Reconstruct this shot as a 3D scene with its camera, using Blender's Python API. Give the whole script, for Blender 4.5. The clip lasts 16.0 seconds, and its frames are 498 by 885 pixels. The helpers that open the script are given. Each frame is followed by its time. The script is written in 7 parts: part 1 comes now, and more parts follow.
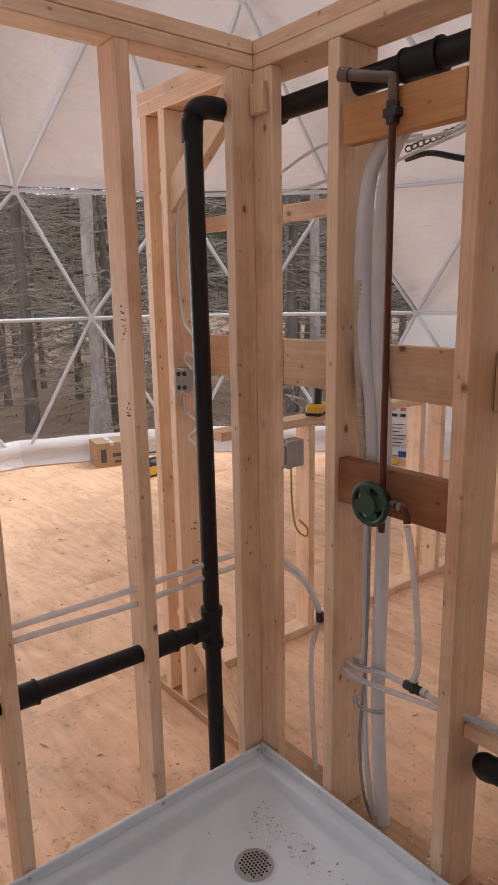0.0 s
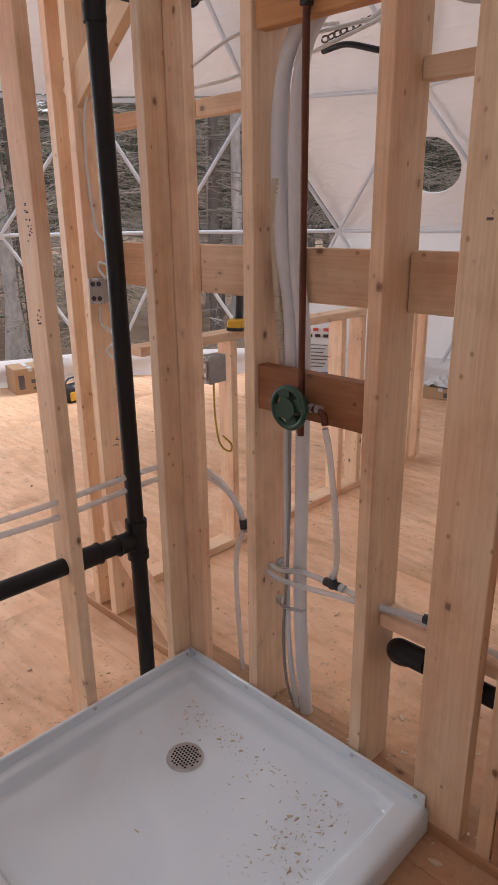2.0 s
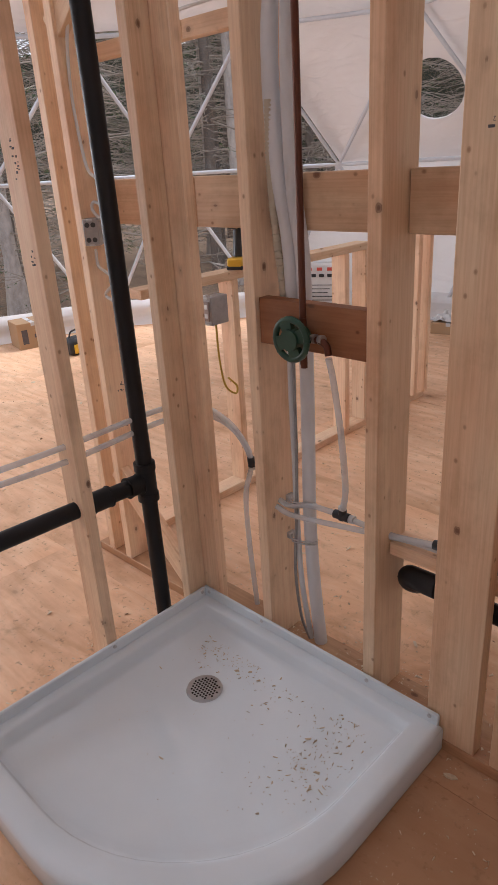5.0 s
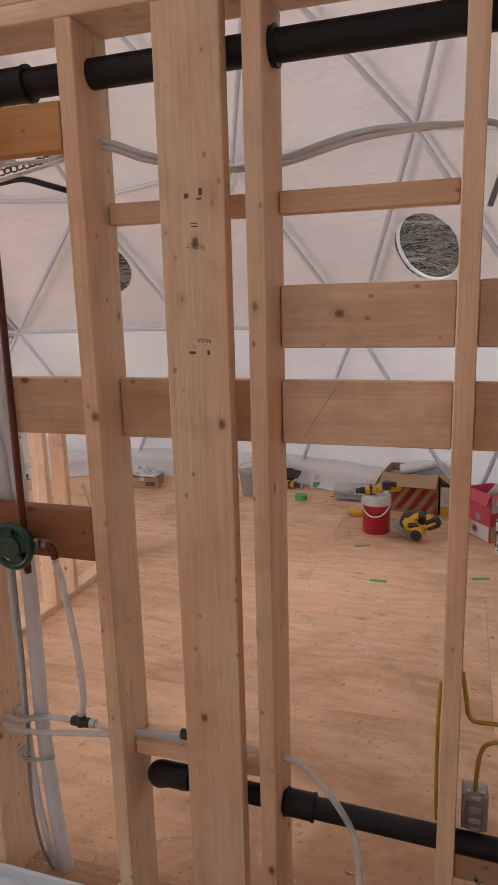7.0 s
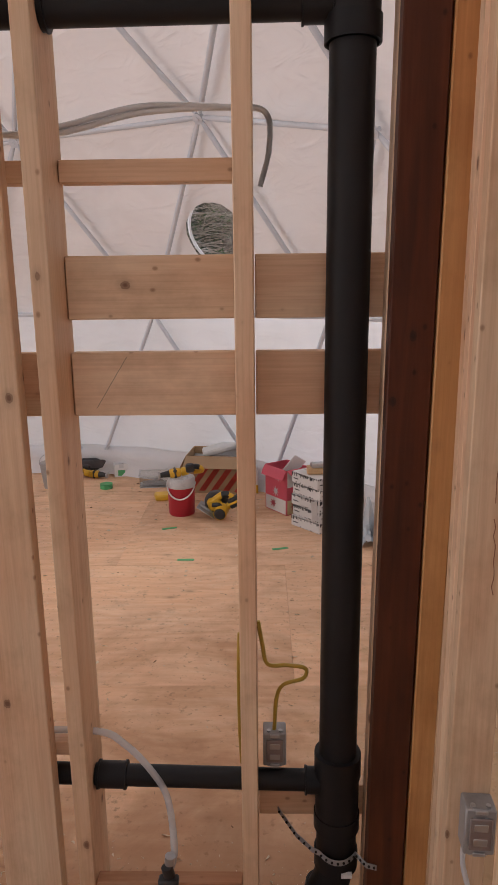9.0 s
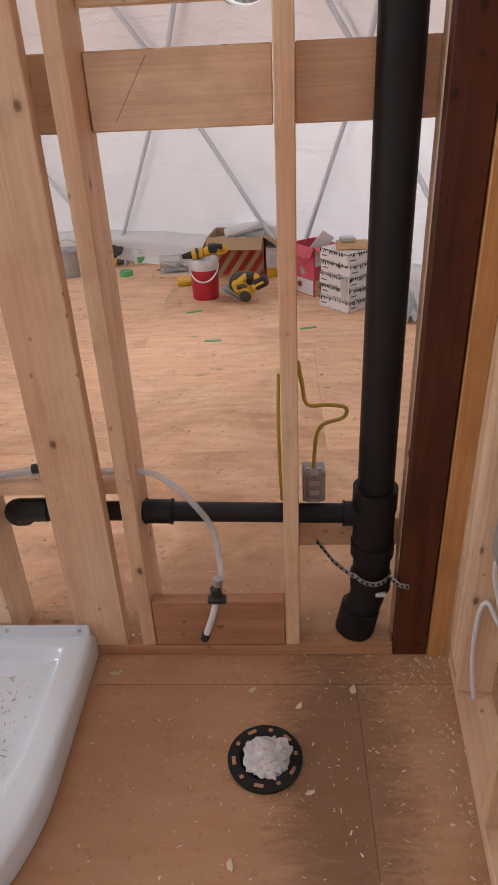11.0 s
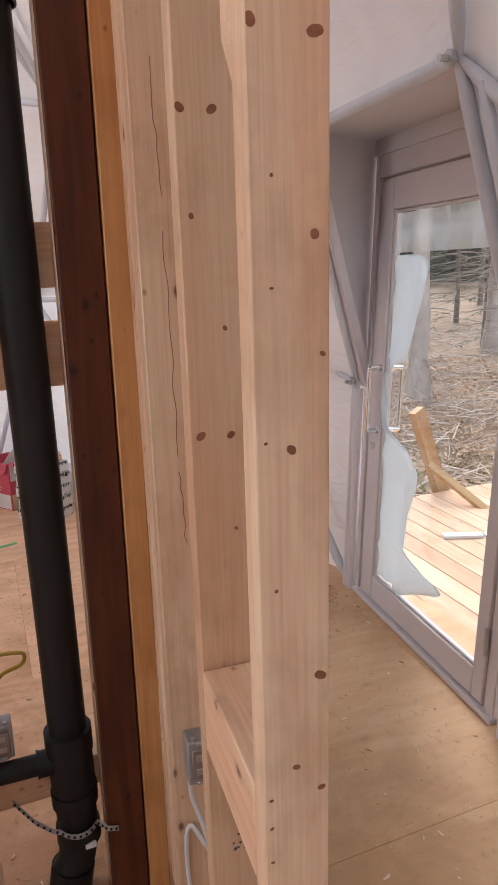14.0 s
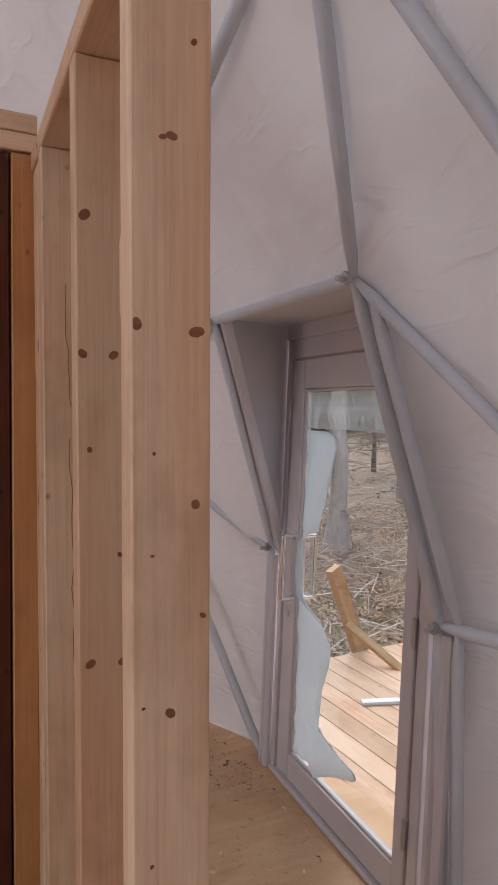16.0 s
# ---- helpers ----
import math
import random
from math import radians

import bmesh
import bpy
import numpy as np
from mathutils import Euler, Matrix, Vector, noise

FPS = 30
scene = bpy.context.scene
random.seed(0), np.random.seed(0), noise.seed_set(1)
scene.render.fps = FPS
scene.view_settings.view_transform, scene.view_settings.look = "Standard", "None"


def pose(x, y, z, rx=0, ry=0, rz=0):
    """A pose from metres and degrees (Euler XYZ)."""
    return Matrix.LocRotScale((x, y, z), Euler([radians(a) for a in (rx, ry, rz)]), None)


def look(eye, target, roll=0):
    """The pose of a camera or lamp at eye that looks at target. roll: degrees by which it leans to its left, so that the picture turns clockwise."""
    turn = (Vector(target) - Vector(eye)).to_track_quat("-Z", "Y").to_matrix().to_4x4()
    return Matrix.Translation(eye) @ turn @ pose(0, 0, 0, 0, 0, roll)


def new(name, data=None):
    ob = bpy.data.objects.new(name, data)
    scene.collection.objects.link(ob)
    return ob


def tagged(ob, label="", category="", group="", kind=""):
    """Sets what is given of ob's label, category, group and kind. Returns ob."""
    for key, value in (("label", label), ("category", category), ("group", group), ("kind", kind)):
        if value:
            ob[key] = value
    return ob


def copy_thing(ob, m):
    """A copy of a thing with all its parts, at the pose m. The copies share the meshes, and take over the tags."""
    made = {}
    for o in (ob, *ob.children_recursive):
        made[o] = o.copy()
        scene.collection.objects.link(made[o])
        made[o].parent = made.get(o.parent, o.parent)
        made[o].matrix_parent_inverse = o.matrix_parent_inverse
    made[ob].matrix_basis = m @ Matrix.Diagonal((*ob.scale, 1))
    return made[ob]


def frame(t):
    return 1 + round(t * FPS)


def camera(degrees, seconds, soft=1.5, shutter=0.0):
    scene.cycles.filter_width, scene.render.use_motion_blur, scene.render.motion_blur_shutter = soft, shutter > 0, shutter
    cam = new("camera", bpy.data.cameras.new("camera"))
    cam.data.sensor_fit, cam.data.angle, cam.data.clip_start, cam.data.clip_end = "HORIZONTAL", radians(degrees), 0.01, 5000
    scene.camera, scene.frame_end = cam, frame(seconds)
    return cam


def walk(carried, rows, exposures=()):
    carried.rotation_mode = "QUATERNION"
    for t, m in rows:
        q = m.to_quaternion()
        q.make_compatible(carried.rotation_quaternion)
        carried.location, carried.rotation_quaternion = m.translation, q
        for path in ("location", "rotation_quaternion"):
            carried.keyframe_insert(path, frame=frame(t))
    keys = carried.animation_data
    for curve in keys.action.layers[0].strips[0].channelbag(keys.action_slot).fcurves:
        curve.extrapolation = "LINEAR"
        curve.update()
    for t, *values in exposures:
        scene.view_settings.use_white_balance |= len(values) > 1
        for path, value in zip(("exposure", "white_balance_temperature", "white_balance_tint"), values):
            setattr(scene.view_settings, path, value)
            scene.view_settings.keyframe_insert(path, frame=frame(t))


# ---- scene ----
cam = camera(40.8, 16.0)
PATH = [
    (0, (1.521, -1.274, 1.591), (0.006, -0.043, 1.157), -1.0),
    (0.5, (1.514, -1.262, 1.591), (0.072, 0.06, 1.174), -1.2),
    (1, (1.519, -1.256, 1.589), (0.131, 0.127, 1.183), -0.1),
    (1.5, (1.531, -1.214, 1.618), (0.178, 0.165, 1.1), 0.0),
    (2, (1.537, -1.264, 1.534), (0.208, 0.086, 0.892), -0.7),
    (2.5, (1.521, -1.27, 1.502), (0.198, -0.001, 0.703), -1.9),
    (3, (1.498, -1.288, 1.473), (0.13, -0.142, 0.571), -2.9),
    (3.2, (1.478, -1.293, 1.465), (0.081, -0.206, 0.535), -3.1),
    (5.3, (1.552, -1.245, 1.509), (0.274, 0.11, 0.779), -3.4),
    (5.5, (1.552, -1.238, 1.517), (0.307, 0.169, 0.833), -2.9),
    (6, (1.535, -1.261, 1.525), (0.414, 0.31, 1.001), -1.3),
    (6.5, (1.494, -1.284, 1.571), (0.6, 0.446, 1.117), -2.5),
    (7, (1.466, -1.282, 1.627), (0.864, 0.579, 1.209), -1.5),
    (7.5, (1.48, -1.294, 1.636), (1.178, 0.647, 1.26), -1.0),
    (8, (1.499, -1.306, 1.637), (1.397, 0.661, 1.291), -0.5),
    (8.2, (1.508, -1.31, 1.634), (1.475, 0.661, 1.295), -0.5),
    (10.3, (1.472, -1.337, 1.476), (1.375, 0.49, 0.668), -1.8),
    (10.5, (1.466, -1.326, 1.463), (1.349, 0.48, 0.611), -1.9),
    (11, (1.46, -1.317, 1.424), (1.35, 0.419, 0.438), -2.9),
    (11.5, (1.451, -1.31, 1.41), (1.322, 0.381, 0.35), -3.8),
    (12, (1.480, -1.325, 1.411), (1.440, 0.358, 0.332), -6.4),
    (12.3, (1.497, -1.323, 1.424), (1.65, 0.403, 0.426), -6.2),
    (12.5, (1.532, -1.343, 1.437), (1.772, 0.388, 0.465), -6.2),
    (13, (1.571, -1.374, 1.439), (1.995, 0.354, 0.523), -6.4),
    (13.5, (1.593, -1.38, 1.478), (2.161, 0.359, 0.67), -4.0),
    (14, (1.593, -1.375, 1.554), (2.305, 0.423, 1.047), -1.7),
    (14.5, (1.59, -1.385, 1.606), (2.348, 0.438, 1.284), -1.7),
    (15, (1.607, -1.394, 1.655), (2.429, 0.42, 1.471), -1.4),
    (15.5, (1.615, -1.394, 1.682), (2.492, 0.399, 1.566), -0.2),
    (16, (1.632, -1.397, 1.677), (2.574, 0.364, 1.575), 0.3),
]
walk(cam, [(t, look(eye, target, roll)) for t, eye, target, roll in PATH], [(0.0, -0.12, 6140.0, 15.0), (1.5, -0.02, 6090.0, 15.0), (2.5, -0.04, 5990.0, 15.0), (5.5, -0.06, 6040.0, 15.0), (7.0, -0.13, 6280.0, 15.0), (8.2, -0.09, 6280.0, 15.0), (10.3, 0.27, 6140.0, 15.0), (11.0, 0.34, 6140.0, 15.0), (13.5, 0.35, 6090.0, 15.0), (14.5, 0.15, 6040.0, 15.0), (16.0, -0.26, 5940.0, 15.0)])

# ---- world and light ----
world = bpy.data.worlds.new("world")
scene.world = world
world.use_nodes = True
wn, wl = world.node_tree.nodes, world.node_tree.links
sky = wn.new("ShaderNodeTexSky")
sky.sky_type, sky.sun_disc = "NISHITA", False
sky.sun_elevation, sky.sun_rotation = radians(50), radians(12)
sky.dust_density, sky.air_density = 4.0, 1.2
overcast = wn.new("ShaderNodeMix")
overcast.data_type = "RGBA"
overcast.inputs[0].default_value = 0.6
overcast.inputs[7].default_value = (12.5, 12.6, 13.0, 1)
wl.new(sky.outputs[0], overcast.inputs[6])
wl.new(overcast.outputs[2], wn["Background"].inputs[0])
wn["Background"].inputs[1].default_value = 0.15
sun = new("sun", bpy.data.lights.new("sun", "SUN"))
sun.data.energy, sun.data.angle, sun.data.color = 4.6, radians(35), (1.0, 0.955, 0.90)
sun.matrix_basis = look((2, 9, 11), (0, 0, 0))

# daylight of the clear panels on the west side of the dome
pane_light = new("window_daylight", bpy.data.lights.new("window_daylight", "AREA"))
pane_light.data.shape, pane_light.data.size, pane_light.data.size_y = "RECTANGLE", 2.0, 1.5
pane_light.data.energy, pane_light.data.color = 88.0, (1.0, 0.99, 0.975)
pane_light.matrix_basis = look((-4.2, -1.0, 1.55), (1.8, -0.7, 1.5))

# ---- materials ----
def node_material(name, roughness=0.6, metallic=0.0):
    m = bpy.data.materials.new(name)
    m.use_nodes = True
    b = m.node_tree.nodes["Principled BSDF"]
    b.inputs["Roughness"].default_value, b.inputs["Metallic"].default_value = roughness, metallic
    return m, m.node_tree.nodes, m.node_tree.links, b


def ramp(nodes, stops):
    r = nodes.new("ShaderNodeValToRGB")
    while len(r.color_ramp.elements) < len(stops):
        r.color_ramp.elements.new(0.5)
    for e, (p, c) in zip(r.color_ramp.elements, stops):
        e.position, e.color = p, (*c, 1) if len(c) == 3 else c
    return r


def coords(nodes, links, scale, spread=40.0):
    """Object coordinates, shifted by a random amount for each object, and scaled."""
    tc, info = nodes.new("ShaderNodeTexCoord"), nodes.new("ShaderNodeObjectInfo")
    mul = nodes.new("ShaderNodeMath")
    mul.operation, mul.inputs[1].default_value = "MULTIPLY", spread
    links.new(info.outputs["Random"], mul.inputs[0])
    add = nodes.new("ShaderNodeVectorMath")
    links.new(tc.outputs["Object"], add.inputs[0])
    links.new(mul.outputs[0], add.inputs[1])
    sc = nodes.new("ShaderNodeVectorMath")
    sc.operation = "MULTIPLY"
    sc.inputs[1].default_value = scale
    links.new(add.outputs[0], sc.inputs[0])
    return sc.outputs[0], info


def noise_node(nodes, links, vec, scale, detail=4.0, rough=0.55, distortion=0.0):
    n = nodes.new("ShaderNodeTexNoise")
    n.inputs["Scale"].default_value, n.inputs["Detail"].default_value = scale, detail
    n.inputs["Roughness"].default_value, n.inputs["Distortion"].default_value = rough, distortion
    links.new(vec, n.inputs["Vector"])
    return n


def mixed(nodes, links, fac, a, b, mode="MIX"):
    m = nodes.new("ShaderNodeMix")
    m.data_type, m.blend_type = "RGBA", mode
    for sock, v in ((0, fac), (6, a), (7, b)):
        if hasattr(v, "is_linked"):
            links.new(v, m.inputs[sock])
        else:
            m.inputs[sock].default_value = v if sock == 0 else (*v, 1)
    return m.outputs[2]


def bump(nodes, links, height, bsdf, strength=0.2, distance=0.002):
    b = nodes.new("ShaderNodeBump")
    b.inputs["Strength"].default_value, b.inputs["Distance"].default_value = strength, distance
    links.new(height, b.inputs["Height"])
    links.new(b.outputs[0], bsdf.inputs["Normal"])


def sparse(nodes, links, voronoi, mask, share):
    """Keeps the spots of a share of the cells only."""
    sep = nodes.new("ShaderNodeSeparateColor")
    links.new(voronoi.outputs["Color"], sep.inputs[0])
    few = nodes.new("ShaderNodeMath")
    few.operation, few.inputs[1].default_value = "LESS_THAN", share
    links.new(sep.outputs[0], few.inputs[0])
    both = nodes.new("ShaderNodeMath")
    both.operation = "MULTIPLY"
    links.new(few.outputs[0], both.inputs[0])
    links.new(mask, both.inputs[1])
    return both.outputs[0]


def lumber(name, light, dark, knot=(0.15, 0.06, 0.028), rough=0.62, knots=True):
    """Sawn timber with the grain along local x, growth bands, knots and a tone of its own for each board."""
    m, n, l, b = node_material(name, rough)
    vec, info = coords(n, l, (1.0, 14.0, 14.0))
    band = noise_node(n, l, vec, 1.5, 3.0, 0.5, 1.2)
    fine = noise_node(n, l, vec, 9.0, 5.0, 0.65)
    r = ramp(n, [(0.3, dark), (0.5, tuple((a + c) / 2 for a, c in zip(light, dark))), (0.68, light)])
    l.new(band.outputs[0], r.inputs[0])
    fr = ramp(n, [(0.3, (0.92, 0.89, 0.86)), (0.62, (1, 1, 1))])
    l.new(fine.outputs[0], fr.inputs[0])
    col = mixed(n, l, 1.0, r.outputs[0], fr.outputs[0], "MULTIPLY")
    lvec, _ = coords(n, l, (2.5, 190.0, 190.0))
    lines = noise_node(n, l, lvec, 1.0, 3.0, 0.6)
    lr = ramp(n, [(0.36, (0.80, 0.74, 0.68)), (0.56, (1.0, 1.0, 1.0)), (0.75, (1.06, 1.05, 1.04))])
    l.new(lines.outputs[0], lr.inputs[0])
    col = mixed(n, l, 0.36, col, lr.outputs[0], "MULTIPLY")
    hvec, _ = coords(n, l, (1.1, 5.0, 5.0), 25.0)
    heart = noise_node(n, l, hvec, 1.0, 2.0, 0.5)
    hr = ramp(n, [(0.45, (1.03, 1.03, 1.0)), (0.62, (1.0, 0.88, 0.80))])
    l.new(heart.outputs[0], hr.inputs[0])
    col = mixed(n, l, 1.0, col, hr.outputs[0], "MULTIPLY")
    svec, _ = coords(n, l, (22, 30, 30), 60.0)
    spot = n.new("ShaderNodeTexVoronoi")
    spot.inputs["Scale"].default_value = 1.0
    l.new(svec, spot.inputs["Vector"])
    sr = ramp(n, [(0.06, (0.8, 0.8, 0.8)), (0.11, (0.5, 0.5, 0.5)), (0.16, (0.08, 0.08, 0.08)), (0.26, (0, 0, 0))])
    l.new(spot.outputs["Distance"], sr.inputs[0])
    col = mixed(n, l, sparse(n, l, spot, sr.outputs[0], 0.3 if knots else 0.1), col, (dark[0] * 0.45, dark[1] * 0.33, dark[2] * 0.26))
    smud = noise_node(n, l, svec, 0.2, 5.0, 0.65)
    mr = ramp(n, [(0.34, (0.80, 0.76, 0.72)), (0.5, (1, 1, 1))])
    l.new(smud.outputs[0], mr.inputs[0])
    col = mixed(n, l, 0.8, col, mr.outputs[0], "MULTIPLY")
    tone = ramp(n, [(0.0, (0.84, 0.8, 0.74)), (0.5, (1, 0.97, 0.93)), (1.0, (1.1, 1.08, 1.06))])
    l.new(info.outputs["Random"], tone.inputs[0])
    col = mixed(n, l, 1.0, col, tone.outputs[0], "MULTIPLY")
    if knots:
        kvec, _ = coords(n, l, (8.5, 13.0, 13.0))
        v = n.new("ShaderNodeTexVoronoi")
        v.inputs["Scale"].default_value, v.inputs["Randomness"].default_value = 1.0, 1.0
        l.new(kvec, v.inputs["Vector"])
        warp = n.new("ShaderNodeMath")
        warp.operation = "MULTIPLY_ADD"
        warp.inputs[1].default_value, warp.inputs[2].default_value = 0.1, -0.05
        l.new(fine.outputs[0], warp.inputs[0])
        dist = n.new("ShaderNodeMath")
        l.new(v.outputs["Distance"], dist.inputs[0])
        l.new(warp.outputs[0], dist.inputs[1])
        kr = ramp(n, [(0.05, (0.92, 0.92, 0.92)), (0.075, (0.66, 0.66, 0.66)), (0.092, (0.74, 0.74, 0.74)), (0.105, (0.2, 0.2, 0.2)), (0.22, (0, 0, 0))])
        l.new(dist.outputs[0], kr.inputs[0])
        col = mixed(n, l, sparse(n, l, v, kr.outputs[0], 0.42), col, knot)
    l.new(col, b.inputs["Base Color"])
    bump(n, l, fine.outputs[0], b, 0.25, 0.0012)
    return m


def mottled(name, c1, c2, scale=8.0, rough=0.5, metallic=0.0, bumps=0.1, bump_dist=0.002, spread=40.0, stretch=(1, 1, 1)):
    m, n, l, b = node_material(name, rough, metallic)
    vec, info = coords(n, l, stretch, spread)
    a = noise_node(n, l, vec, scale, 6.0, 0.6)
    big = noise_node(n, l, vec, scale * 0.13, 2.0)
    r = ramp(n, [(0.32, c1), (0.66, c2)])
    mm = n.new("ShaderNodeMath")
    mm.operation = "MULTIPLY_ADD"
    mm.inputs[1].default_value = 0.5
    half = n.new("ShaderNodeMath")
    half.operation, half.inputs[1].default_value = "MULTIPLY", 0.5
    l.new(big.outputs[0], half.inputs[0])
    l.new(a.outputs[0], mm.inputs[0])
    l.new(half.outputs[0], mm.inputs[2])
    l.new(mm.outputs[0], r.inputs[0])
    l.new(r.outputs[0], b.inputs["Base Color"])
    rr = ramp(n, [(0.3, (max(rough - 0.1, 0.02),) * 3), (0.7, (min(rough + 0.1, 1),) * 3)])
    l.new(a.outputs[0], rr.inputs[0])
    l.new(rr.outputs[0], b.inputs["Roughness"])
    if bumps:
        bump(n, l, a.outputs[0], b, bumps, bump_dist)
    return m


PINE = lumber("spruce_lumber", (0.84, 0.66, 0.485), (0.78, 0.562, 0.398))
CEDAR = lumber("reddish_lumber", (0.40, 0.18, 0.085), (0.30, 0.12, 0.05))
GOLD = lumber("amber_lumber", (0.62, 0.35, 0.15), (0.52, 0.27, 0.10))
DARKWOOD = lumber("dark_treated_lumber", (0.115, 0.037, 0.016), (0.055, 0.018, 0.009), (0.02, 0.008, 0.005), 0.55)
TRODDEN = lumber("trodden_lumber", (0.60, 0.39, 0.245), (0.48, 0.29, 0.17))
ROSY = lumber("rosy_lumber", (0.54, 0.30, 0.175), (0.43, 0.215, 0.115))
DECK = lumber("deck_boards", (0.68, 0.51, 0.38), (0.58, 0.41, 0.295))
CLEARPINE = lumber("clear_spruce_lumber", (0.84, 0.66, 0.485), (0.78, 0.562, 0.398), knots=False)
KNOTWOOD = lumber("knot_wood", (0.34, 0.145, 0.07), (0.20, 0.08, 0.04), knots=False)


def plywood():
    m, n, l, b = node_material("fir_plywood", 0.68)
    vec, info = coords(n, l, (1.0, 3.4, 1.0))
    grain = noise_node(n, l, vec, 2.2, 4.0, 0.55, 2.0)
    r = ramp(n, [(0.3, (0.73, 0.44, 0.26)), (0.5, (0.80, 0.51, 0.316)), (0.7, (0.85, 0.585, 0.385))])
    l.new(grain.outputs[0], r.inputs[0])
    pv, _ = coords(n, l, (1, 1, 1), 9.0)
    patch = noise_node(n, l, pv, 1.1, 6.0, 0.62, 0.6)
    pr = ramp(n, [(0.32, (0.72, 0.65, 0.58)), (0.5, (1, 1, 1)), (0.7, (1.08, 1.04, 0.98))])
    l.new(patch.outputs[0], pr.inputs[0])
    col = mixed(n, l, 1.0, r.outputs[0], pr.outputs[0], "MULTIPLY")
    dirt = noise_node(n, l, pv, 9.0, 8.0, 0.72)
    dr = ramp(n, [(0.58, (0, 0, 0)), (0.78, (0.6, 0.6, 0.6))])
    l.new(dirt.outputs[0], dr.inputs[0])
    col = mixed(n, l, dr.outputs[0], col, (0.26, 0.15, 0.075))
    fv, _ = coords(n, l, (5.0, 55.0, 1.0))
    fib = noise_node(n, l, fv, 1.0, 5.0, 0.7, 0.6)
    fr = ramp(n, [(0.3, (0.88, 0.83, 0.78)), (0.55, (1, 1, 1)), (0.8, (1.08, 1.06, 1.03))])
    l.new(fib.outputs[0], fr.inputs[0])
    col = mixed(n, l, 0.5, col, fr.outputs[0], "MULTIPLY")
    gv = noise_node(n, l, pv, 45.0, 4.0, 0.6)
    gr = ramp(n, [(0.6, (0, 0, 0)), (0.72, (0.7, 0.7, 0.7))])
    l.new(gv.outputs[0], gr.inputs[0])
    col = mixed(n, l, gr.outputs[0], col, (0.30, 0.17, 0.09))
    kv, _ = coords(n, l, (3.6, 6.5, 1.0))
    v = n.new("ShaderNodeTexVoronoi")
    v.inputs["Scale"].default_value = 1.0
    l.new(kv, v.inputs["Vector"])
    kr = ramp(n, [(0.04, (0.5, 0.5, 0.5)), (0.08, (0.2, 0.2, 0.2)), (0.2, (0, 0, 0))])
    l.new(v.outputs["Distance"], kr.inputs[0])
    col = mixed(n, l, kr.outputs[0], col, (0.24, 0.11, 0.05))
    wv, _ = coords(n, l, (0.45, 1.0, 1.0))
    wave = n.new("ShaderNodeTexWave")
    wave.bands_direction = "Y"
    wave.inputs["Scale"].default_value, wave.inputs["Distortion"].default_value = 3.2, 14.0
    wave.inputs["Detail"].default_value, wave.inputs["Detail Scale"].default_value = 2.5, 0.7
    l.new(wv, wave.inputs["Vector"])
    vr = ramp(n, [(0.0, (0.84, 0.77, 0.70)), (0.35, (1, 1, 1)), (1.0, (1.03, 1.02, 1.0))])
    l.new(wave.outputs[0], vr.inputs[0])
    col = mixed(n, l, 0.3, col, vr.outputs[0], "MULTIPLY")
    # darker, browner blotchy patch round the toilet flange
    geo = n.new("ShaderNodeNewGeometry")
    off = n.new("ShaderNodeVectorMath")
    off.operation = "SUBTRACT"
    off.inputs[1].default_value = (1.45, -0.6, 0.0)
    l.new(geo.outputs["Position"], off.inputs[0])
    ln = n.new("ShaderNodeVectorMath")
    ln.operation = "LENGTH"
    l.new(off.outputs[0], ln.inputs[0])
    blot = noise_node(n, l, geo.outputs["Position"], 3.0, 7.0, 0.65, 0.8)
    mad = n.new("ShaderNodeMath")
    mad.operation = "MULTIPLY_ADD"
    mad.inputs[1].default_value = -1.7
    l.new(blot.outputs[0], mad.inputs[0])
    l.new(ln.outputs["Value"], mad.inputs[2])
    flange_patch = ramp(n, [(0.0, (0.66, 0.66, 0.66)), (0.3, (0.45, 0.45, 0.45)), (0.62, (0, 0, 0))])
    l.new(mad.outputs[0], flange_patch.inputs[0])
    col = mixed(n, l, flange_patch.outputs[0], col, (0.36, 0.175, 0.08))
    # trodden, earth-stained plywood along the way to the door
    eo = n.new("ShaderNodeVectorMath")
    eo.operation = "SUBTRACT"
    eo.inputs[1].default_value = (2.75, 0.3, 0.0)
    l.new(geo.outputs["Position"], eo.inputs[0])
    es = n.new("ShaderNodeVectorMath")
    es.operation = "MULTIPLY"
    es.inputs[1].default_value = (0.8, 0.45, 0.0)
    l.new(eo.outputs[0], es.inputs[0])
    el = n.new("ShaderNodeVectorMath")
    el.operation = "LENGTH"
    l.new(es.outputs[0], el.inputs[0])
    earth = noise_node(n, l, geo.outputs["Position"], 5.0, 8.0, 0.7, 0.4)
    em = n.new("ShaderNodeMath")
    em.operation, em.inputs[1].default_value = "MULTIPLY_ADD", -0.9
    l.new(earth.outputs[0], em.inputs[0])
    l.new(el.outputs["Value"], em.inputs[2])
    er = ramp(n, [(0.0, (0.55, 0.55, 0.55)), (0.25, (0.32, 0.32, 0.32)), (0.5, (0, 0, 0))])
    l.new(em.outputs[0], er.inputs[0])
    col = mixed(n, l, er.outputs[0], col, (0.42, 0.28, 0.135))
    # streaks left by standing water beside the flange
    wo = n.new("ShaderNodeVectorMath")
    wo.operation = "SUBTRACT"
    wo.inputs[1].default_value = (1.575, -0.36, 0.0)
    l.new(geo.outputs["Position"], wo.inputs[0])
    ws = n.new("ShaderNodeVectorMath")
    ws.operation = "MULTIPLY"
    ws.inputs[1].default_value = (8.5, 3.0, 0.0)
    l.new(wo.outputs[0], ws.inputs[0])
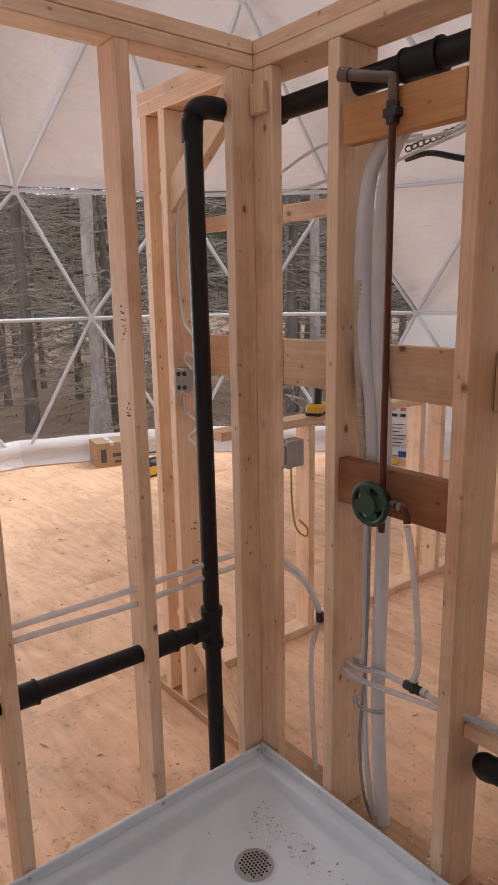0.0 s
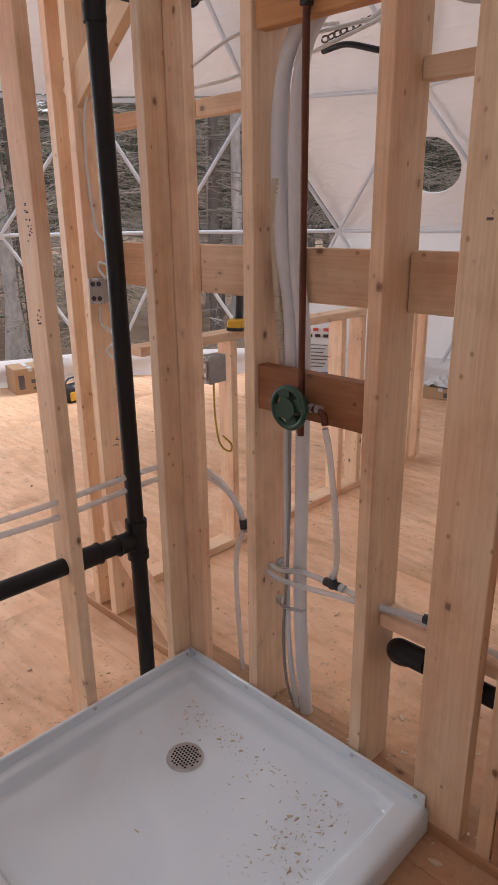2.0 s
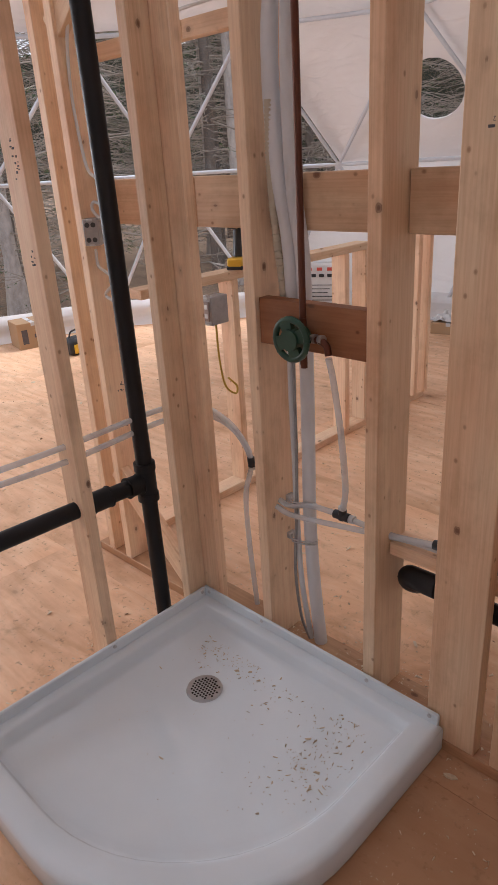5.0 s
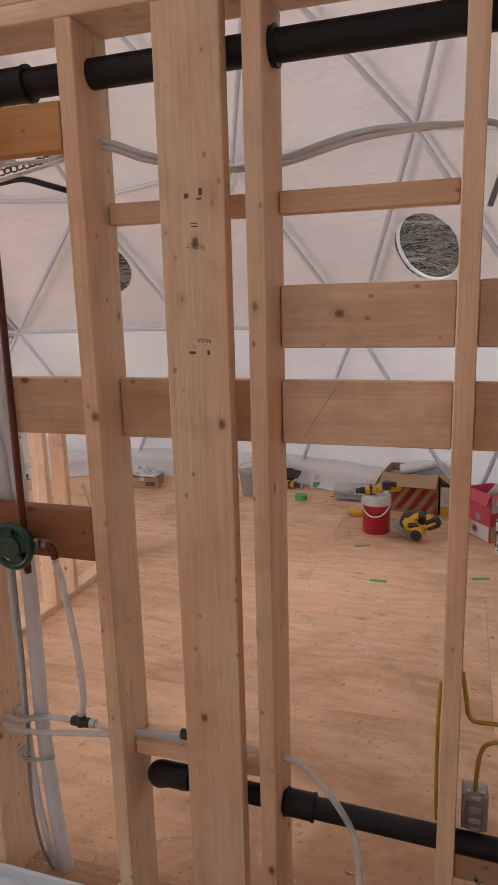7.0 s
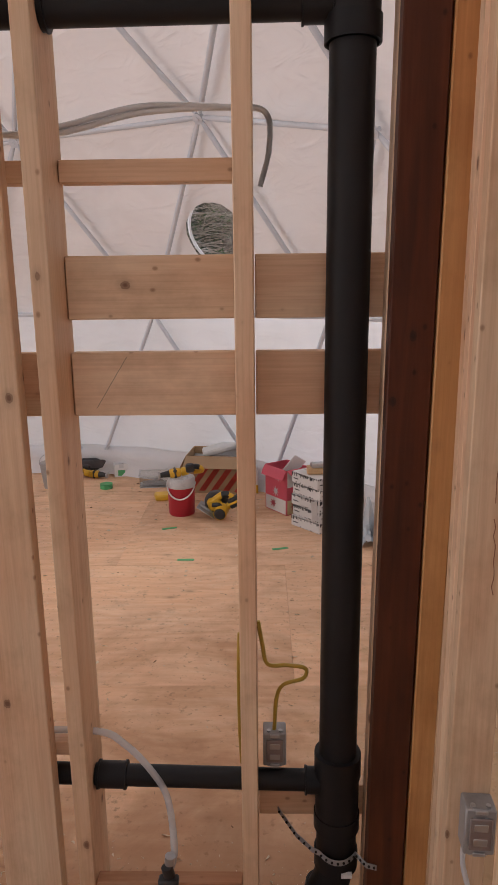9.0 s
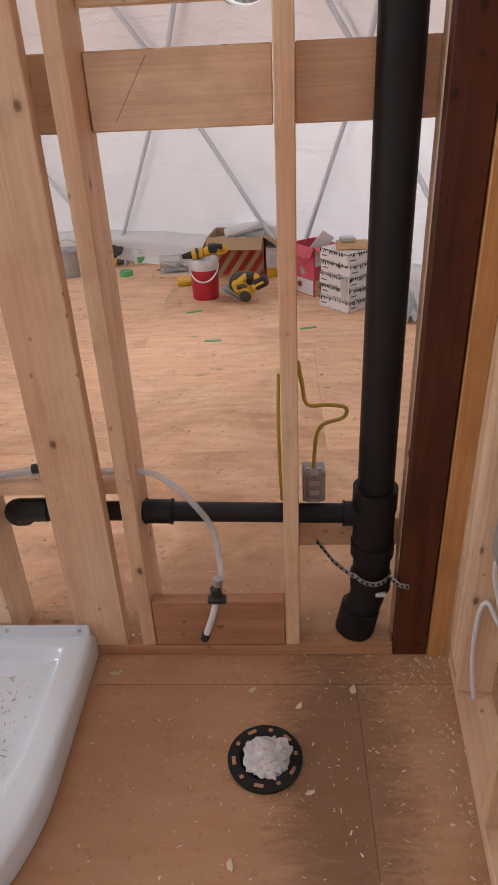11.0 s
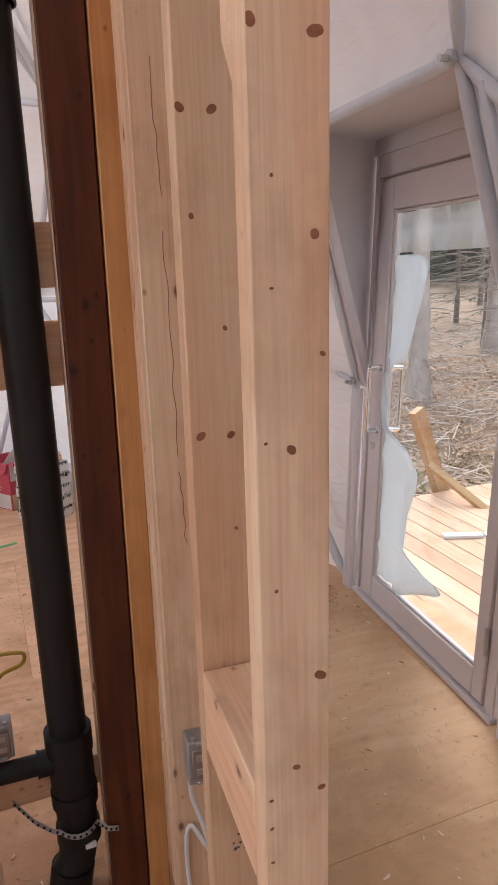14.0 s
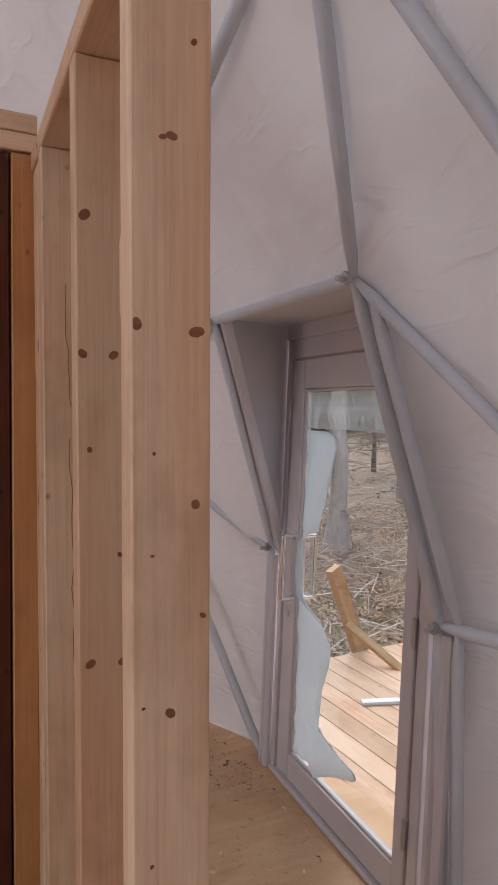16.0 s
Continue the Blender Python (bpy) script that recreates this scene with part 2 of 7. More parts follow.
    wd = n.new("ShaderNodeVectorMath")
    wd.operation = "LENGTH"
    l.new(ws.outputs[0], wd.inputs[0])
    st = n.new("ShaderNodeVectorMath")
    st.operation = "MULTIPLY"
    st.inputs[1].default_value = (9.0, 34.0, 1.0)
    l.new(geo.outputs["Position"], st.inputs[0])
    streak = noise_node(n, l, st.outputs[0], 1.0, 6.0, 0.68, 1.6)
    sm = n.new("ShaderNodeMath")
    sm.operation = "MULTIPLY_ADD"
    sm.inputs[1].default_value = -2.2
    l.new(streak.outputs[0], sm.inputs[0])
    l.new(wd.outputs["Value"], sm.inputs[2])
    wr_ = ramp(n, [(0.0, (0.62, 0.62, 0.62)), (0.9, (0, 0, 0))])
    sh = n.new("ShaderNodeMath")
    sh.inputs[1].default_value = 0.35
    l.new(sm.outputs[0], sh.inputs[0])
    l.new(sh.outputs[0], wr_.inputs[0])
    col = mixed(n, l, wr_.outputs[0], col, (0.12, 0.065, 0.032))
    l.new(col, b.inputs["Base Color"])
    bump(n, l, grain.outputs[0], b, 0.2, 0.0015)
    return m


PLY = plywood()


def fabric(name, through_share, tint):
    """White coated tent cloth that lets daylight through."""
    m, n, l, b = node_material(name, 0.5)
    vec, _ = coords(n, l, (1, 1, 1), 0.0)
    wr = noise_node(n, l, vec, 2.2, 3.0, 0.5, 0.8)
    r = ramp(n, [(0.3, (0.74, 0.715, 0.705)), (0.7, (0.82, 0.80, 0.795))])
    l.new(wr.outputs[0], r.inputs[0])
    l.new(r.outputs[0], b.inputs["Base Color"])
    b.inputs["Specular IOR Level"].default_value = 0.25
    cv, _ = coords(n, l, (1.0, 1.0, 3.0), 0.0)
    crease = noise_node(n, l, cv, 3.0, 2.5, 0.5, 1.0)
    mid = n.new("ShaderNodeMath")
    mid.operation, mid.inputs[1].default_value = "SUBTRACT", 0.5
    l.new(crease.outputs[0], mid.inputs[0])
    ridge = n.new("ShaderNodeMath")
    ridge.operation = "ABSOLUTE"
    l.new(mid.outputs[0], ridge.inputs[0])
    both = n.new("ShaderNodeMath")
    both.operation, both.inputs[1].default_value = "MULTIPLY_ADD", -2.0
    l.new(ridge.outputs[0], both.inputs[0])
    l.new(wr.outputs[0], both.inputs[2])
    bump(n, l, both.outputs[0], b, 0.5, 0.02)
    t = n.new("ShaderNodeBsdfTranslucent")
    t.inputs[0].default_value = (*tint, 1)
    mix = n.new("ShaderNodeMixShader")
    mix.inputs[0].default_value = through_share
    l.new(b.outputs[0], mix.inputs[1])
    l.new(t.outputs[0], mix.inputs[2])
    l.new(mix.outputs[0], n["Material Output"].inputs[0])
    return m


FABRIC = fabric("white_tent_fabric", 0.27, (0.80, 0.825, 0.85))
# unseen crown panels given extra translucency to brighten the floor from above
CROWN = fabric("light_boost_crown_fabric", 0.34, (0.84, 0.855, 0.87))
LINED = fabric("lined_tent_fabric", 0.064, (0.85, 0.815, 0.805))


def clear_sheet(name, tint, rough=0.03, gloss=0.06):
    m, n, l, b = node_material(name, rough)
    tr = n.new("ShaderNodeBsdfTransparent")
    tr.inputs[0].default_value = (*tint, 1)
    g = n.new("ShaderNodeBsdfGlossy")
    g.inputs["Roughness"].default_value = rough
    mix = n.new("ShaderNodeMixShader")
    mix.inputs[0].default_value = gloss
    l.new(tr.outputs[0], mix.inputs[1])
    l.new(g.outputs[0], mix.inputs[2])
    l.new(mix.outputs[0], n["Material Output"].inputs[0])
    return m


VINYL = clear_sheet("clear_vinyl", (0.93, 0.94, 0.94), 0.1, 0.04)
GLASS = clear_sheet("clear_glass", (0.95, 0.97, 0.96), 0.01)
ABS = mottled("black_abs_pipe", (0.007, 0.007, 0.008), (0.014, 0.014, 0.015), 30, 0.5, 0, 0.05)
COPPER = mottled("aged_copper", (0.075, 0.026, 0.016), (0.14, 0.048, 0.028), 25, 0.42, 0.6, 0.05)
STEEL = mottled("galvanised_steel", (0.42, 0.43, 0.44), (0.6, 0.61, 0.62), 40, 0.38, 0.9, 0.08)
CHROME = mottled("chrome", (0.75, 0.74, 0.72), (0.82, 0.8, 0.78), 10, 0.12, 1.0, 0)
STRUTPAINT = mottled("white_painted_tube", (0.56, 0.59, 0.64), (0.66, 0.69, 0.74), 12, 0.4, 0.0, 0.05)
ACRYLIC = mottled("white_acrylic", (0.68, 0.74, 0.78), (0.74, 0.80, 0.84), 5, 0.11, 0, 0.02)
PEX = mottled("translucent_white_pex", (0.70, 0.71, 0.72), (0.80, 0.81, 0.82), 20, 0.3, 0, 0.03)
pn, pl = PEX.node_tree.nodes, PEX.node_tree.links
pt, pm = pn.new("ShaderNodeBsdfTransparent"), pn.new("ShaderNodeMixShader")
pt.inputs[0].default_value, pm.inputs[0].default_value = (0.92, 0.93, 0.94, 1), 0.5
pl.new(pn["Principled BSDF"].outputs[0], pm.inputs[1])
pl.new(pt.outputs[0], pm.inputs[2])
pl.new(pm.outputs[0], pn["Material Output"].inputs[0])
FOAM = mottled("white_pipe_sleeve", (0.62, 0.62, 0.63), (0.74, 0.74, 0.75), 14, 0.55, 0, 0.12)
BEIGE = mottled("beige_corrugated_conduit", (0.50, 0.43, 0.32), (0.6, 0.52, 0.40), 14, 0.5)
GREEN = mottled("green_enamel", (0.010, 0.045, 0.028), (0.018, 0.07, 0.042), 18, 0.38)
PAINT = mottled("mauve_grey_paint", (0.60, 0.565, 0.58), (0.68, 0.645, 0.66), 6, 0.45, 0, 0.06)

TIN = mottled("dull_tin", (0.26, 0.255, 0.25), (0.40, 0.39, 0.385), 40, 0.45, 0.2, 0.05)

ABS.node_tree.nodes["Principled BSDF"].inputs["Specular IOR Level"].default_value = 0.3
DARKWOOD.node_tree.nodes["Principled BSDF"].inputs["Specular IOR Level"].default_value = 0.3

# ---- mesh helpers ----
def finish(bm, name, material, parent=None, label="", smooth=False, matrix=None):
    me = bpy.data.meshes.new(name)
    bmesh.ops.recalc_face_normals(bm, faces=bm.faces[:])
    # round bodies shade smooth, edges sharper than the limit stay crisp
    limit = radians(80 if smooth else 40)
    for f in bm.faces:
        f.smooth = True
    for e in bm.edges:
        if len(e.link_faces) == 2 and e.calc_face_angle(0) > limit:
            e.smooth = False
    bm.to_mesh(me)
    bm.free()
    for mt in (material if isinstance(material, (list, tuple)) else [material]):
        me.materials.append(mt)
    ob = new(name, me)
    if matrix is not None:
        ob.matrix_basis = matrix
    if parent is not None:
        ob.parent = parent
    if label:
        ob["label"] = label
    return ob


def part(name, bm, material, parent, label="", smooth=False, matrix=None):
    return finish(bm, name, material, parent, label, smooth, matrix)


def empty(name, at=(0, 0, 0), rz=0.0):
    ob = new(name)
    ob.matrix_basis = pose(*at, 0, 0, rz)
    ob.empty_display_size = 0.05
    return ob


def box_into(bm, lo, hi, bevel=0.0, m=None):
    v = bmesh.ops.create_cube(bm, size=1.0)["verts"]
    c = [(a + b) / 2 for a, b in zip(lo, hi)]
    s = [abs(b - a) for a, b in zip(lo, hi)]
    bmesh.ops.scale(bm, vec=s, verts=v)
    if bevel:
        es = list({e for w in v for e in w.link_edges})
        r = bmesh.ops.bevel(bm, geom=es, offset=bevel, segments=1, affect="EDGES", profile=0.5)
        v = list({w for f in r["faces"] for w in f.verts} | {w for w in v if w.is_valid})
    bmesh.ops.translate(bm, vec=c, verts=v)
    if m is not None:
        bmesh.ops.transform(bm, matrix=m, verts=v)
    return v


def box(lo, hi, bevel=0.0, m=None):
    bm = bmesh.new()
    box_into(bm, lo, hi, bevel, m)
    return bm


def cyl_into(bm, a, b, r1, r2=None, seg=16, caps=True):
    a, b = Vector(a), Vector(b)
    d = b - a
    m = Matrix.Translation((a + b) / 2) @ d.to_track_quat("Z", "Y").to_matrix().to_4x4()
    return bmesh.ops.create_cone(bm, cap_ends=caps, segments=seg, radius1=r1, radius2=r1 if r2 is None else r2, depth=d.length, matrix=m)["verts"]


def cyl(a, b, r1, r2=None, seg=16):
    bm = bmesh.new()
    cyl_into(bm, a, b, r1, r2, seg)
    return bm


def smooth_path(points, steps=6):
    """A Catmull-Rom line through the points."""
    p = [Vector(q) for q in points]
    p = [p[0] * 2 - p[1]] + p + [p[-1] * 2 - p[-2]]
    out = []
    for i in range(1, len(p) - 2):
        for s in range(steps):
            t = s / steps
            a, b, c, d = p[i - 1], p[i], p[i + 1], p[i + 2]
            out.append(0.5 * (2 * b + (c - a) * t + (2 * a - 5 * b + 4 * c - d) * t * t + (3 * b - a - 3 * c + d) * t ** 3))
    return out + [p[-2]]


def tube_into(bm, line, radius, seg=8, flat=1.0):
    """A tube along a line; radius may be a number or a function of the share of the way."""
    rings, up = [], Vector((0.13, 0.21, 0.97))
    for i, p in enumerate(line):
        d = (line[min(i + 1, len(line) - 1)] - line[max(i - 1, 0)]).normalized()
        u = d.cross(up)
        if u.length < 1e-3:
            u = d.cross(Vector((1, 0, 0)))
        u.normalize()
        w = u.cross(d)
        r = radius(i / (len(line) - 1)) if callable(radius) else radius
        rings.append([bm.verts.new(p + (u * math.cos(2 * math.pi * k / seg) * flat + w * math.sin(2 * math.pi * k / seg)) * r) for k in range(seg)])
    for a, b in zip(rings, rings[1:]):
        for k in range(seg):
            bm.faces.new((a[k], a[(k + 1) % seg], b[(k + 1) % seg], b[k]))
    bm.faces.new(rings[0][::-1])
    bm.faces.new(rings[-1])


def tube(points, radius, seg=8, steps=6, flat=1.0):
    bm = bmesh.new()
    tube_into(bm, smooth_path(points, steps) if steps > 1 else [Vector(p) for p in points], radius, seg, flat)
    return bm


def lathe(profile, seg=24):
    """A body of revolution round z from (radius, height) pairs."""
    bm = bmesh.new()
    rings = []
    for r, z in profile:
        rings.append([bm.verts.new((r * math.cos(2 * math.pi * k / seg), r * math.sin(2 * math.pi * k / seg), z)) for k in range(seg)])
    for a, b in zip(rings, rings[1:]):
        for k in range(seg):
            bm.faces.new((a[k], a[(k + 1) % seg], b[(k + 1) % seg], b[k]))
    bm.faces.new(rings[0][::-1])
    bm.faces.new(rings[-1])
    bmesh.ops.remove_doubles(bm, verts=bm.verts[:], dist=1e-5)
    return bm


def board(name, lo, hi, material=None, axis=None, parent=None, label="", category="", group="", bevel=0.0025):
    """A sawn board between two corners; its mesh lies along local x, so that the grain follows its length."""
    size = [b - a for a, b in zip(lo, hi)]
    mid = [(a + b) / 2 for a, b in zip(lo, hi)]
    axis = max(range(3), key=lambda k: size[k]) if axis is None else axis
    turn = (Matrix.Identity(4), Matrix.Rotation(radians(90), 4, "Z"), Matrix.Rotation(radians(-90), 4, "Y"))[axis]
    local = ((size[0], size[1], size[2]), (size[1], size[0], size[2]), (size[2], size[1], size[0]))[axis]
    bm = box([-s / 2 for s in local], [s / 2 for s in local], bevel)
    ob = finish(bm, name, material or PINE, parent, label, matrix=Matrix.Translation(mid) @ turn)
    if category:
        tagged(ob, label, category, group)
    return ob


def slanted_board(name, a, b, width, thick, material, facing, label="", category="", group="", parent=None):
    """A board from a to b whose wide face looks along facing."""
    a, b = Vector(a), Vector(b)
    x = (b - a).normalized()
    f = Vector(facing)
    y = (f - x * f.dot(x)).normalized()
    m = Matrix((x, y, x.cross(y))).transposed().to_4x4()
    m.translation = (a + b) / 2
    n = (b - a).length / 2
    ob = finish(box((-n, -thick / 2, -width / 2), (n, thick / 2, width / 2), 0.0025), name, material, parent, label, matrix=m)
    if category:
        tagged(ob, label, category, group)
    return ob


# ---- dome ----
DC, DR, NSEC = Vector((-0.72, 0.45, 0.0)), 4.07, 15
RINGS = [(0.0, 172.5), (20.0, 162.1), (36.5, 173.0), (59.0, 162.0), (71.0, 173.0)]


def sector(k):
    """Angle from the first hub of a ring to its k-th; the sectors on the far side are a little wider."""
    return 23.3 * k if k <= 7 else 163.1 + 24.61 * (k - 7)


def on_dome(az, el, r=DR):
    a, e = radians(az), radians(el)
    return DC + Vector((r * math.cos(e) * math.cos(a), r * math.cos(e) * math.sin(a), r * math.sin(e)))


# hubs over the clutter that sit off the regular lattice
SHIFTED = {(2, 4): (80.0, 39.2), (2, 5): (53.8, 39.3), (2, 6): (33.0, 35.0), (3, 4): (62.6, 56.5), (3, 5): (34.1, 50.9)}


def hub_at(i, k, r=DR):
    if (i, k) in SHIFTED:
        return on_dome(*SHIFTED[i, k], r)
    el, a0 = RINGS[i]
    return on_dome(a0 - sector(k), el, r)


dome = empty("dome_tent", DC)
tagged(dome, "white fabric geodesic dome tent on a painted tube frame", "dome tent", kind="structure")


def under(ob, parent):
    """Parents a mesh that was made in world coordinates."""
    ob.parent = parent
    ob.matrix_parent_inverse = parent.matrix_basis.inverted()
    return ob


# triangles of the lattice, each with the keys of its corners
tris = []
for i in range(4):
    for k in range(NSEC):
        up = 0 if RINGS[i][1] > RINGS[i + 1][1] else -1
        # corners of ring i at k and k+1, and the corner of the next ring between them
        mid = (i + 1, (k + (0 if RINGS[i][1] > RINGS[i + 1][1] else 1)) % NSEC)
        tris.append(((i, k), (i, (k + 1) % NSEC), mid))
        nxt = (i + 1, (mid[1] + 1) % NSEC)
        tris.append((mid, nxt, (i, (k + 1) % NSEC)))
for k in range(NSEC):
    tris.append(((4, k), (4, (k + 1) % NSEC), (5, 0)))


def corner(key):
    return DC + Vector((0, 0, DR)) if key[0] == 5 else hub_at(*key)


def azimuth(p):
    return math.degrees(math.atan2(p.y - DC.y, p.x - DC.x))


PORTHOLES = [(on_dome(102.5, 27.7), 0.24), (on_dome(57.6, 28.3), 0.24)]


def near_door(p):
    return p.x > 2.2 and -0.9 < p.y < 1.75 and p.z < 2.75


def is_clear(t):
    c = (corner(t[0]) + corner(t[1]) + corner(t[2])) / 3
    a = azimuth(c) % 360
    low = min(x[0] for x in t) < 2 and max(x[0] for x in t) <= 2
    if not low:
        return False
    az = [azimuth(corner(x)) % 360 for x in t]
    return min(az) > 114.0 and max(az) < 240


def skin_panel(bm, t, n, sag, door=True):
    a, b, c = (corner(x) for x in t)
    low = min(x[0] for x in t)
    lined = 2 if low >= 3 else 1 if door and (min(x[0] for x in t) >= 1 or (a.x + b.x + c.x) / 3 > 2.5) else 0
    grid = {}
    for i in range(n + 1):
        for j in range(n + 1 - i):
            u, v = i / n, j / n
            w = 1 - u - v
            p = a * w + b * u + c * v
            out = (p - DC).normalized()
            # cloth lies just outside the tubes, with soft folds
            fold = 0.024 * noise.noise(p * 2.3) + 0.02 * noise.noise(Vector((p.x * 3, p.y * 3, p.z * 9)))
            grid[i, j] = bm.verts.new(p + out * (0.062 + sag * 27 * u * v * w + fold * min(1, 9 * min(u, v, w) + 0.15)))
    for i in range(n):
        for j in range(n - i):
            f = bm.faces.new((grid[i, j], grid[i + 1, j], grid[i, j + 1]))
            f.material_index = lined
            if i + j < n - 1:
                f = bm.faces.new((grid[i + 1, j], grid[i + 1, j + 1], grid[i, j + 1]))
                f.material_index = lined


# the doorway in the cloth: an upright gap that leans with the dome
HUB_D, HUB_G = Vector((2.785, 0.14, 2.042)), Vector((2.785, 1.06, 2.025))
HUB_F, HUB_E = Vector((3.09, 0.09, 1.02)), Vector((3.19, 1.285, 1.035))


def in_doorway(p):
    if p.x < 2.2 or p.z > 2.03:
        return False
    if p.z <= 1.0:
        return 0.09 < p.y < 1.29
    s = (p.z - 1.0) / 1.03
    return 0.09 + 0.05 * s < p.y < 1.29 - 0.205 * s


cloth = bmesh.new()
vinyl = bmesh.new()
for t in tris:
    if is_clear(t):
        skin_panel(vinyl, t, 6, 0.0, False)
    else:
        skin_panel(cloth, t, 20, 0.05)
bmesh.ops.remove_doubles(cloth, verts=cloth.verts[:], dist=0.004)
for f in [f for f in cloth.faces if in_doorway(f.calc_center_median()) or any((f.calc_center_median() - q).length < r for q, r in PORTHOLES)]:
    cloth.faces.remove(f)
for v in list(cloth.verts):
    if not v.link_faces:
        cloth.verts.remove(v)
for e in cloth.edges:
    if e.is_boundary:
        for v in e.verts:
            for q, r in PORTHOLES:
                if abs((v.co - q).length - r) < 0.12:
                    v.co = q + (v.co - q).normalized() * r
            if v.co.x > 2.2 and v.co.z < 2.3 and v.co.z > 0.02 and -0.2 < v.co.y < 1.6:
                if v.co.z > 1.93 and 0.05 < v.co.y < 1.2:
                    v.co = Vector((2.80, min(max(v.co.y, 0.14), 1.085), 2.035))
                else:
                    s = max(0.0, (v.co.z - 1.0) / 1.03)
                    left = v.co.y > 0.7
                    edge = 1.29 - 0.205 * s if left else 0.09 + 0.05 * s
                    v.co.y = edge
                    v.co.x = 3.21 - 0.41 * s if left else 3.11 - 0.31 * s
fabric_ob = finish(cloth, "fabric_cover", [FABRIC, LINED, CROWN], smooth=True, label="white translucent coated tent fabric with soft folds")
under(fabric_ob, dome)
vinyl_ob = finish(vinyl, "clear_panel", VINYL, label="clear vinyl window panels low in the dome")
under(vinyl_ob, dome)
vinyl_ob.visible_shadow = False
for q, r in PORTHOLES:
    out = (q - DC).normalized()
    m = Matrix.Translation(q + out * 0.05) @ out.to_track_quat("Z", "Y").to_matrix().to_4x4()
    bm = bmesh.new()
    bmesh.ops.create_circle(bm, cap_ends=True, segments=40, radius=r + 0.01, matrix=m)
    p = under(finish(bm, "porthole_window", VINYL, label="round clear vinyl vent window"), dome)
    p.visible_shadow = False
    bm = bmesh.new()
    ring = [m @ Vector((math.cos(2 * math.pi * k / 48) * (r + 0.012), math.sin(2 * math.pi * k / 48) * (r + 0.012), -0.004)) for k in range(49)]
    tube_into(bm, ring, 0.012, 6)
    under(finish(bm, "porthole_rim", FABRIC, smooth=True), dome)

edges = set()
for t in tris:
    for a, b in ((t[0], t[1]), (t[1], t[2]), (t[2], t[0])):
        edges.add((min(a, b), max(a, b)))


def strut(a, b, r=0.017):
    """A painted tube whose flattened ends are bolted at the hubs."""
    bm = bmesh.new()
    d = (b - a).normalized()
    n = (b - a).length
    tube_into(bm, [a + d * s for s in (0.0, 0.05, 0.09, n - 0.09, n - 0.05, n)], lambda s: r * (0.55 if s in (0.0, 1.0) else 0.8 if s in (0.2, 0.8) else 1.0), 8)
    return under(finish(bm, "strut", STRUTPAINT, smooth=True), dome)


def clears_door(a, b):
    return not any(near_door(a.lerp(b, s)) for s in (0.02, 0.1, 0.25, 0.4, 0.55, 0.7, 0.85, 0.97))


used = set()
for a, b in sorted(edges):
    pa, pb = corner(a), corner(b)
    if clears_door(pa, pb):
        strut(pa, pb)
        used |= {a, b}
for key in sorted(used):
    p = corner(key)
    out = (p - DC).normalized()
    bm = cyl(p - out * 0.03, p + out * 0.03, 0.012, seg=6)
    cyl_into(bm, p - out * 0.012, p - out * 0.022, 0.034, seg=12)
    under(finish(bm, "hub", STRUTPAINT), dome)
# tubes round the doorway
TOP_D = Vector((2.3, -0.345, 2.66))
LOW_R = Vector((3.02, -0.62, 1.3))
for a, b, r in ((HUB_G, HUB_D, 0.02), (HUB_D, HUB_F, 0.02), (HUB_G, HUB_E, 0.018), (HUB_F, Vector((3.1, 0.08, 0.0)), 0.024), (HUB_E, Vector((3.21, 1.3, 0.0)), 0.024),
                (HUB_D + Vector((0.01, -0.075, -0.07)), HUB_F + Vector((0.012, -0.06, 0.02)), 0.02), (HUB_F + Vector((0.012, -0.06, 0.0)), Vector((3.12, 0.03, 0.0)), 0.02), (HUB_D, TOP_D, 0.019), (HUB_D, LOW_R, 0.019), (HUB_F, Vector((3.15, -0.55, 1.06)), 0.022), (TOP_D, Vector((2.79, -0.68, 1.80)), 0.019), (TOP_D, corner((2, 7)), 0.02), (LOW_R, corner((1, 8)), 0.02),
                (HUB_E + Vector((-0.03, 0, 0)), Vector((2.77, 1.94, 1.47)), 0.02), (HUB_G, Vector((2.77, 1.94, 1.47)), 0.02), (Vector((3.17, 1.33, 0.02)), Vector((2.77, 1.94, 1.47)), 0.022)):
    strut(a, b, r)
for p in (HUB_D, HUB_G, HUB_F, HUB_E):
    bm = cyl(p + Vector((-0.06, 0, -0.005)), p + Vector((0.04, 0, 0)), 0.009, seg=6)
    cyl_into(bm, p + Vector((-0.035, 0, -0.003)), p + Vector((-0.02, 0, -0.002)), 0.02, seg=6)
    under(finish(bm, "bolt", STEEL), dome)

# ---- floor: plywood sheets on a round platform ----
floor = empty("floor")
tagged(floor, "fir plywood subfloor sheets strewn with sawdust and wood chips", "floor", kind="structure")
DISC = [(DC.x + 4.16 * math.cos(2 * math.pi * k / 60), DC.y + 4.16 * math.sin(2 * math.pi * k / 60)) for k in range(60)]


def clip_polygon(poly, clip):
    for (ax, ay), (bx, by) in zip(clip, clip[1:] + clip[:1]):
        side = [(bx - ax) * (y - ay) - (by - ay) * (x - ax) for x, y in poly]
        out = []
        for i in range(len(poly)):
            j = (i + 1) % len(poly)
            if side[i] >= 0:
                out.append(poly[i])
            if side[i] * side[j] < 0:
                s = side[i] / (side[i] - side[j])
                out.append((poly[i][0] + (poly[j][0] - poly[i][0]) * s, poly[i][1] + (poly[j][1] - poly[i][1]) * s))
        poly = out
        if len(poly) < 3:
            return []
    return poly


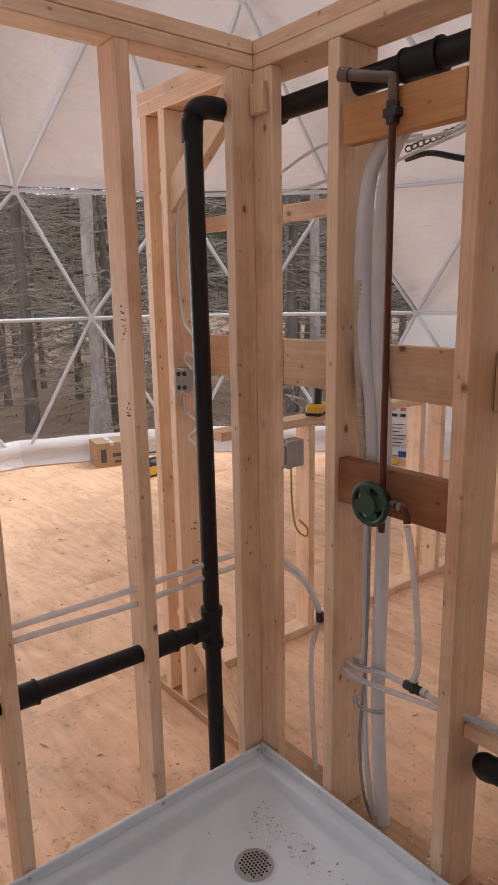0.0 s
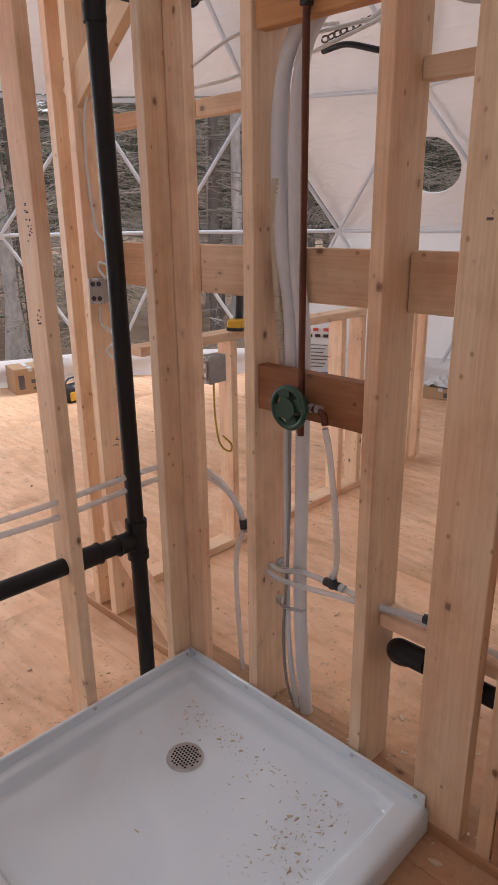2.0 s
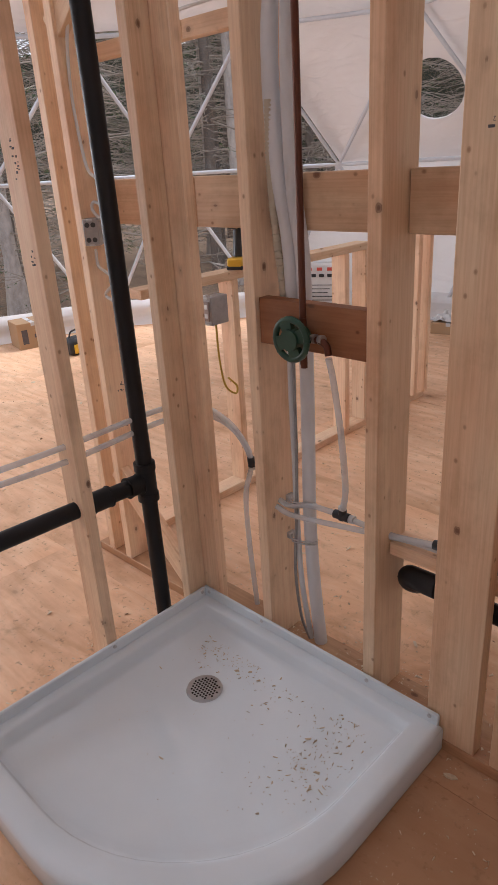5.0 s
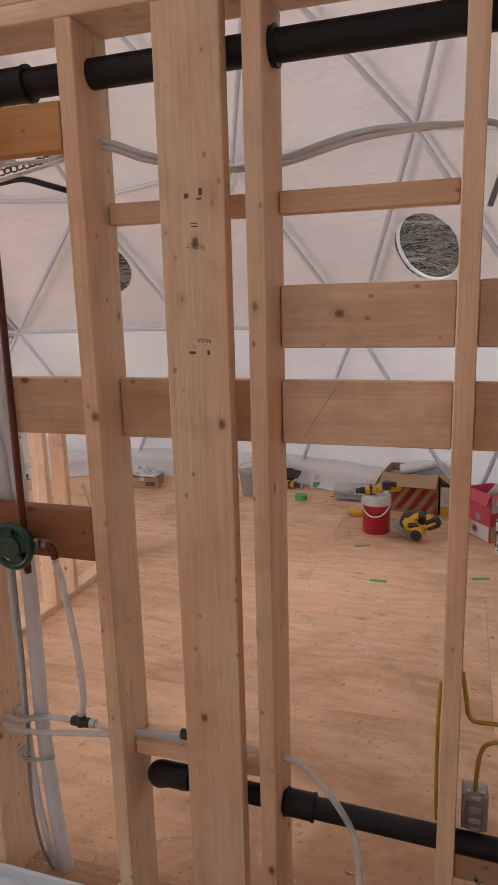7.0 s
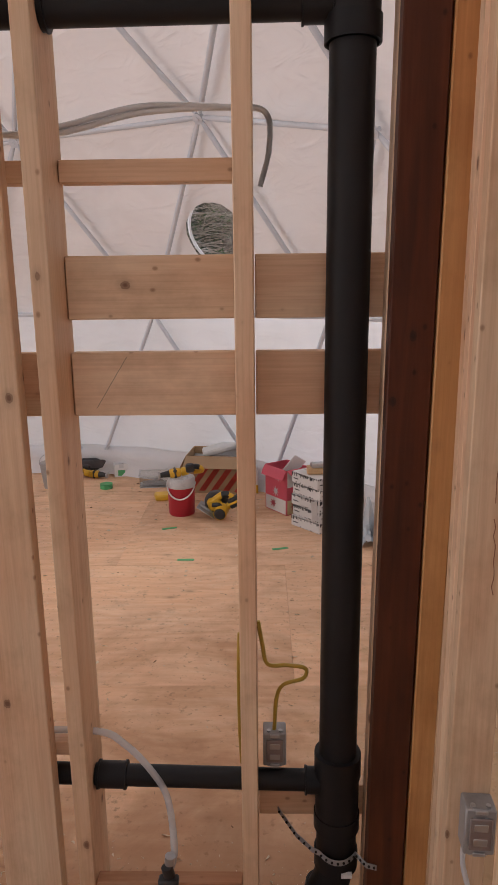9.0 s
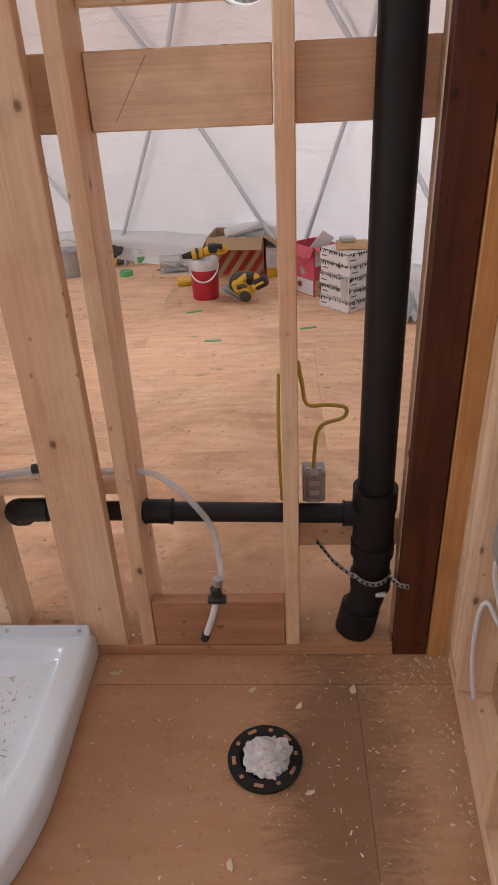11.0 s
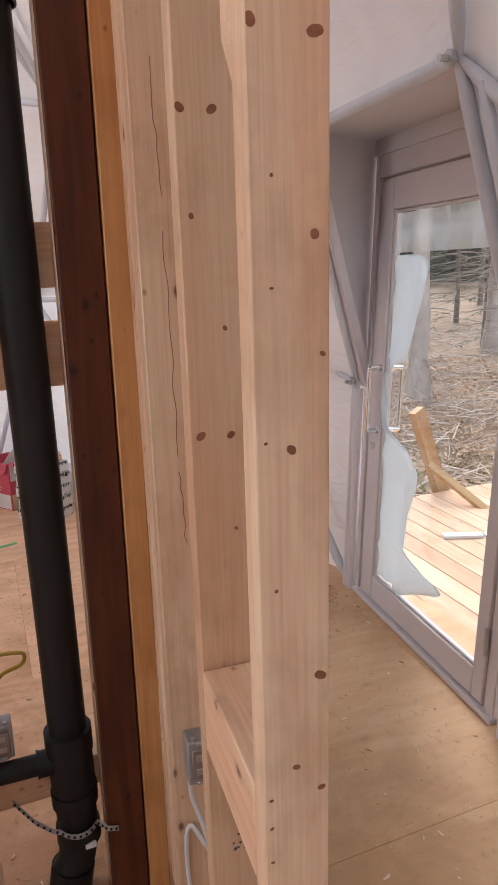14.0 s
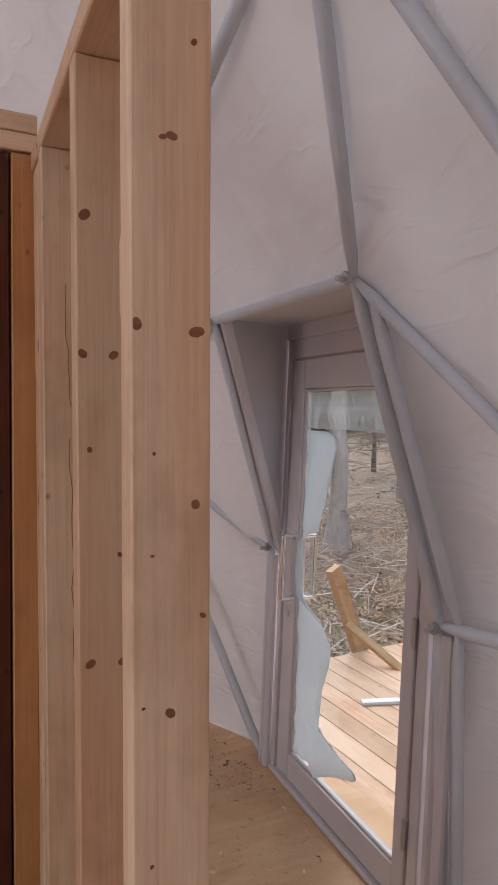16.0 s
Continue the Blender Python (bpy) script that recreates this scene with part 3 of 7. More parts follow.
rnd = random.Random(4)
for row in range(-4, 4):
    y0 = -0.1 + 1.22 * row
    shift = (0.64, 1.63)[row % 2]
    for c in range(-3, 4):
        x0 = shift + 2.44 * c
        g = 0.0005
        poly = clip_polygon([(x0 + g, y0 + g), (x0 + 2.44 - g, y0 + g), (x0 + 2.44 - g, y0 + 1.22 - g), (x0 + g, y0 + 1.22 - g)], DISC)
        if not poly:
            continue
        cx, cy = x0 + 1.22, y0 + 0.61
        lift = rnd.uniform(-0.0012, 0.0)
        bm = bmesh.new()
        top = [bm.verts.new((x - cx, y - cy, lift)) for x, y in poly]
        low = [bm.verts.new((x - cx, y - cy, -0.018)) for x, y in poly]
        bm.faces.new(top)
        bm.faces.new(low[::-1])
        for i in range(len(poly)):
            j = (i + 1) % len(poly)
            bm.faces.new((low[i], low[j], top[j], top[i]))
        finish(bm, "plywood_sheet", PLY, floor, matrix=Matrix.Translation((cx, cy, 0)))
bm = bmesh.new()
bmesh.ops.create_cone(bm, cap_ends=True, segments=60, radius1=4.15, radius2=4.15, depth=0.2, matrix=Matrix.Translation((DC.x, DC.y, -0.121)))
finish(bm, "platform_base", DARKWOOD, floor)

# white skirt of folded cloth along the foot of the dome
for k in range(NSEC):
    a0, a1 = 172.5 - sector(k), 172.5 - sector(k + 1)
    if k in (6, 7):
        continue
    bm = bmesh.new()
    pa, pb = on_dome(a0, 0), on_dome(a1, 0)
    n = 24
    grid = []
    for i in range(n + 1):
        base = pa.lerp(pb, i / n)
        out = (base - DC).normalized()
        col = []
        for j, (h, o) in enumerate(((0.012, -0.10), (0.05, -0.07), (0.11, -0.05), (0.15, -0.075), (0.2, -0.055), (0.235, -0.01), (0.24, 0.04))):
            w = 0.02 * noise.noise(Vector((base.x * 3, base.y * 3, h * 9)))
            col.append(bm.verts.new(base + out * (o + w) + Vector((0, 0, h + w * 0.6 if j else h))))
        grid.append(col)
    for a, b in zip(grid, grid[1:]):
        for j in range(6):
            bm.faces.new((a[j], b[j], b[j + 1], a[j + 1]))
    under(finish(bm, "fabric_skirt", FABRIC, smooth=True, label="folded white fabric skirt along the floor edge"), dome)

# ---- outdoors: ground, backdrop, trees, deck ----
LITTER = mottled("forest_litter", (0.15, 0.098, 0.062), (0.38, 0.27, 0.185), 14.0, 0.9, 0, 0.8, 0.05)
BARK = mottled("grey_bark", (0.08, 0.062, 0.052), (0.27, 0.235, 0.205), 14, 0.9, 0, 0.7, 0.01, 20, (1, 1, 0.35))
TWIG = mottled("dead_twig", (0.22, 0.185, 0.155), (0.48, 0.43, 0.37), 20, 0.9, 0, 0.2)
NEEDLE = mottled("conifer_needles", (0.030, 0.065, 0.022), (0.09, 0.16, 0.055), 3, 0.7, 0, 0)
bm = bmesh.new()
N = 40
grid = [[bm.verts.new((math.copysign(abs(u) ** 2.2, u) * 160 - 0.7, math.copysign(abs(v) ** 2.2, v) * 160 + 0.4, 0)) for v in [2 * j / N - 1 for j in range(N + 1)]] for u in [2 * i / N - 1 for i in range(N + 1)]]
for colm in grid:
    for v in colm:
        d = math.hypot(v.co.x + 0.7, v.co.y - 0.4)
        v.co.z = -0.42 + 0.12 * noise.noise(v.co * 0.35) * min(1, d / 6) + max(0, d - 7) * 0.05 * (1 if d < 60 else 0) + (2.65 if d >= 60 else 0)
for i in range(N):
    for j in range(N):
        bm.faces.new((grid[i][j], grid[i + 1][j], grid[i + 1][j + 1], grid[i][j + 1]))
tagged(finish(bm, "ground", LITTER, smooth=True), "brown forest floor of needles and twigs", "ground", kind="structure")


def conifer(seed, height, r0, green):
    """A spruce with a bare lower stem: tapered trunk, drooping dead limbs with twigs, and a thin green crown."""
    g = random.Random(seed)
    root = empty("conifer_tree")
    lean = Vector((g.uniform(-0.02, 0.02), g.uniform(-0.02, 0.02), 1))
    line = [lean * (height * s / 12) + Vector((g.uniform(-1, 1), g.uniform(-1, 1), 0)) * 0.03 for s in range(13)]
    line[0] = Vector((0, 0, -0.3))
    bm = bmesh.new()
    tube_into(bm, line, lambda s: r0 * (1.25 - 0.3 * min(1, s * 12)) * (1 - 0.85 * s), 10)
    for v in bm.verts:
        v.co += Vector((v.co.x, v.co.y, 0)) * 0.1 * noise.noise(v.co * 5)
    part("trunk", bm, BARK, root, smooth=True)
    bm, leaf = bmesh.new(), bmesh.new()
    for i in range(int(height * 17)):
        z = g.uniform(0.5, height * 0.95)
        a = g.uniform(0, 2 * math.pi)
        share = z / height
        ln = g.uniform(0.6, 2.0) * (1.1 - 0.7 * share)
        d = Vector((math.cos(a), math.sin(a), g.uniform(-0.18, 0.15)))
        p0 = lean * z
        br = [p0 + d * ln * s + Vector((0, 0, -0.16 * ln * s * s)) + Vector((g.uniform(-1, 1), g.uniform(-1, 1), g.uniform(-1, 1))) * 0.04 * s * ln for s in (0, 0.3, 0.6, 1.0)]
        tube_into(bm, br, lambda s: 0.013 * (1.05 - s), 4)
        for _ in range(7):
            s = g.uniform(0.2, 1.0)
            q = br[0].lerp(br[3], s) + Vector((0, 0, 0.05 * math.sin(s * 3)))
            tw = (d + Vector((g.uniform(-1, 1), g.uniform(-1, 1), g.uniform(-0.7, 0.3)))).normalized() * g.uniform(0.12, 0.45) * ln
            tube_into(bm, [q, q + tw * 0.5 + Vector((0, 0, 0.02)), q + tw], lambda s: 0.006 * (1.1 - s), 3)
            if share > 0.45 or g.random() < green:
                for _ in range(10):
                    c = q + tw * g.uniform(0.2, 1.1)
                    e1 = Vector((g.uniform(-1, 1), g.uniform(-1, 1), g.uniform(-1, 0.6))).normalized() * g.uniform(0.03, 0.08)
                    e2 = e1.cross(Vector((g.uniform(-1, 1), g.uniform(-1, 1), g.uniform(-1, 1)))).normalized() * 0.008
                    leaf.faces.new([leaf.verts.new(c - e2), leaf.verts.new(c + e2), leaf.verts.new(c + e1)])
    part("limbs", bm, TWIG, root)
    part("needles", leaf, NEEDLE, root)
    return tagged(root, "grey-barked spruce with bare dead lower limbs", "tree", "forest trees")


kinds = [conifer(11, 11, 0.115, 0.01), conifer(12, 12, 0.1, 0.03), conifer(13, 9, 0.075, 0.3), conifer(14, 10, 0.06, 0.22)]
spots = [(-8.1, 3.55, 0), (-6.6, 6.3, 1), (-7.9, 7.55, 0), (10.2, 8.4, 0)]
g = random.Random(5)
while len(spots) < 120:
    a, d = g.uniform(60, 205) if g.random() < 0.86 else g.uniform(0, 60), 6.2 + 15 * g.random() ** 0.8
    x, y = DC.x + d * math.cos(radians(a)), DC.y + d * math.sin(radians(a))
    if all(math.hypot(x - sx, y - sy) > 0.9 for sx, sy, _ in spots) and not (x > 3 and -1 < y < 5 and d < 9):
        spots.append((x, y, g.randrange(4)))
first = set()
for x, y, k in spots:
    d = math.hypot(x - DC.x, y - DC.y)
    m = pose(x, y, -0.45 + max(0, d - 7) * 0.05, 0, 0, g.uniform(0, 360))
    if k not in first:
        kinds[k].matrix_basis = m
        first.add(k)
    else:
        copy_thing(kinds[k], m)
# deep wood beyond the near trees
bm = bmesh.new()
prev = None
for k in range(97):
    a = 2 * math.pi * k / 96
    col = [bm.verts.new((DC.x + 30 * math.cos(a), DC.y + 30 * math.sin(a), h)) for h in (-1, 2, 4, 6.0 + 2.2 * noise.noise(Vector((math.cos(a) * 9, math.sin(a) * 9, 0))))]
    if prev:
        for j in range(3):
            bm.faces.new((prev[j], col[j], col[j + 1], prev[j + 1]))
    prev = col
WOODS = mottled("distant_wood", (0.010, 0.014, 0.009), (0.05, 0.06, 0.04), 1.1, 0.95, 0, 0, 0.01, 0.0, (1, 1, 0.25))
tagged(finish(bm, "backdrop", WOODS), "dark conifer wood in the distance", "forest", kind="structure")

deck = empty("deck", (3.3, 0, 0))
tagged(deck, "weathered light wooden plank deck outside the door", "deck", kind="structure")
for i in range(14):
    x = 0.08 + i * 0.142
    slanted_board("deck_board", (x, -1.4, -0.06), (x, 2.35, -0.06), 0.137, 0.032, DECK, (0, 0, 1), parent=deck)
part("joist", box((0.02, -1.38, -0.26), (1.95, -1.34, -0.08)), DECK, deck)
part("joist", box((0.02, 2.28, -0.26), (1.95, 2.32, -0.08)), DECK, deck)

# ---- framing ----
Z0, ZT = 0.038, 2.178
STUD = "pale spruce stud with small knots in an open wall frame"


def stud(lo, hi, label=STUD, material=None, group="wall studs"):
    return board("stud", lo, hi, material, None, None, label, "stud", group)


# wall behind the shower and toilet, 140 mm deep
for x, lab in ((0.278, STUD), (0.668, "pale spruce stud notched for pipes beside the shower tray"), (1.056, STUD), (1.45, "thin pale spruce stud with a dark knot")):
    stud((x, 0, Z0), (x + 0.038, 0.14, ZT), lab)
flat_stud = stud((0.877, 0.0, Z0), (1.014, 0.038, ZT), "wide spruce stud set flat, stamped with grade marks")
stud((-0.036, 0.0, Z0), (0.072, 0.038, ZT), "spruce corner stud marked with pencil and smudges")
stud((-0.605, 0.0, Z0), (-0.567, 0.07, ZT), "end stud of the pipe wall")
stud((-0.492, 0.0, Z0), (-0.454, 0.14, ZT), "spruce stud carrying an outlet box")
board("bottom_plate", (-0.68, 0, 0), (1.739, 0.14, 0.037), TRODDEN, None, None, "sawdust-strewn bottom plate of the pipe wall", "wall plate")
board("top_plate", (-0.62, 0, 2.179), (1.9, 0.14, 2.216), None, None, None, "lower top plate of the pipe wall", "wall plate", "top plates")
board("top_plate", (-0.62, 0, 2.217), (1.9, 0.14, 2.254), None, None, None, "upper top plate of the pipe wall", "wall plate", "top plates")
# wall along the other side of the shower, 89 mm deep
for y in (-0.42, -0.825, -0.93, -1.33):
    stud((-0.089, y, Z0), (0, y + 0.038, ZT), "pale spruce stud pierced by water lines beside the shower")
stud((-0.038, -0.076, Z0), (0.0, -0.001, ZT), "flat corner stud pierced by a black vent pipe")
board("bottom_plate", (-0.089, -1.6, 0), (0, -0.001, 0.037), None, None, None, "bottom plate of the shower side wall", "wall plate")
board("top_plate", (-0.089, -1.6, 2.179), (0, -0.001, 2.216), None, None, None, "lower top plate of the shower side wall", "wall plate", "top plates")
board("top_plate", (-0.089, -1.6, 2.217), (0, -0.001, 2.254), None, None, None, "upper top plate of the shower side wall", "wall plate", "top plates")
board("block", (0.005, -0.02, 2.062), (0.06, -0.001, 2.14), None, 2, None, "short offcut block nailed in the corner", "block")
# braces in the end bay
slanted_board("brace", (-0.5, 0.03, 1.88), (-0.1, 0.03, 2.17), 0.089, 0.036, PINE, (0, -1, 0), "short diagonal spruce brace under the top plate", "brace", "braces")
slanted_board("brace", (-0.5, 0.03, 0.42), (-0.12, 0.03, 0.08), 0.089, 0.036, PINE, (0, -1, 0), "short diagonal spruce brace above the bottom plate", "brace", "braces")

# blocking between the studs
BLK = "flat spruce blocking board nailed between studs"
XS = [(-0.452, -0.002), (0.0, 0.276), (0.318, 0.666), (0.708, 1.054), (1.096, 1.448), (1.49, 1.79)]
for i, (a, b) in enumerate(XS):
    board("blocking", (a, 0.102, 1.318), (b, 0.139, 1.455), PINE, 0, None, BLK, "blocking", "middle row of blocking")
    if i in (0, 1, 3, 4):
        board("blocking", (a, 0.102, 1.795), (b, 0.139, 1.84), PINE, 0, None, "narrow spruce slat nailed between studs", "blocking", "upper row of slats")
for a, b in XS[4:]:
    board("blocking", (a, 0.102, 1.524), (b, 0.139, 1.654), PINE, 0, None, BLK, "blocking", "upper row of blocking")
board("blocking", (0.33, 0.0, 1.935), (0.666, 0.036, 2.03), GOLD, 0, None, "amber board holding the shower riser", "blocking")
board("blocking", (0.318, 0.012, 1.035), (0.666, 0.05, 1.157), CEDAR, 0, None, "reddish cedar board holding the shower valve", "blocking")
board("blocking", (1.096, 0.0, 0.04), (1.448, 0.036, 0.195), ROSY, 0, None, "reddish low blocking board at the toilet supply", "blocking")
board("blocking", (1.49, 0.1, 0.3), (1.79, 0.138, 0.385), PINE, 0, None, "low spruce blocking behind the soil stack", "blocking")
board("blocking", (0.708, 0.06, 0.5), (0.98, 0.139, 0.538), PINE, 0, None, "flat spruce block carrying water lines", "blocking")
board("blocking", (0.98, 0.06, 0.5), (1.054, 0.139, 0.538), PINE, 0, None, "short flat spruce block carrying water lines", "blocking")

# corner posts beside the stack
LEAN = Matrix.Translation((1.74, 0, 0)) @ Matrix.Rotation(radians(0.45), 4, "Y") @ Matrix.Translation((-1.74, 0, 0))
for name, lo, hi, wood, label, kind in (("post", (1.741, 0.0, 0.0), (1.828, 0.036, ZT - 0.004), DARKWOOD, "dark stained treated timber plank facing a spruce stud", "post"),
                                        ("stud", (1.739, 0.037, 0.0), (1.826, 0.078, ZT - 0.004), PINE, "spruce stud behind the dark stained plank", "stud"),
                                        ("post", (1.8315, -0.006, 0.0), (1.882, 0.1, ZT - 0.004), GOLD, "amber coloured timber post", "post")):
    ob = board(name, lo, hi, wood, None, None, label, kind, "wall studs" if kind == "stud" else "")
    ob.matrix_basis = LEAN @ ob.matrix_basis

# partition beside the toilet, 89 mm deep; it runs slightly askew
RW = Matrix.Translation((1.886, 0, 0)) @ Matrix.Rotation(radians(-4.0), 4, "Z")


def askew(name, lo, hi, label, category="stud", group="wall studs", axis=None, material=None):
    ob = board(name, lo, hi, material, axis, None, label, category, group)
    ob.matrix_basis = RW @ ob.matrix_basis
    return ob


askew("stud", (0.0, -0.155, Z0), (0.083, -0.117, 2.14), "cracked pale stud beside the amber post")
split = [o for o in scene.objects if o.name.startswith("stud")][-1]
for z0, z1, x0 in ((1.2, 1.62, 0.046), (1.02, 1.17, 0.052), (1.68, 1.9, 0.04)):
    g = random.Random(int(z0 * 100))
    bm = tube([RW @ Vector((x0 + g.uniform(-0.003, 0.003) + 0.006 * k / 9, -0.1553, z1 + (z0 - z1) * k / 9)) for k in range(10)], 0.0008, 5, 3)
    under(finish(bm, "crack", KNOTWOOD, label="long dark drying crack"), split)
for y in (-0.115, -0.076, -0.037):
    askew("stud", (0.004, y, Z0), (0.083, y + 0.037, 2.14), "pale stud doubled behind the amber post")
middle_stud = askew("stud", (0.0, -0.5, Z0), (0.082, -0.462, 2.14), "knotty pale stud of the toilet partition", material=CLEARPINE)
end_stud = askew("stud", (0.0, -0.79, Z0), (0.081, -0.752, 2.14), "knotty wide-faced stud at the end of the toilet partition", material=CLEARPINE)


def knots(ob, y, spots):
    """Dark round knots, level with a stud's face."""
    g = random.Random(int(-y * 100))
    for x, z, size in spots:
        turn, size = g.uniform(0, 6.28), size * 0.64
        bm = bmesh.new()
        pts = []
        for k in range(14):
            a = 2 * math.pi * k / 14
            q = size * (1 + 0.16 * math.sin(2 * a + turn) + 0.06 * g.uniform(-1, 1))
            pts.append((min(max(x + q * math.cos(a), 0.0025), 0.0785), y - 0.0004, z + 0.86 * q * math.sin(a)))
        rim = [bm.verts.new(p) for p in pts]
        base = [bm.verts.new((p[0], y + 0.001, p[2])) for p in pts]
        bm.faces.new(rim)
        for a, b, c, d in zip(rim, rim[1:] + rim[:1], base[1:] + base[:1], base):
            bm.faces.new((a, d, c, b))
        bmesh.ops.recalc_face_normals(bm, faces=bm.faces[:])
        under(finish(bm, "knot", KNOTWOOD, matrix=RW), ob)


knots(end_stud, -0.79, ((0.032, 1.932, 0.0055), (0.041, 1.934, 0.008), (0.006, 1.756, 0.0095), (0.066, 1.751, 0.011), (0.065, 1.582, 0.008), (0.073, 1.47, 0.005), (0.039, 1.376, 0.0085), (0.023, 1.633, 0.003), (0.07, 1.113, 0.0105), (0.04, 1.0, 0.007), (0.037, 0.771, 0.0075), (0.071, 0.778, 0.0085), (0.071, 0.964, 0.007), (0.009, 0.924, 0.004), (0.009, 0.963, 0.004), (0.009, 0.876, 0.0035), (0.02, 1.224, 0.0035), (0.063, 2.025, 0.0055), (0.021, 1.534, 0.003), (0.012, 1.385, 0.003)))
knots(middle_stud, -0.5, ((0.008, 1.749, 0.0105), (0.05, 1.748, 0.0105), (0.017, 1.62, 0.0065), (0.016, 1.325, 0.011), (0.06, 1.323, 0.0095), (0.012, 1.932, 0.013), (0.057, 1.474, 0.006), (0.063, 1.18, 0.005)))
askew("bottom_plate", (0.0, -0.82, 0.0), (0.083, -0.02, 0.037), "bottom plate of the toilet partition with sawdust", "wall plate", "")
askew("top_plate", (0.0, -0.82, 2.141), (0.083, 0.1, 2.178), "top plate of the toilet partition", "wall plate", "top plates")
askew("blocking", (0.0, -0.75, 0.815), (0.081, -0.502, 0.955), "thick spruce block between two partition studs", "blocking", "")
bm = bmesh.new()
for x in (0.03, 0.08):
    for y, z in ((-0.7515, 1.6), (-0.62, 1.79), (-0.62, 1.87), (-0.7515, 2.05)):
        bm.verts.new((x, y, z))
bmesh.ops.convex_hull(bm, input=bm.verts[:])
bmesh.ops.bevel(bm, geom=bm.edges[:], offset=0.0015, segments=1, affect="EDGES")
tagged(finish(bm, "brace", CLEARPINE, matrix=RW), "tapered spruce offcut nailed high on the partition's end stud", "brace", "braces")

# low wall in the room behind
board("bottom_plate", (-0.68, 0.142, 0), (-0.59, 2.45, 0.037), None, None, None, "bottom plate of the low wall", "wall plate")
board("top_plate", (-0.68, 0.3, 1.01), (-0.59, 1.83, 1.048), None, None, None, "top plate of the low wall", "wall plate", "top plates")
for y in (0.145, 0.79, 1.61, 1.79):
    stud((-0.68, y, Z0), (-0.59, y + 0.038, 1.009), "short stud of the low wall", None, "low wall studs")
stud((-0.66, 2.3, Z0), (-0.57, 2.338, 1.24), "short stud at the end of the low wall", None, "low wall studs")
stud((-0.66, 2.42, Z0), (-0.57, 2.458, 1.24), "short stud at the end of the low wall", None, "low wall studs")

# ---- shower tray ----
def tray_outline(inset, n=14):
    """Corner, straight sides and the rounded front; from the far end of one side round to the other."""
    s = 0.925 - inset
    r = 0.52
    cx = s - r
    pts = [(inset * 0.6 + (cx - inset * 0.6) * k / 6, -s) for k in range(7)]
    pts += [(cx + r * math.sin(radians(90 * k / n)), -cx - r * math.cos(radians(90 * k / n))) for k in range(1, n)]
    pts += [(s, -cx + (cx - inset * 0.6) * k / 6) for k in range(7)]
    pts += [(s + (inset * 0.6 - s) * k / 14, -inset * 0.6) for k in range(1, 15)]
    pts += [(inset * 0.6, -inset * 0.6 + (inset * 0.6 - s) * k / 14) for k in range(1, 14)]
    return pts


def shower_tray():
    root = empty("shower_tray", (0.004, -0.004, 0))
    tagged(root, "white acrylic quarter-round shower tray with wood chips in it", "shower tray")
    bm = bmesh.new()
    levels = [(0.006, 0.0), (0.002, 0.004), (0.0, 0.012), (0.0, 0.074), (0.002, 0.081), (0.006, 0.086), (0.013, 0.0895), (0.022, 0.090), (0.066, 0.0865), (0.073, 0.084), (0.078, 0.079), (0.089, 0.052), (0.094, 0.046), (0.102, 0.042), (0.115, 0.040)]
    rings = []
    for inset, z in levels:
        rings.append([bm.verts.new((x, y, z)) for x, y in tray_outline(inset)])
    for a, b in zip(rings, rings[1:]):
        for i in range(len(a)):
            j = (i + 1) % len(a)
            bm.faces.new((a[i], a[j], b[j], b[i]))
    drain = Vector((0.289, -0.281, 0.0))
    inner = rings[-1]
    hole = []
    for v in inner:
        d = (v.co - drain)
        d.z = 0
        hole.append(bm.verts.new(drain + d.normalized() * 0.075 + Vector((0, 0, 0.031))))
    lip = [bm.verts.new(drain + Vector((v.co.x - drain.x, v.co.y - drain.y, 0)).normalized() * 0.052 + Vector((0, 0, 0.024))) for v in hole]
    for a, b in ((inner, hole), (hole, lip)):
        for i in range(len(a)):
            j = (i + 1) % len(a)
            bm.faces.new((a[i], a[j], b[j], b[i]))
    bm.faces.new(lip)
    part("tray_body", bm, ACRYLIC, root, smooth=True)
    # upright nailing flanges along the two walls
    bm = box((0.0, -0.012, 0.07), (0.915, 0.0, 0.125), 0.004)
    part("flange", bm, ACRYLIC, root)
    part("flange", box((0.0, -0.915, 0.07), (0.012, -0.013, 0.125), 0.004), ACRYLIC, root)
    for x, y in ((0.03, -0.012), (0.28, -0.012), (0.69, -0.012), (0.89, -0.012)):
        part("screw", cyl((x, y, 0.112), (x, y - 0.003, 0.112), 0.006, seg=10), STEEL, root)
    for y in (-0.03, -0.4, -0.81, -0.89):
        part("screw", cyl((0.012, y, 0.112), (0.015, y, 0.112), 0.006, seg=10), STEEL, root)
    # drain strainer
    bm = bmesh.new()
    cyl_into(bm, drain + Vector((0, 0, 0.024)), drain + Vector((0, 0, 0.032)), 0.056, 0.053, 32)
    strainer = part("drain", bm, STEEL, root, "round perforated metal drain")
    bm = bmesh.new()
    for i in range(-4, 5):
        for j in range(-4, 5):
            if math.hypot(i, j) < 4.3:
                cyl_into(bm, drain + Vector((i * 0.0098 + (j % 2) * 0.0049, j * 0.0098, 0.0315)), drain + Vector((i * 0.0098 + (j % 2) * 0.0049, j * 0.0098, 0.0328)), 0.0034, seg=8)
    part("drain_holes", bm, ABS, strainer)
    return root


shower_tray()

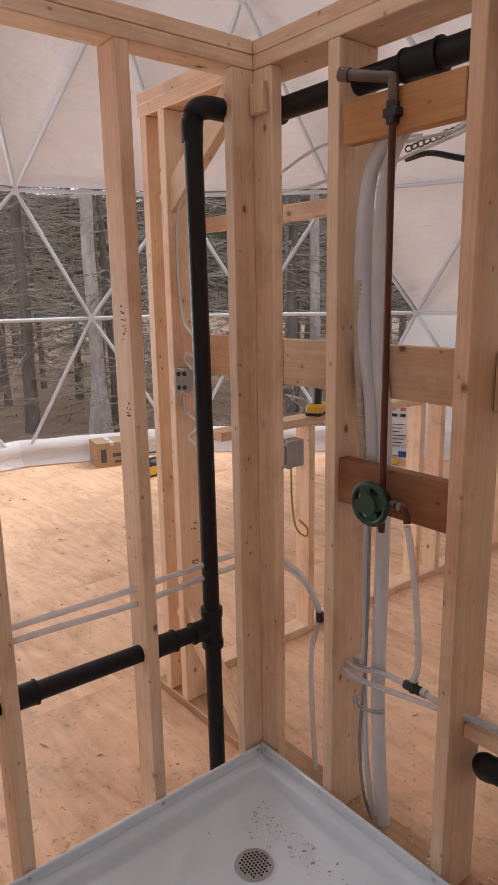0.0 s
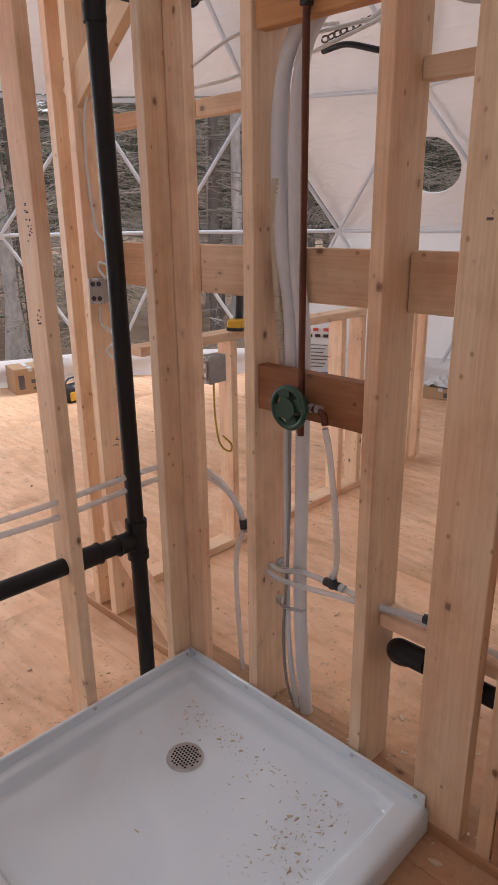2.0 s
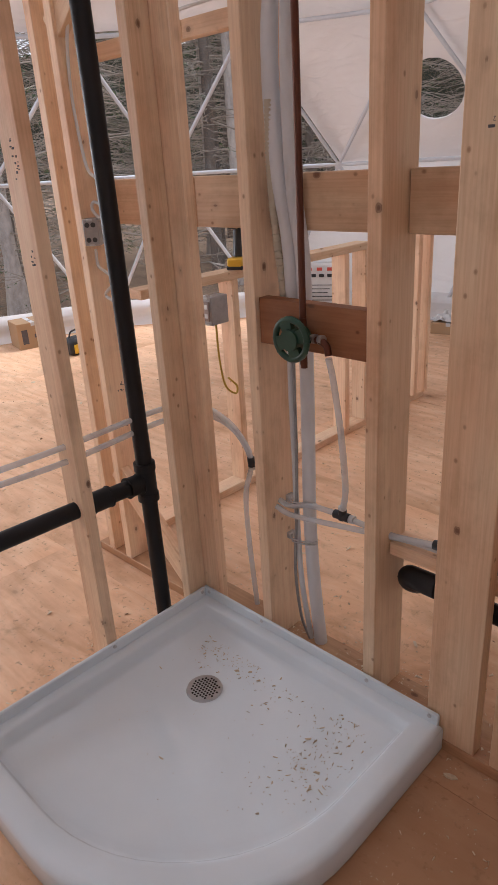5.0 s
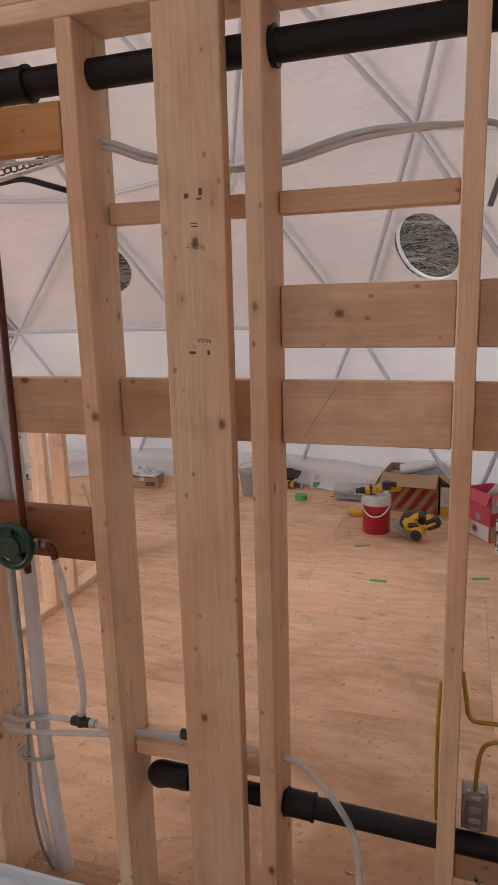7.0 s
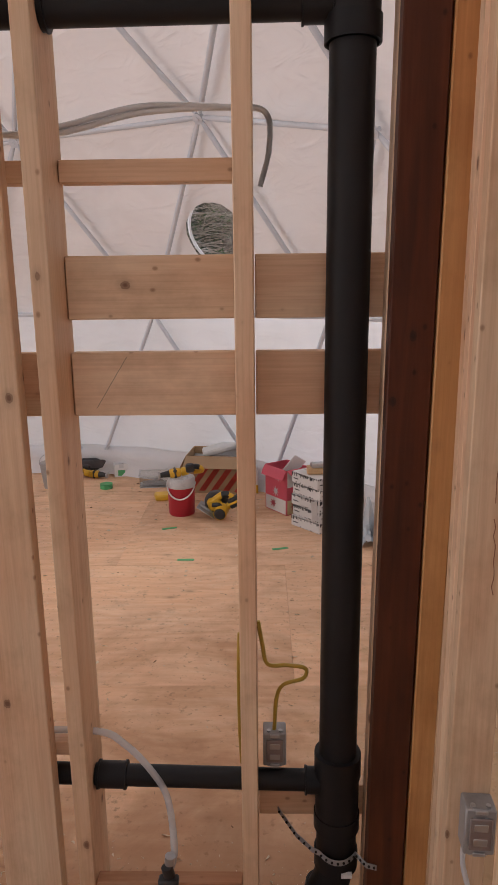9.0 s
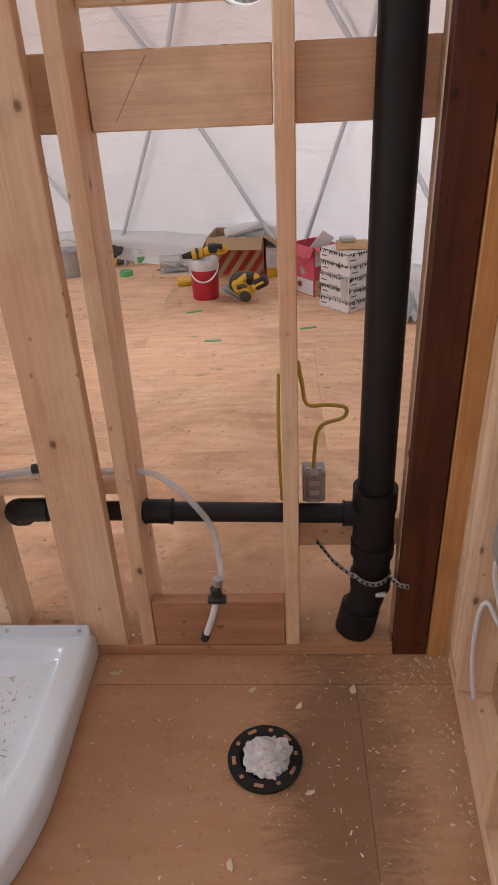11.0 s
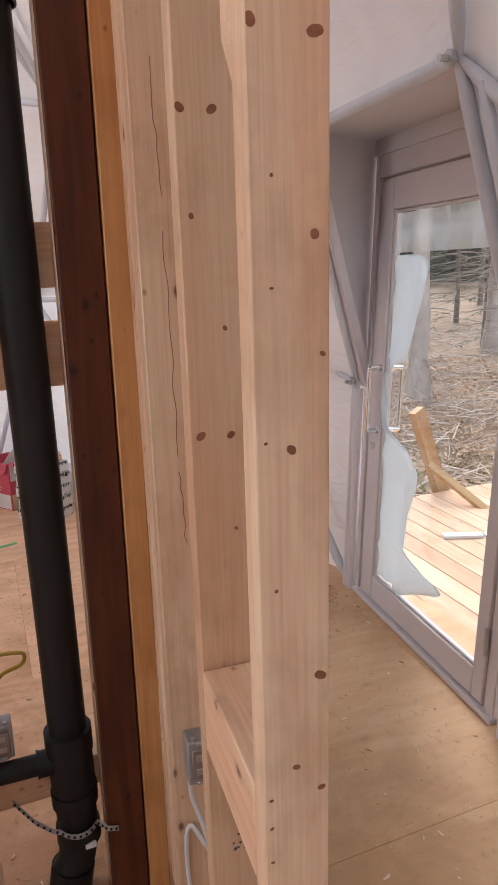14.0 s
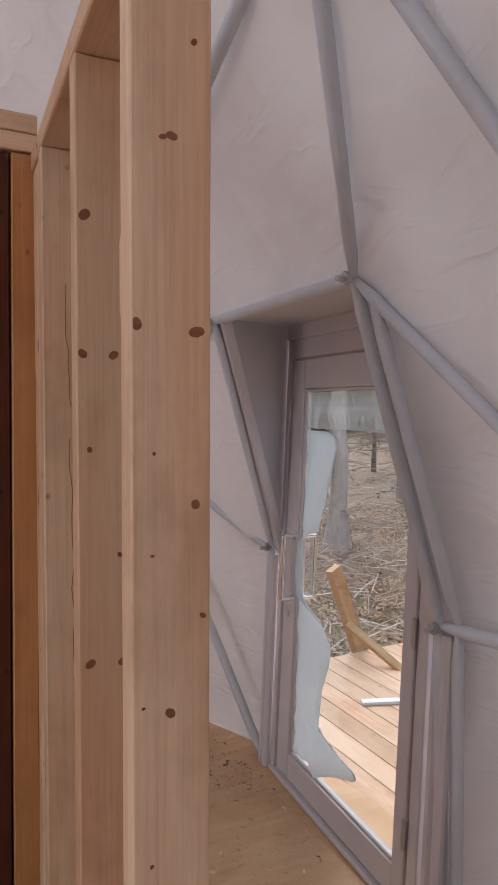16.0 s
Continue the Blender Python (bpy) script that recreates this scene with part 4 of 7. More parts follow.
# ---- black drain and vent pipes ----
def pipe_run(name, root, a, b, r, hubs=()):
    a, b = Vector(a), Vector(b)
    part(name, cyl(a, b, r, seg=24), ABS, root, smooth=False)
    for s, ln in hubs:
        c = a.lerp(b, s)
        d = (b - a).normalized() * ln / 2
        bm = cyl(c - d, c + d, r + 0.006, seg=24)
        cyl_into(bm, c - d * 1.0, c - d * 0.86, r + 0.0085, seg=24)
        cyl_into(bm, c + d * 0.86, c + d * 1.0, r + 0.0085, seg=24)
        part("coupling", bm, ABS, root)


def elbow(root, points, r, name="elbow"):
    part(name, tube(points, r, 20, 6), ABS, root, smooth=True)


stack = empty("soil_stack", (0, 0, 0))
tagged(stack, "thick black plastic soil stack with side tee and bend", "drain pipe")
SX, SY = 1.678, 0.07
pipe_run("pipe", stack, (SX, SY, 0.2), (SX, SY, 2.45), 0.0445)
part("tee", cyl((SX, SY, 0.3), (SX, SY, 0.5), 0.052, seg=28), ABS, stack)
part("collar", cyl((SX, SY, 0.445), (SX, SY, 0.505), 0.0555, seg=28), ABS, stack)
part("collar", cyl((SX, SY, 0.3), (SX, SY, 0.34), 0.0555, seg=28), ABS, stack)
part("adapter", cyl((SX, SY, 0.2), (SX, SY, 0.3), 0.0485, seg=28), ABS, stack)
part("collar", cyl((SX, SY, 0.19), (SX, SY, 0.236), 0.0535, seg=28), ABS, stack)
elbow(stack, [(SX, SY, 0.23), (SX, SY, 0.19), (SX - 0.012, SY - 0.004, 0.14), (SX - 0.034, SY - 0.008, 0.09), (SX - 0.038, SY - 0.008, 0.02)], 0.046, "bend")
part("collar", cyl((SX - 0.022, SY - 0.006, 0.122), (SX - 0.038, SY - 0.008, 0.04), 0.053, seg=28), ABS, stack)
part("pipe_sticker", box((SX + 0.008, SY - 0.0565, 0.196), (SX + 0.034, SY - 0.047, 0.207), 0, pose(0, 0, 0, 0, 0, 0)), FOAM, stack, "small white sticker")
part("tee", cyl((SX, SY, 2.03), (SX, SY, 2.18), 0.051, seg=28), ABS, stack)
part("collar", cyl((SX, SY, 2.03), (SX, SY, 2.075), 0.0545, seg=28), ABS, stack)
# perforated strap round the stack
bm = bmesh.new()
key = [Vector((1.535, 0.098, 0.318)), Vector((1.58, 0.055, 0.28)), Vector((1.618, 0.034, 0.258))] + [Vector((SX + 0.0575 * math.cos(a), SY + 0.0575 * math.sin(a), 0.252 - 0.012 * math.sin((math.degrees(a) - 215) / 115 * math.pi))) for a in [radians(x) for x in range(220, 320, 14)]] + [Vector((1.742, -0.004, 0.252)), Vector((1.766, -0.006, 0.247))]
ring = [key[0]]
for a, b in zip(key, key[1:]):
    k = max(1, round((b - a).length / 0.014))
    ring += [a.lerp(b, (s + 1) / k) for s in range(k)]
for a, b in zip(ring, ring[1:]):
    t = (b - a).normalized() * 0.001
    up = Vector((0, 0, 0.0075))
    f = [bm.verts.new(p) for p in (a - up, b - up, b + up, a + up)]
    bm.faces.new(f)
bmesh.ops.remove_doubles(bm, verts=bm.verts[:], dist=1e-4)
bmesh.ops.solidify(bm, geom=bm.faces[:], thickness=0.0015)
bmesh.ops.recalc_face_normals(bm, faces=bm.faces[:])
strap = tagged(finish(bm, "pipe_strap", TIN), "perforated galvanised strap round the soil stack", "strap")
bm = bmesh.new()
for a, b in zip(ring, ring[1:]):
    c, d = (a + b) / 2, (b - a)
    nrm = d.cross(Vector((0, 0, 1))).normalized()
    cyl_into(bm, c - nrm * 0.003, c + nrm * 0.003, 0.003, seg=8)
part("strap_holes", bm, ABS, strap)

vent = empty("vent_pipe")
tagged(vent, "black plastic vent pipe running high through the studs", "vent pipe")
pipe_run("pipe", vent, (-0.02, 0.07, 2.085), (SX - 0.05, 0.07, 2.1), 0.03, ((0.32, 0.1), (0.665, 0.06), (0.99, 0.06), (0.015, 0.05)))
elbow(vent, [(0.02, 0.07, 2.085), (-0.02, 0.06, 2.085), (-0.045, 0.03, 2.083), (-0.052, -0.02, 2.082), (-0.052, -0.1, 2.08)], 0.0265)
elbow(vent, [(-0.052, -0.06, 2.08), (-0.052, -0.12, 2.08), (-0.056, -0.156, 2.066), (-0.06, -0.166, 2.03), (-0.06, -0.166, 1.99)], 0.0295)
pipe_run("pipe", vent, (-0.058, -0.165, 2.0), (-0.035, -0.165, 0.04), 0.0255)
part("tee", cyl((-0.041, -0.165, 0.52), (-0.042, -0.165, 0.64), 0.031, seg=20), ABS, vent)
part("collar", cyl((-0.042, -0.165, 0.62), (-0.042, -0.165, 0.645), 0.034, seg=20), ABS, vent)
part("collar", cyl((-0.041, -0.165, 0.515), (-0.041, -0.165, 0.54), 0.034, seg=20), ABS, vent)
pipe_run("pipe", vent, (-0.042, -0.165, 0.58), (-0.052, -1.25, 0.60), 0.0255, ((0.045, 0.05), (0.55, 0.07), (0.16, 0.07)))

branch = empty("branch_drain")
tagged(branch, "black plastic branch drain from the shower to the stack", "drain pipe")
pipe_run("pipe", branch, (0.8, 0.07, 0.45), (SX - 0.04, 0.07, 0.425), 0.0255, ((0.985, 0.05), (0.4, 0.07)))
elbow(branch, [(0.85, 0.07, 0.45), (0.8, 0.07, 0.45), (0.765, 0.075, 0.445), (0.755, 0.095, 0.42), (0.755, 0.12, 0.4)], 0.031)
part("pipe", cyl((0.755, 0.12, 0.4), (0.755, 0.135, 0.385), 0.0275, seg=20), ABS, branch)

# ---- plumbing details ----
def thing(name, bm, material, label, category, group="", smooth=False, matrix=None):
    return tagged(finish(bm, name, material, smooth=smooth, matrix=matrix), label, category, group)


BRASS = mottled("tarnished_brass", (0.09, 0.068, 0.055), (0.22, 0.17, 0.14), 25, 0.35, 0.8, 0.05)
DARKPLASTIC = mottled("dark_plastic", (0.014, 0.014, 0.016), (0.035, 0.035, 0.038), 20, 0.45)
INK = mottled("grey_ink", (0.06, 0.055, 0.06), (0.12, 0.11, 0.115), 60, 0.8, 0, 0)

riser = empty("shower_riser", (0.49, -0.012, 1.08))
tagged(riser, "aged copper shower riser with a brass elbow and arm stub", "water pipe")
part("pipe", cyl((0, 0, -0.08), (0, 0, 0.94), 0.0085, seg=14), COPPER, riser, smooth=False)
part("pipe_clip", box((-0.02, -0.014, 0.885), (0.02, 0.014, 0.905), 0.003), DARKPLASTIC, riser, "black pipe clip")
part("pipe_clip", box((-0.011, -0.013, 0.87), (0.011, 0.013, 0.92), 0.003), DARKPLASTIC, riser)
part("elbow", tube([(0, 0, 0.91), (0, 0, 0.95), (-0.006, 0, 0.968), (-0.03, -0.004, 0.975)], 0.0125, 12), BRASS, riser, smooth=True)
part("arm", cyl((-0.01, -0.002, 0.968), (-0.105, -0.035, 0.99), 0.0125, seg=14), BRASS, riser, "dull grey metal shower arm stub")
part("arm_cap", cyl((-0.1, -0.033, 0.988), (-0.122, -0.041, 0.994), 0.016, seg=14), BRASS, riser)

valve = empty("shower_valve", (0.478, -0.025, 1.078))
tagged(valve, "round dark green guard on a copper shower valve", "valve")
bm = bmesh.new()
R = 0.05
ringp = [Vector((R * math.cos(2 * math.pi * k / 36), -0.02, R * math.sin(2 * math.pi * k / 36))) for k in range(37)]
tube_into(bm, ringp, 0.0085, 8)
part("guard_ring", bm, GREEN, valve, smooth=True)
bm = cyl((0, -0.032, 0), (0, 0.02, 0), 0.027, 0.031, 20)
part("guard_hub", bm, GREEN, valve)
for k in range(4):
    a = radians(20 + 90 * k)
    d = Vector((math.cos(a), 0, math.sin(a)))
    bm = bmesh.new()
    side = Vector((-d.z, 0, d.x))
    vs = []
    for s, w in ((0.02, 0.015), (0.038, 0.013), (0.053, 0.021)):
        for sg in (-1, 1):
            for yy in (-0.026, -0.012):
                vs.append(bm.verts.new(d * s + side * w * sg + Vector((0, yy, 0))))
    bmesh.ops.convex_hull(bm, input=bm.verts[:])
    part("guard_web", bm, GREEN, valve)
part("valve_body", cyl((0, 0.0, 0), (0, 0.036, 0), 0.02, seg=14), BRASS, valve)
part("outlet", tube([(0.02, 0.012, 0.0), (0.05, 0.004, 0.002), (0.078, 0.0, 0.002), (0.095, 0.0, -0.008), (0.1, 0.0, -0.03)], 0.009, 10), COPPER, valve, smooth=True)
for x in (0.056, 0.078):
    part("solder_ring", cyl((x - 0.006, 0.003, 0.004), (x + 0.006, 0.001, 0.006), 0.0118, seg=12), STEEL, valve)
part("inlet", cyl((0.012, 0.012, -0.07), (0.012, 0.012, 0.05), 0.0095, seg=12), COPPER, valve)


def pex(points, label, r=0.0105, material=None, fittings=()):
    root = empty("water_line")
    tagged(root, label, "water pipe", "plastic water lines")
    part("tube", tube(points, r, 8, 6), material or PEX, root, smooth=True)
    for c, d, ln in fittings:
        c, d = Vector(c), Vector(d).normalized() * ln / 2
        part("fitting", cyl(c - d, c + d, r + 0.004, seg=10), DARKPLASTIC, root, "black plastic fitting")
        part("crimp_ring", cyl(c + d * 1.1, c + d * 1.7, r + 0.003, seg=10), STEEL, root)
    return root


pex([(0.578, -0.025, 1.04), (0.582, -0.012, 0.98), (0.588, 0.01, 0.83), (0.575, 0.045, 0.66), (0.552, 0.062, 0.575)], "clear plastic water line dropping from the shower valve", 0.0088, None,
    [((0.552, 0.062, 0.565), (0.0, 0.0, 1), 0.03)])
pex([(0.318, 0.06, 0.535), (0.36, 0.06, 0.53), (0.44, 0.062, 0.555), (0.55, 0.062, 0.56), (0.64, 0.064, 0.556), (0.72, 0.066, 0.556), (0.84, 0.07, 0.572)], "clear plastic water line with a black tee between studs", 0.0088, None,
    [((0.55, 0.062, 0.56), (1, 0, 0.02), 0.05), ((0.845, 0.07, 0.574), (1, 0, 0.1), 0.025)])
pex([(0.318, 0.045, 0.52), (0.37, 0.045, 0.51), (0.47, 0.05, 0.52), (0.56, 0.055, 0.532), (0.66, 0.06, 0.545), (0.76, 0.075, 0.552), (0.9, 0.08, 0.553), (1.1, 0.075, 0.556), (1.17, 0.062, 0.53), (1.232, 0.05, 0.468), (1.272, 0.035, 0.4), (1.288, 0.0, 0.29), (1.277, -0.02, 0.246)],
    "printed plastic water line curving down to the toilet supply", 0.0085)
pex([(-0.045, -1.3, 0.79), (-0.045, -0.76, 0.788), (-0.045, -0.42, 0.785), (-0.045, -0.1, 0.792), (-0.02, 0.03, 0.785), (0.02, 0.08, 0.755), (0.09, 0.1, 0.71), (0.15, 0.1, 0.65), (0.165, 0.1, 0.61)], "clear plastic water line threaded through the side wall", 0.0088, None,
    [((0.165, 0.1, 0.605), (0.1, 0, -1), 0.03)])
pex([(-0.045, -1.3, 0.75), (-0.045, -0.76, 0.751), (-0.045, -0.42, 0.74), (-0.045, -0.1, 0.752), (-0.02, 0.04, 0.748), (0.03, 0.09, 0.725), (0.1, 0.11, 0.68), (0.158, 0.105, 0.6), (0.13, 0.1, 0.48), (0.125, 0.105, 0.3), (0.15, 0.1, 0.05)], "clear plastic water line bending down to the floor plate", 0.0088)
supply = empty("toilet_supply", (1.276, -0.02, 0.243))
tagged(supply, "small white supply stub with a black stop valve", "valve")
part("stub", tube([(0.0, 0, 0.0), (-0.012, -0.004, -0.06), (-0.038, -0.008, -0.14)], 0.009, 10), FOAM, supply, smooth=True)
part("stub_cap", cyl((-0.036, -0.008, -0.132), (-0.043, -0.009, -0.152), 0.0115, seg=12), DARKPLASTIC, supply)
part("valve_body", cyl((0.004, 0, -0.02), (-0.004, -0.001, 0.02), 0.014, seg=12), DARKPLASTIC, supply)
part("valve_tap", box((-0.024, -0.02, -0.022), (0.024, 0.006, -0.004), 0.004), DARKPLASTIC, supply)
part("crimp_ring", cyl((0.003, 0, 0.03), (0.005, 0, 0.05), 0.0125, seg=12), STEEL, supply)

sleeves = empty("sleeved_pipes", (0.37, 0.07, 0))
tagged(sleeves, "bundle of white sleeved pipes tied beside a stud", "pipe bundle")
for name, pts, r in (("sleeve", [(0.47, 0.075, 1.99), (0.42, 0.066, 1.955), (0.372, 0.06, 1.88), (0.352, 0.058, 1.75), (0.352, 0.058, 1.6), (0.362, 0.062, 1.45), (0.375, 0.078, 1.3), (0.38, 0.085, 1.1), (0.382, 0.088, 1.0)], 0.0215),
                     ("sleeve", [(0.52, 0.09, 1.99), (0.46, 0.08, 1.965), (0.414, 0.075, 1.89), (0.398, 0.07, 1.75), (0.396, 0.07, 1.55), (0.4, 0.075, 1.4), (0.41, 0.088, 1.25), (0.412, 0.09, 1.05), (0.412, 0.09, 0.8), (0.41, 0.09, 0.5), (0.418, 0.095, 0.25), (0.436, 0.1, 0.03)], 0.0205),
                     ("thin_tube", [(0.372, 0.07, 1.06), (0.37, 0.07, 0.9), (0.372, 0.072, 0.7), (0.372, 0.075, 0.5), (0.38, 0.08, 0.25), (0.4, 0.095, 0.03)], 0.0085)):
    part(name, tube([(x - 0.37, y - 0.07, z) for x, y, z in pts], r, 12, 6, 0.85), FOAM, sleeves, smooth=True)
for z in (0.545, 0.415):
    for dz in (-0.004, 0.004):
        part("pipe_tie", tube([(0.0 - 0.03, 0.02, z + dz), (-0.005, -0.012, z + dz), (0.03, -0.007, z + dz), (0.058, 0.004, z + dz), (0.066, 0.02, z + dz)], 0.0026, 6, 5), STEEL, sleeves, "thin grey pipe clip", smooth=True)
    part("tie_lug", box((-0.036, -0.004, z - 0.011), (-0.02, 0.024, z + 0.011), 0.003), STEEL, sleeves)
conduit = bmesh.new()
line = smooth_path([(0.352, 0.045, 1.62), (0.345, 0.05, 1.45), (0.348, 0.06, 1.3), (0.355, 0.07, 1.17), (0.36, 0.075, 1.0)], 40)
tube_into(conduit, line, lambda s: 0.0105 + 0.0018 * math.sin(s * 420), 8)
thing("flexible_conduit", conduit, BEIGE, "beige corrugated conduit beside the white sleeves", "conduit", smooth=True)

thing("dark_conduit", tube([(0.386, 0.068, 1.05), (0.386, 0.066, 0.9), (0.384, 0.068, 0.7), (0.378, 0.066, 0.5), (0.366, 0.066, 0.3), (0.372, 0.08, 0.12), (0.4, 0.09, 0.03)], 0.0048, 8), TIN, "thin grey conduit beside the white sleeve", "conduit", "", True)

# closet flange stuffed with paper
flange = empty("toilet_flange", (1.397, -0.319, 0.0))
tagged(flange, "black toilet flange in the plywood stuffed with crumpled paper", "toilet flange")
part("flange_ring", lathe([(0.052, 0.001), (0.087, 0.001), (0.088, 0.009), (0.06, 0.012), (0.056, 0.007), (0.052, 0.005)], 40), ABS, flange, smooth=False)
for k in range(10):
    a = radians(36 * k + 8)
    p = Vector((0.073 * math.cos(a), 0.073 * math.sin(a), 0.0112))
    m = Matrix.Translation(p) @ Matrix.Rotation(a + math.pi / 2, 4, "Z")
    part("slot", box((-0.011 if k % 2 else -0.005, -0.0045, -0.001), (0.011 if k % 2 else 0.005, 0.0045, 0.0012), 0.001), PLY, flange, matrix=m)
# grey mottling in the paper's colour stands in for shading in its creases
PAPER = mottled("white_paper", (0.36, 0.34, 0.33), (0.78, 0.76, 0.74), 34, 0.8, 0, 0.5, 0.004)
bm = bmesh.new()
bmesh.ops.create_icosphere(bm, subdivisions=4, radius=0.056)
for v in bm.verts:
    v.co *= 1 + 0.5 * abs(noise.noise(v.co * 42)) - 0.2 + 0.25 * noise.noise(v.co * 90)
    v.co.z = v.co.z * 0.45 + 0.012
    v.co.x += 0.006
part("paper_wad", bm, PAPER, flange, "crumpled white paper")

# ---- wiring ----
BOXCOVER = mottled("dull_box_cover", (0.22, 0.17, 0.155), (0.31, 0.25, 0.23), 25, 0.5, 0.3, 0.05)


def outlet_box(at, size, rz, label, cover=True):
    root = empty("junction_box", at, rz)
    tagged(root, label, "junction box", "electrical boxes")
    x, y, z = (s / 2 for s in size)
    bm = box((-x, -y, -z), (x, y, z), 0.003)
    part("box_body", bm, TIN, root)
    for dx in (-0.4, 0.4):
        for dz in (-0.55, 0.55):
            part("knockout", cyl((dx * x, -y - 0.0015, dz * z), (dx * x, -y + 0.001, dz * z), 0.008, seg=12), DARKPLASTIC if not cover else STEEL, root)
    if cover:
        part("receptacle", box((-x * 0.72, -y - 0.006, -z * 0.7), (x * 0.72, -y - 0.001, z * 0.7), 0.002), BOXCOVER, root, "dull pinkish grey cover")
        for dz in (-0.32, 0.32):
            part("socket", box((-x * 0.45, -y - 0.0075, (dz - 0.16) * z), (x * 0.45, -y - 0.0055, (dz + 0.16) * z), 0.001), STEEL, root)
        for dz in (-1.04, 1.04):
            for dx in (-0.5, 0.5):
                part("screw", cyl((dx * x, -y * 0.6, dz * z - 0.003), (dx * x, -y * 0.6, dz * z + 0.003), 0.005, seg=10), STEEL, root)
    for dz in (-1, 1):
        part("tab", box((-x * 0.4, -y - 0.004, dz * (z - 0.004) - 0.004), (x * 0.4, -y, dz * (z - 0.004) + 0.004), 0.001), STEEL, root)
    return root


YELLOWCABLE = mottled("yellow_cable", (0.42, 0.27, 0.03), (0.55, 0.37, 0.05), 20, 0.45)
WHITECABLE = mottled("white_cable", (0.62, 0.62, 0.62), (0.72, 0.72, 0.72), 20, 0.45)


def cable(points, material, label, r=0.0042, flat=1.0):
    return thing("cable", tube(points, r, 6, 8, flat), material, label, "cable", "loose cables", True)


outlet_box((1.528, 0.105, 0.5), (0.056, 0.05, 0.088), 0, "grey metal outlet box hanging on a thin stud")
cable([(1.49, 0.1, 0.83), (1.5, 0.098, 0.77), (1.512, 0.095, 0.722), (1.56, 0.09, 0.722), (1.6, 0.088, 0.715), (1.596, 0.09, 0.688), (1.55, 0.095, 0.668), (1.533, 0.098, 0.63), (1.527, 0.1, 0.54)], YELLOWCABLE, "yellow cable looping into the outlet box", 0.005)
cable([(1.446, 0.1, 0.8), (1.443, 0.09, 0.7), (1.444, 0.09, 0.55), (1.447, 0.1, 0.45)], YELLOWCABLE, "yellow cable stapled along a stud", 0.0045)
outlet_box((1.928, -0.182, 0.535), (0.06, 0.05, 0.105), -4, "galvanised outlet box on the toilet partition")
cable([(1.905, -0.18, 0.49), (1.908, -0.175, 0.43), (1.925, -0.18, 0.36), (1.95, -0.2, 0.25)], WHITECABLE, "white cable dropping from the outlet box", 0.0055)
cable([(1.955, -0.2, 0.25), (1.925, -0.185, 0.31), (1.905, -0.168, 0.345), (1.893, -0.162, 0.31), (1.893, -0.16, 0.2), (1.9, -0.17, 0.1), (1.91, -0.175, 0.035)], WHITECABLE, "white cable stapled down a partition stud", 0.0055)
outlet_box((-0.425, 0.02, 1.302), (0.05, 0.055, 0.085), 40, "open galvanised outlet box at the wall's end", False)
cable([(-0.407, 0.03, 1.914), (-0.438, 0.03, 1.838), (-0.453, 0.03, 1.694), (-0.43, 0.03, 1.511), (-0.387, 0.03, 1.466), (-0.346, 0.03, 1.449)], WHITECABLE, "white cable running down the end stud", 0.0052)
cable([(-0.342, 0.03, 1.378), (-0.414, 0.03, 1.393), (-0.427, 0.03, 1.369), (-0.392, 0.03, 1.341)], WHITECABLE, "short white cable looped into the outlet box", 0.0052)
cable([(-0.442, 0.03, 1.244), (-0.44, 0.03, 1.191), (-0.394, 0.03, 1.17), (-0.355, 0.03, 1.145), (-0.421, 0.03, 1.096), (-0.375, 0.03, 1.073), (-0.366, 0.03, 1.024)], WHITECABLE, "white cable hanging below the outlet box", 0.0052)
outlet_box((-0.585, 0.675, 0.905), (0.06, 0.1, 0.12), 0, "square grey metal box on the low wall")
cable([(-0.57, 0.66, 0.85), (-0.56, 0.655, 0.7), (-0.55, 0.67, 0.57), (-0.54, 0.72, 0.52), (-0.545, 0.735, 0.55), (-0.55, 0.69, 0.6)], YELLOWCABLE, "yellow cable hanging in a loop on the low wall", 0.005)
for pts in ([(-0.5, 0.35, 1.95), (-0.245, 0.3, 1.975), (-0.03, 0.3, 2.03), (0.2, 0.3, 2.01), (0.35, 0.28, 1.99)],
            [(-0.5, 0.33, 1.9), (-0.245, 0.3, 1.915), (-0.03, 0.3, 1.925), (0.2, 0.3, 1.98), (0.46, 0.29, 1.985)],
            [(-0.5, 0.36, 1.88), (-0.2, 0.32, 1.875), (0.0, 0.3, 1.86), (0.2, 0.3, 1.93), (0.46, 0.27, 1.97)]):
    cable(pts, WHITECABLE, "grey-white cable strung behind the pipe wall", 0.005)
for dz in (0.0, 0.012):
    cable([(0.46, 0.27, 1.97 + dz), (0.7, 0.1, 1.955 + dz), (0.8, 0.12, 1.925 + dz), (0.95, 0.15, 1.9), (1.085, 0.155, 1.9 + dz), (1.26, 0.16, 1.938 + dz), (1.444, 0.16, 1.945), (1.514, 0.15, 1.932), (1.521, 0.148, 1.864), (1.502, 0.145, 1.79)], WHITECABLE, "grey-white cable strung behind the pipe wall", 0.006)
bm = bmesh.new()
for i in range(12):
    c = Vector((0.27 + 0.02 * i, 0.33, 1.975 + 0.003 * i))
    pts = [c + Vector((0.012 * math.cos(2 * math.pi * k / 10), (0.004 if i % 2 else 0) * math.sin(2 * math.pi * k / 10), 0.008 * math.sin(2 * math.pi * k / 10))) for k in range(11)]
    tube_into(bm, pts, 0.0025, 5)
thing("strap_chain", bm, BRASS, "perforated metal hanger strap behind the amber board", "strap")
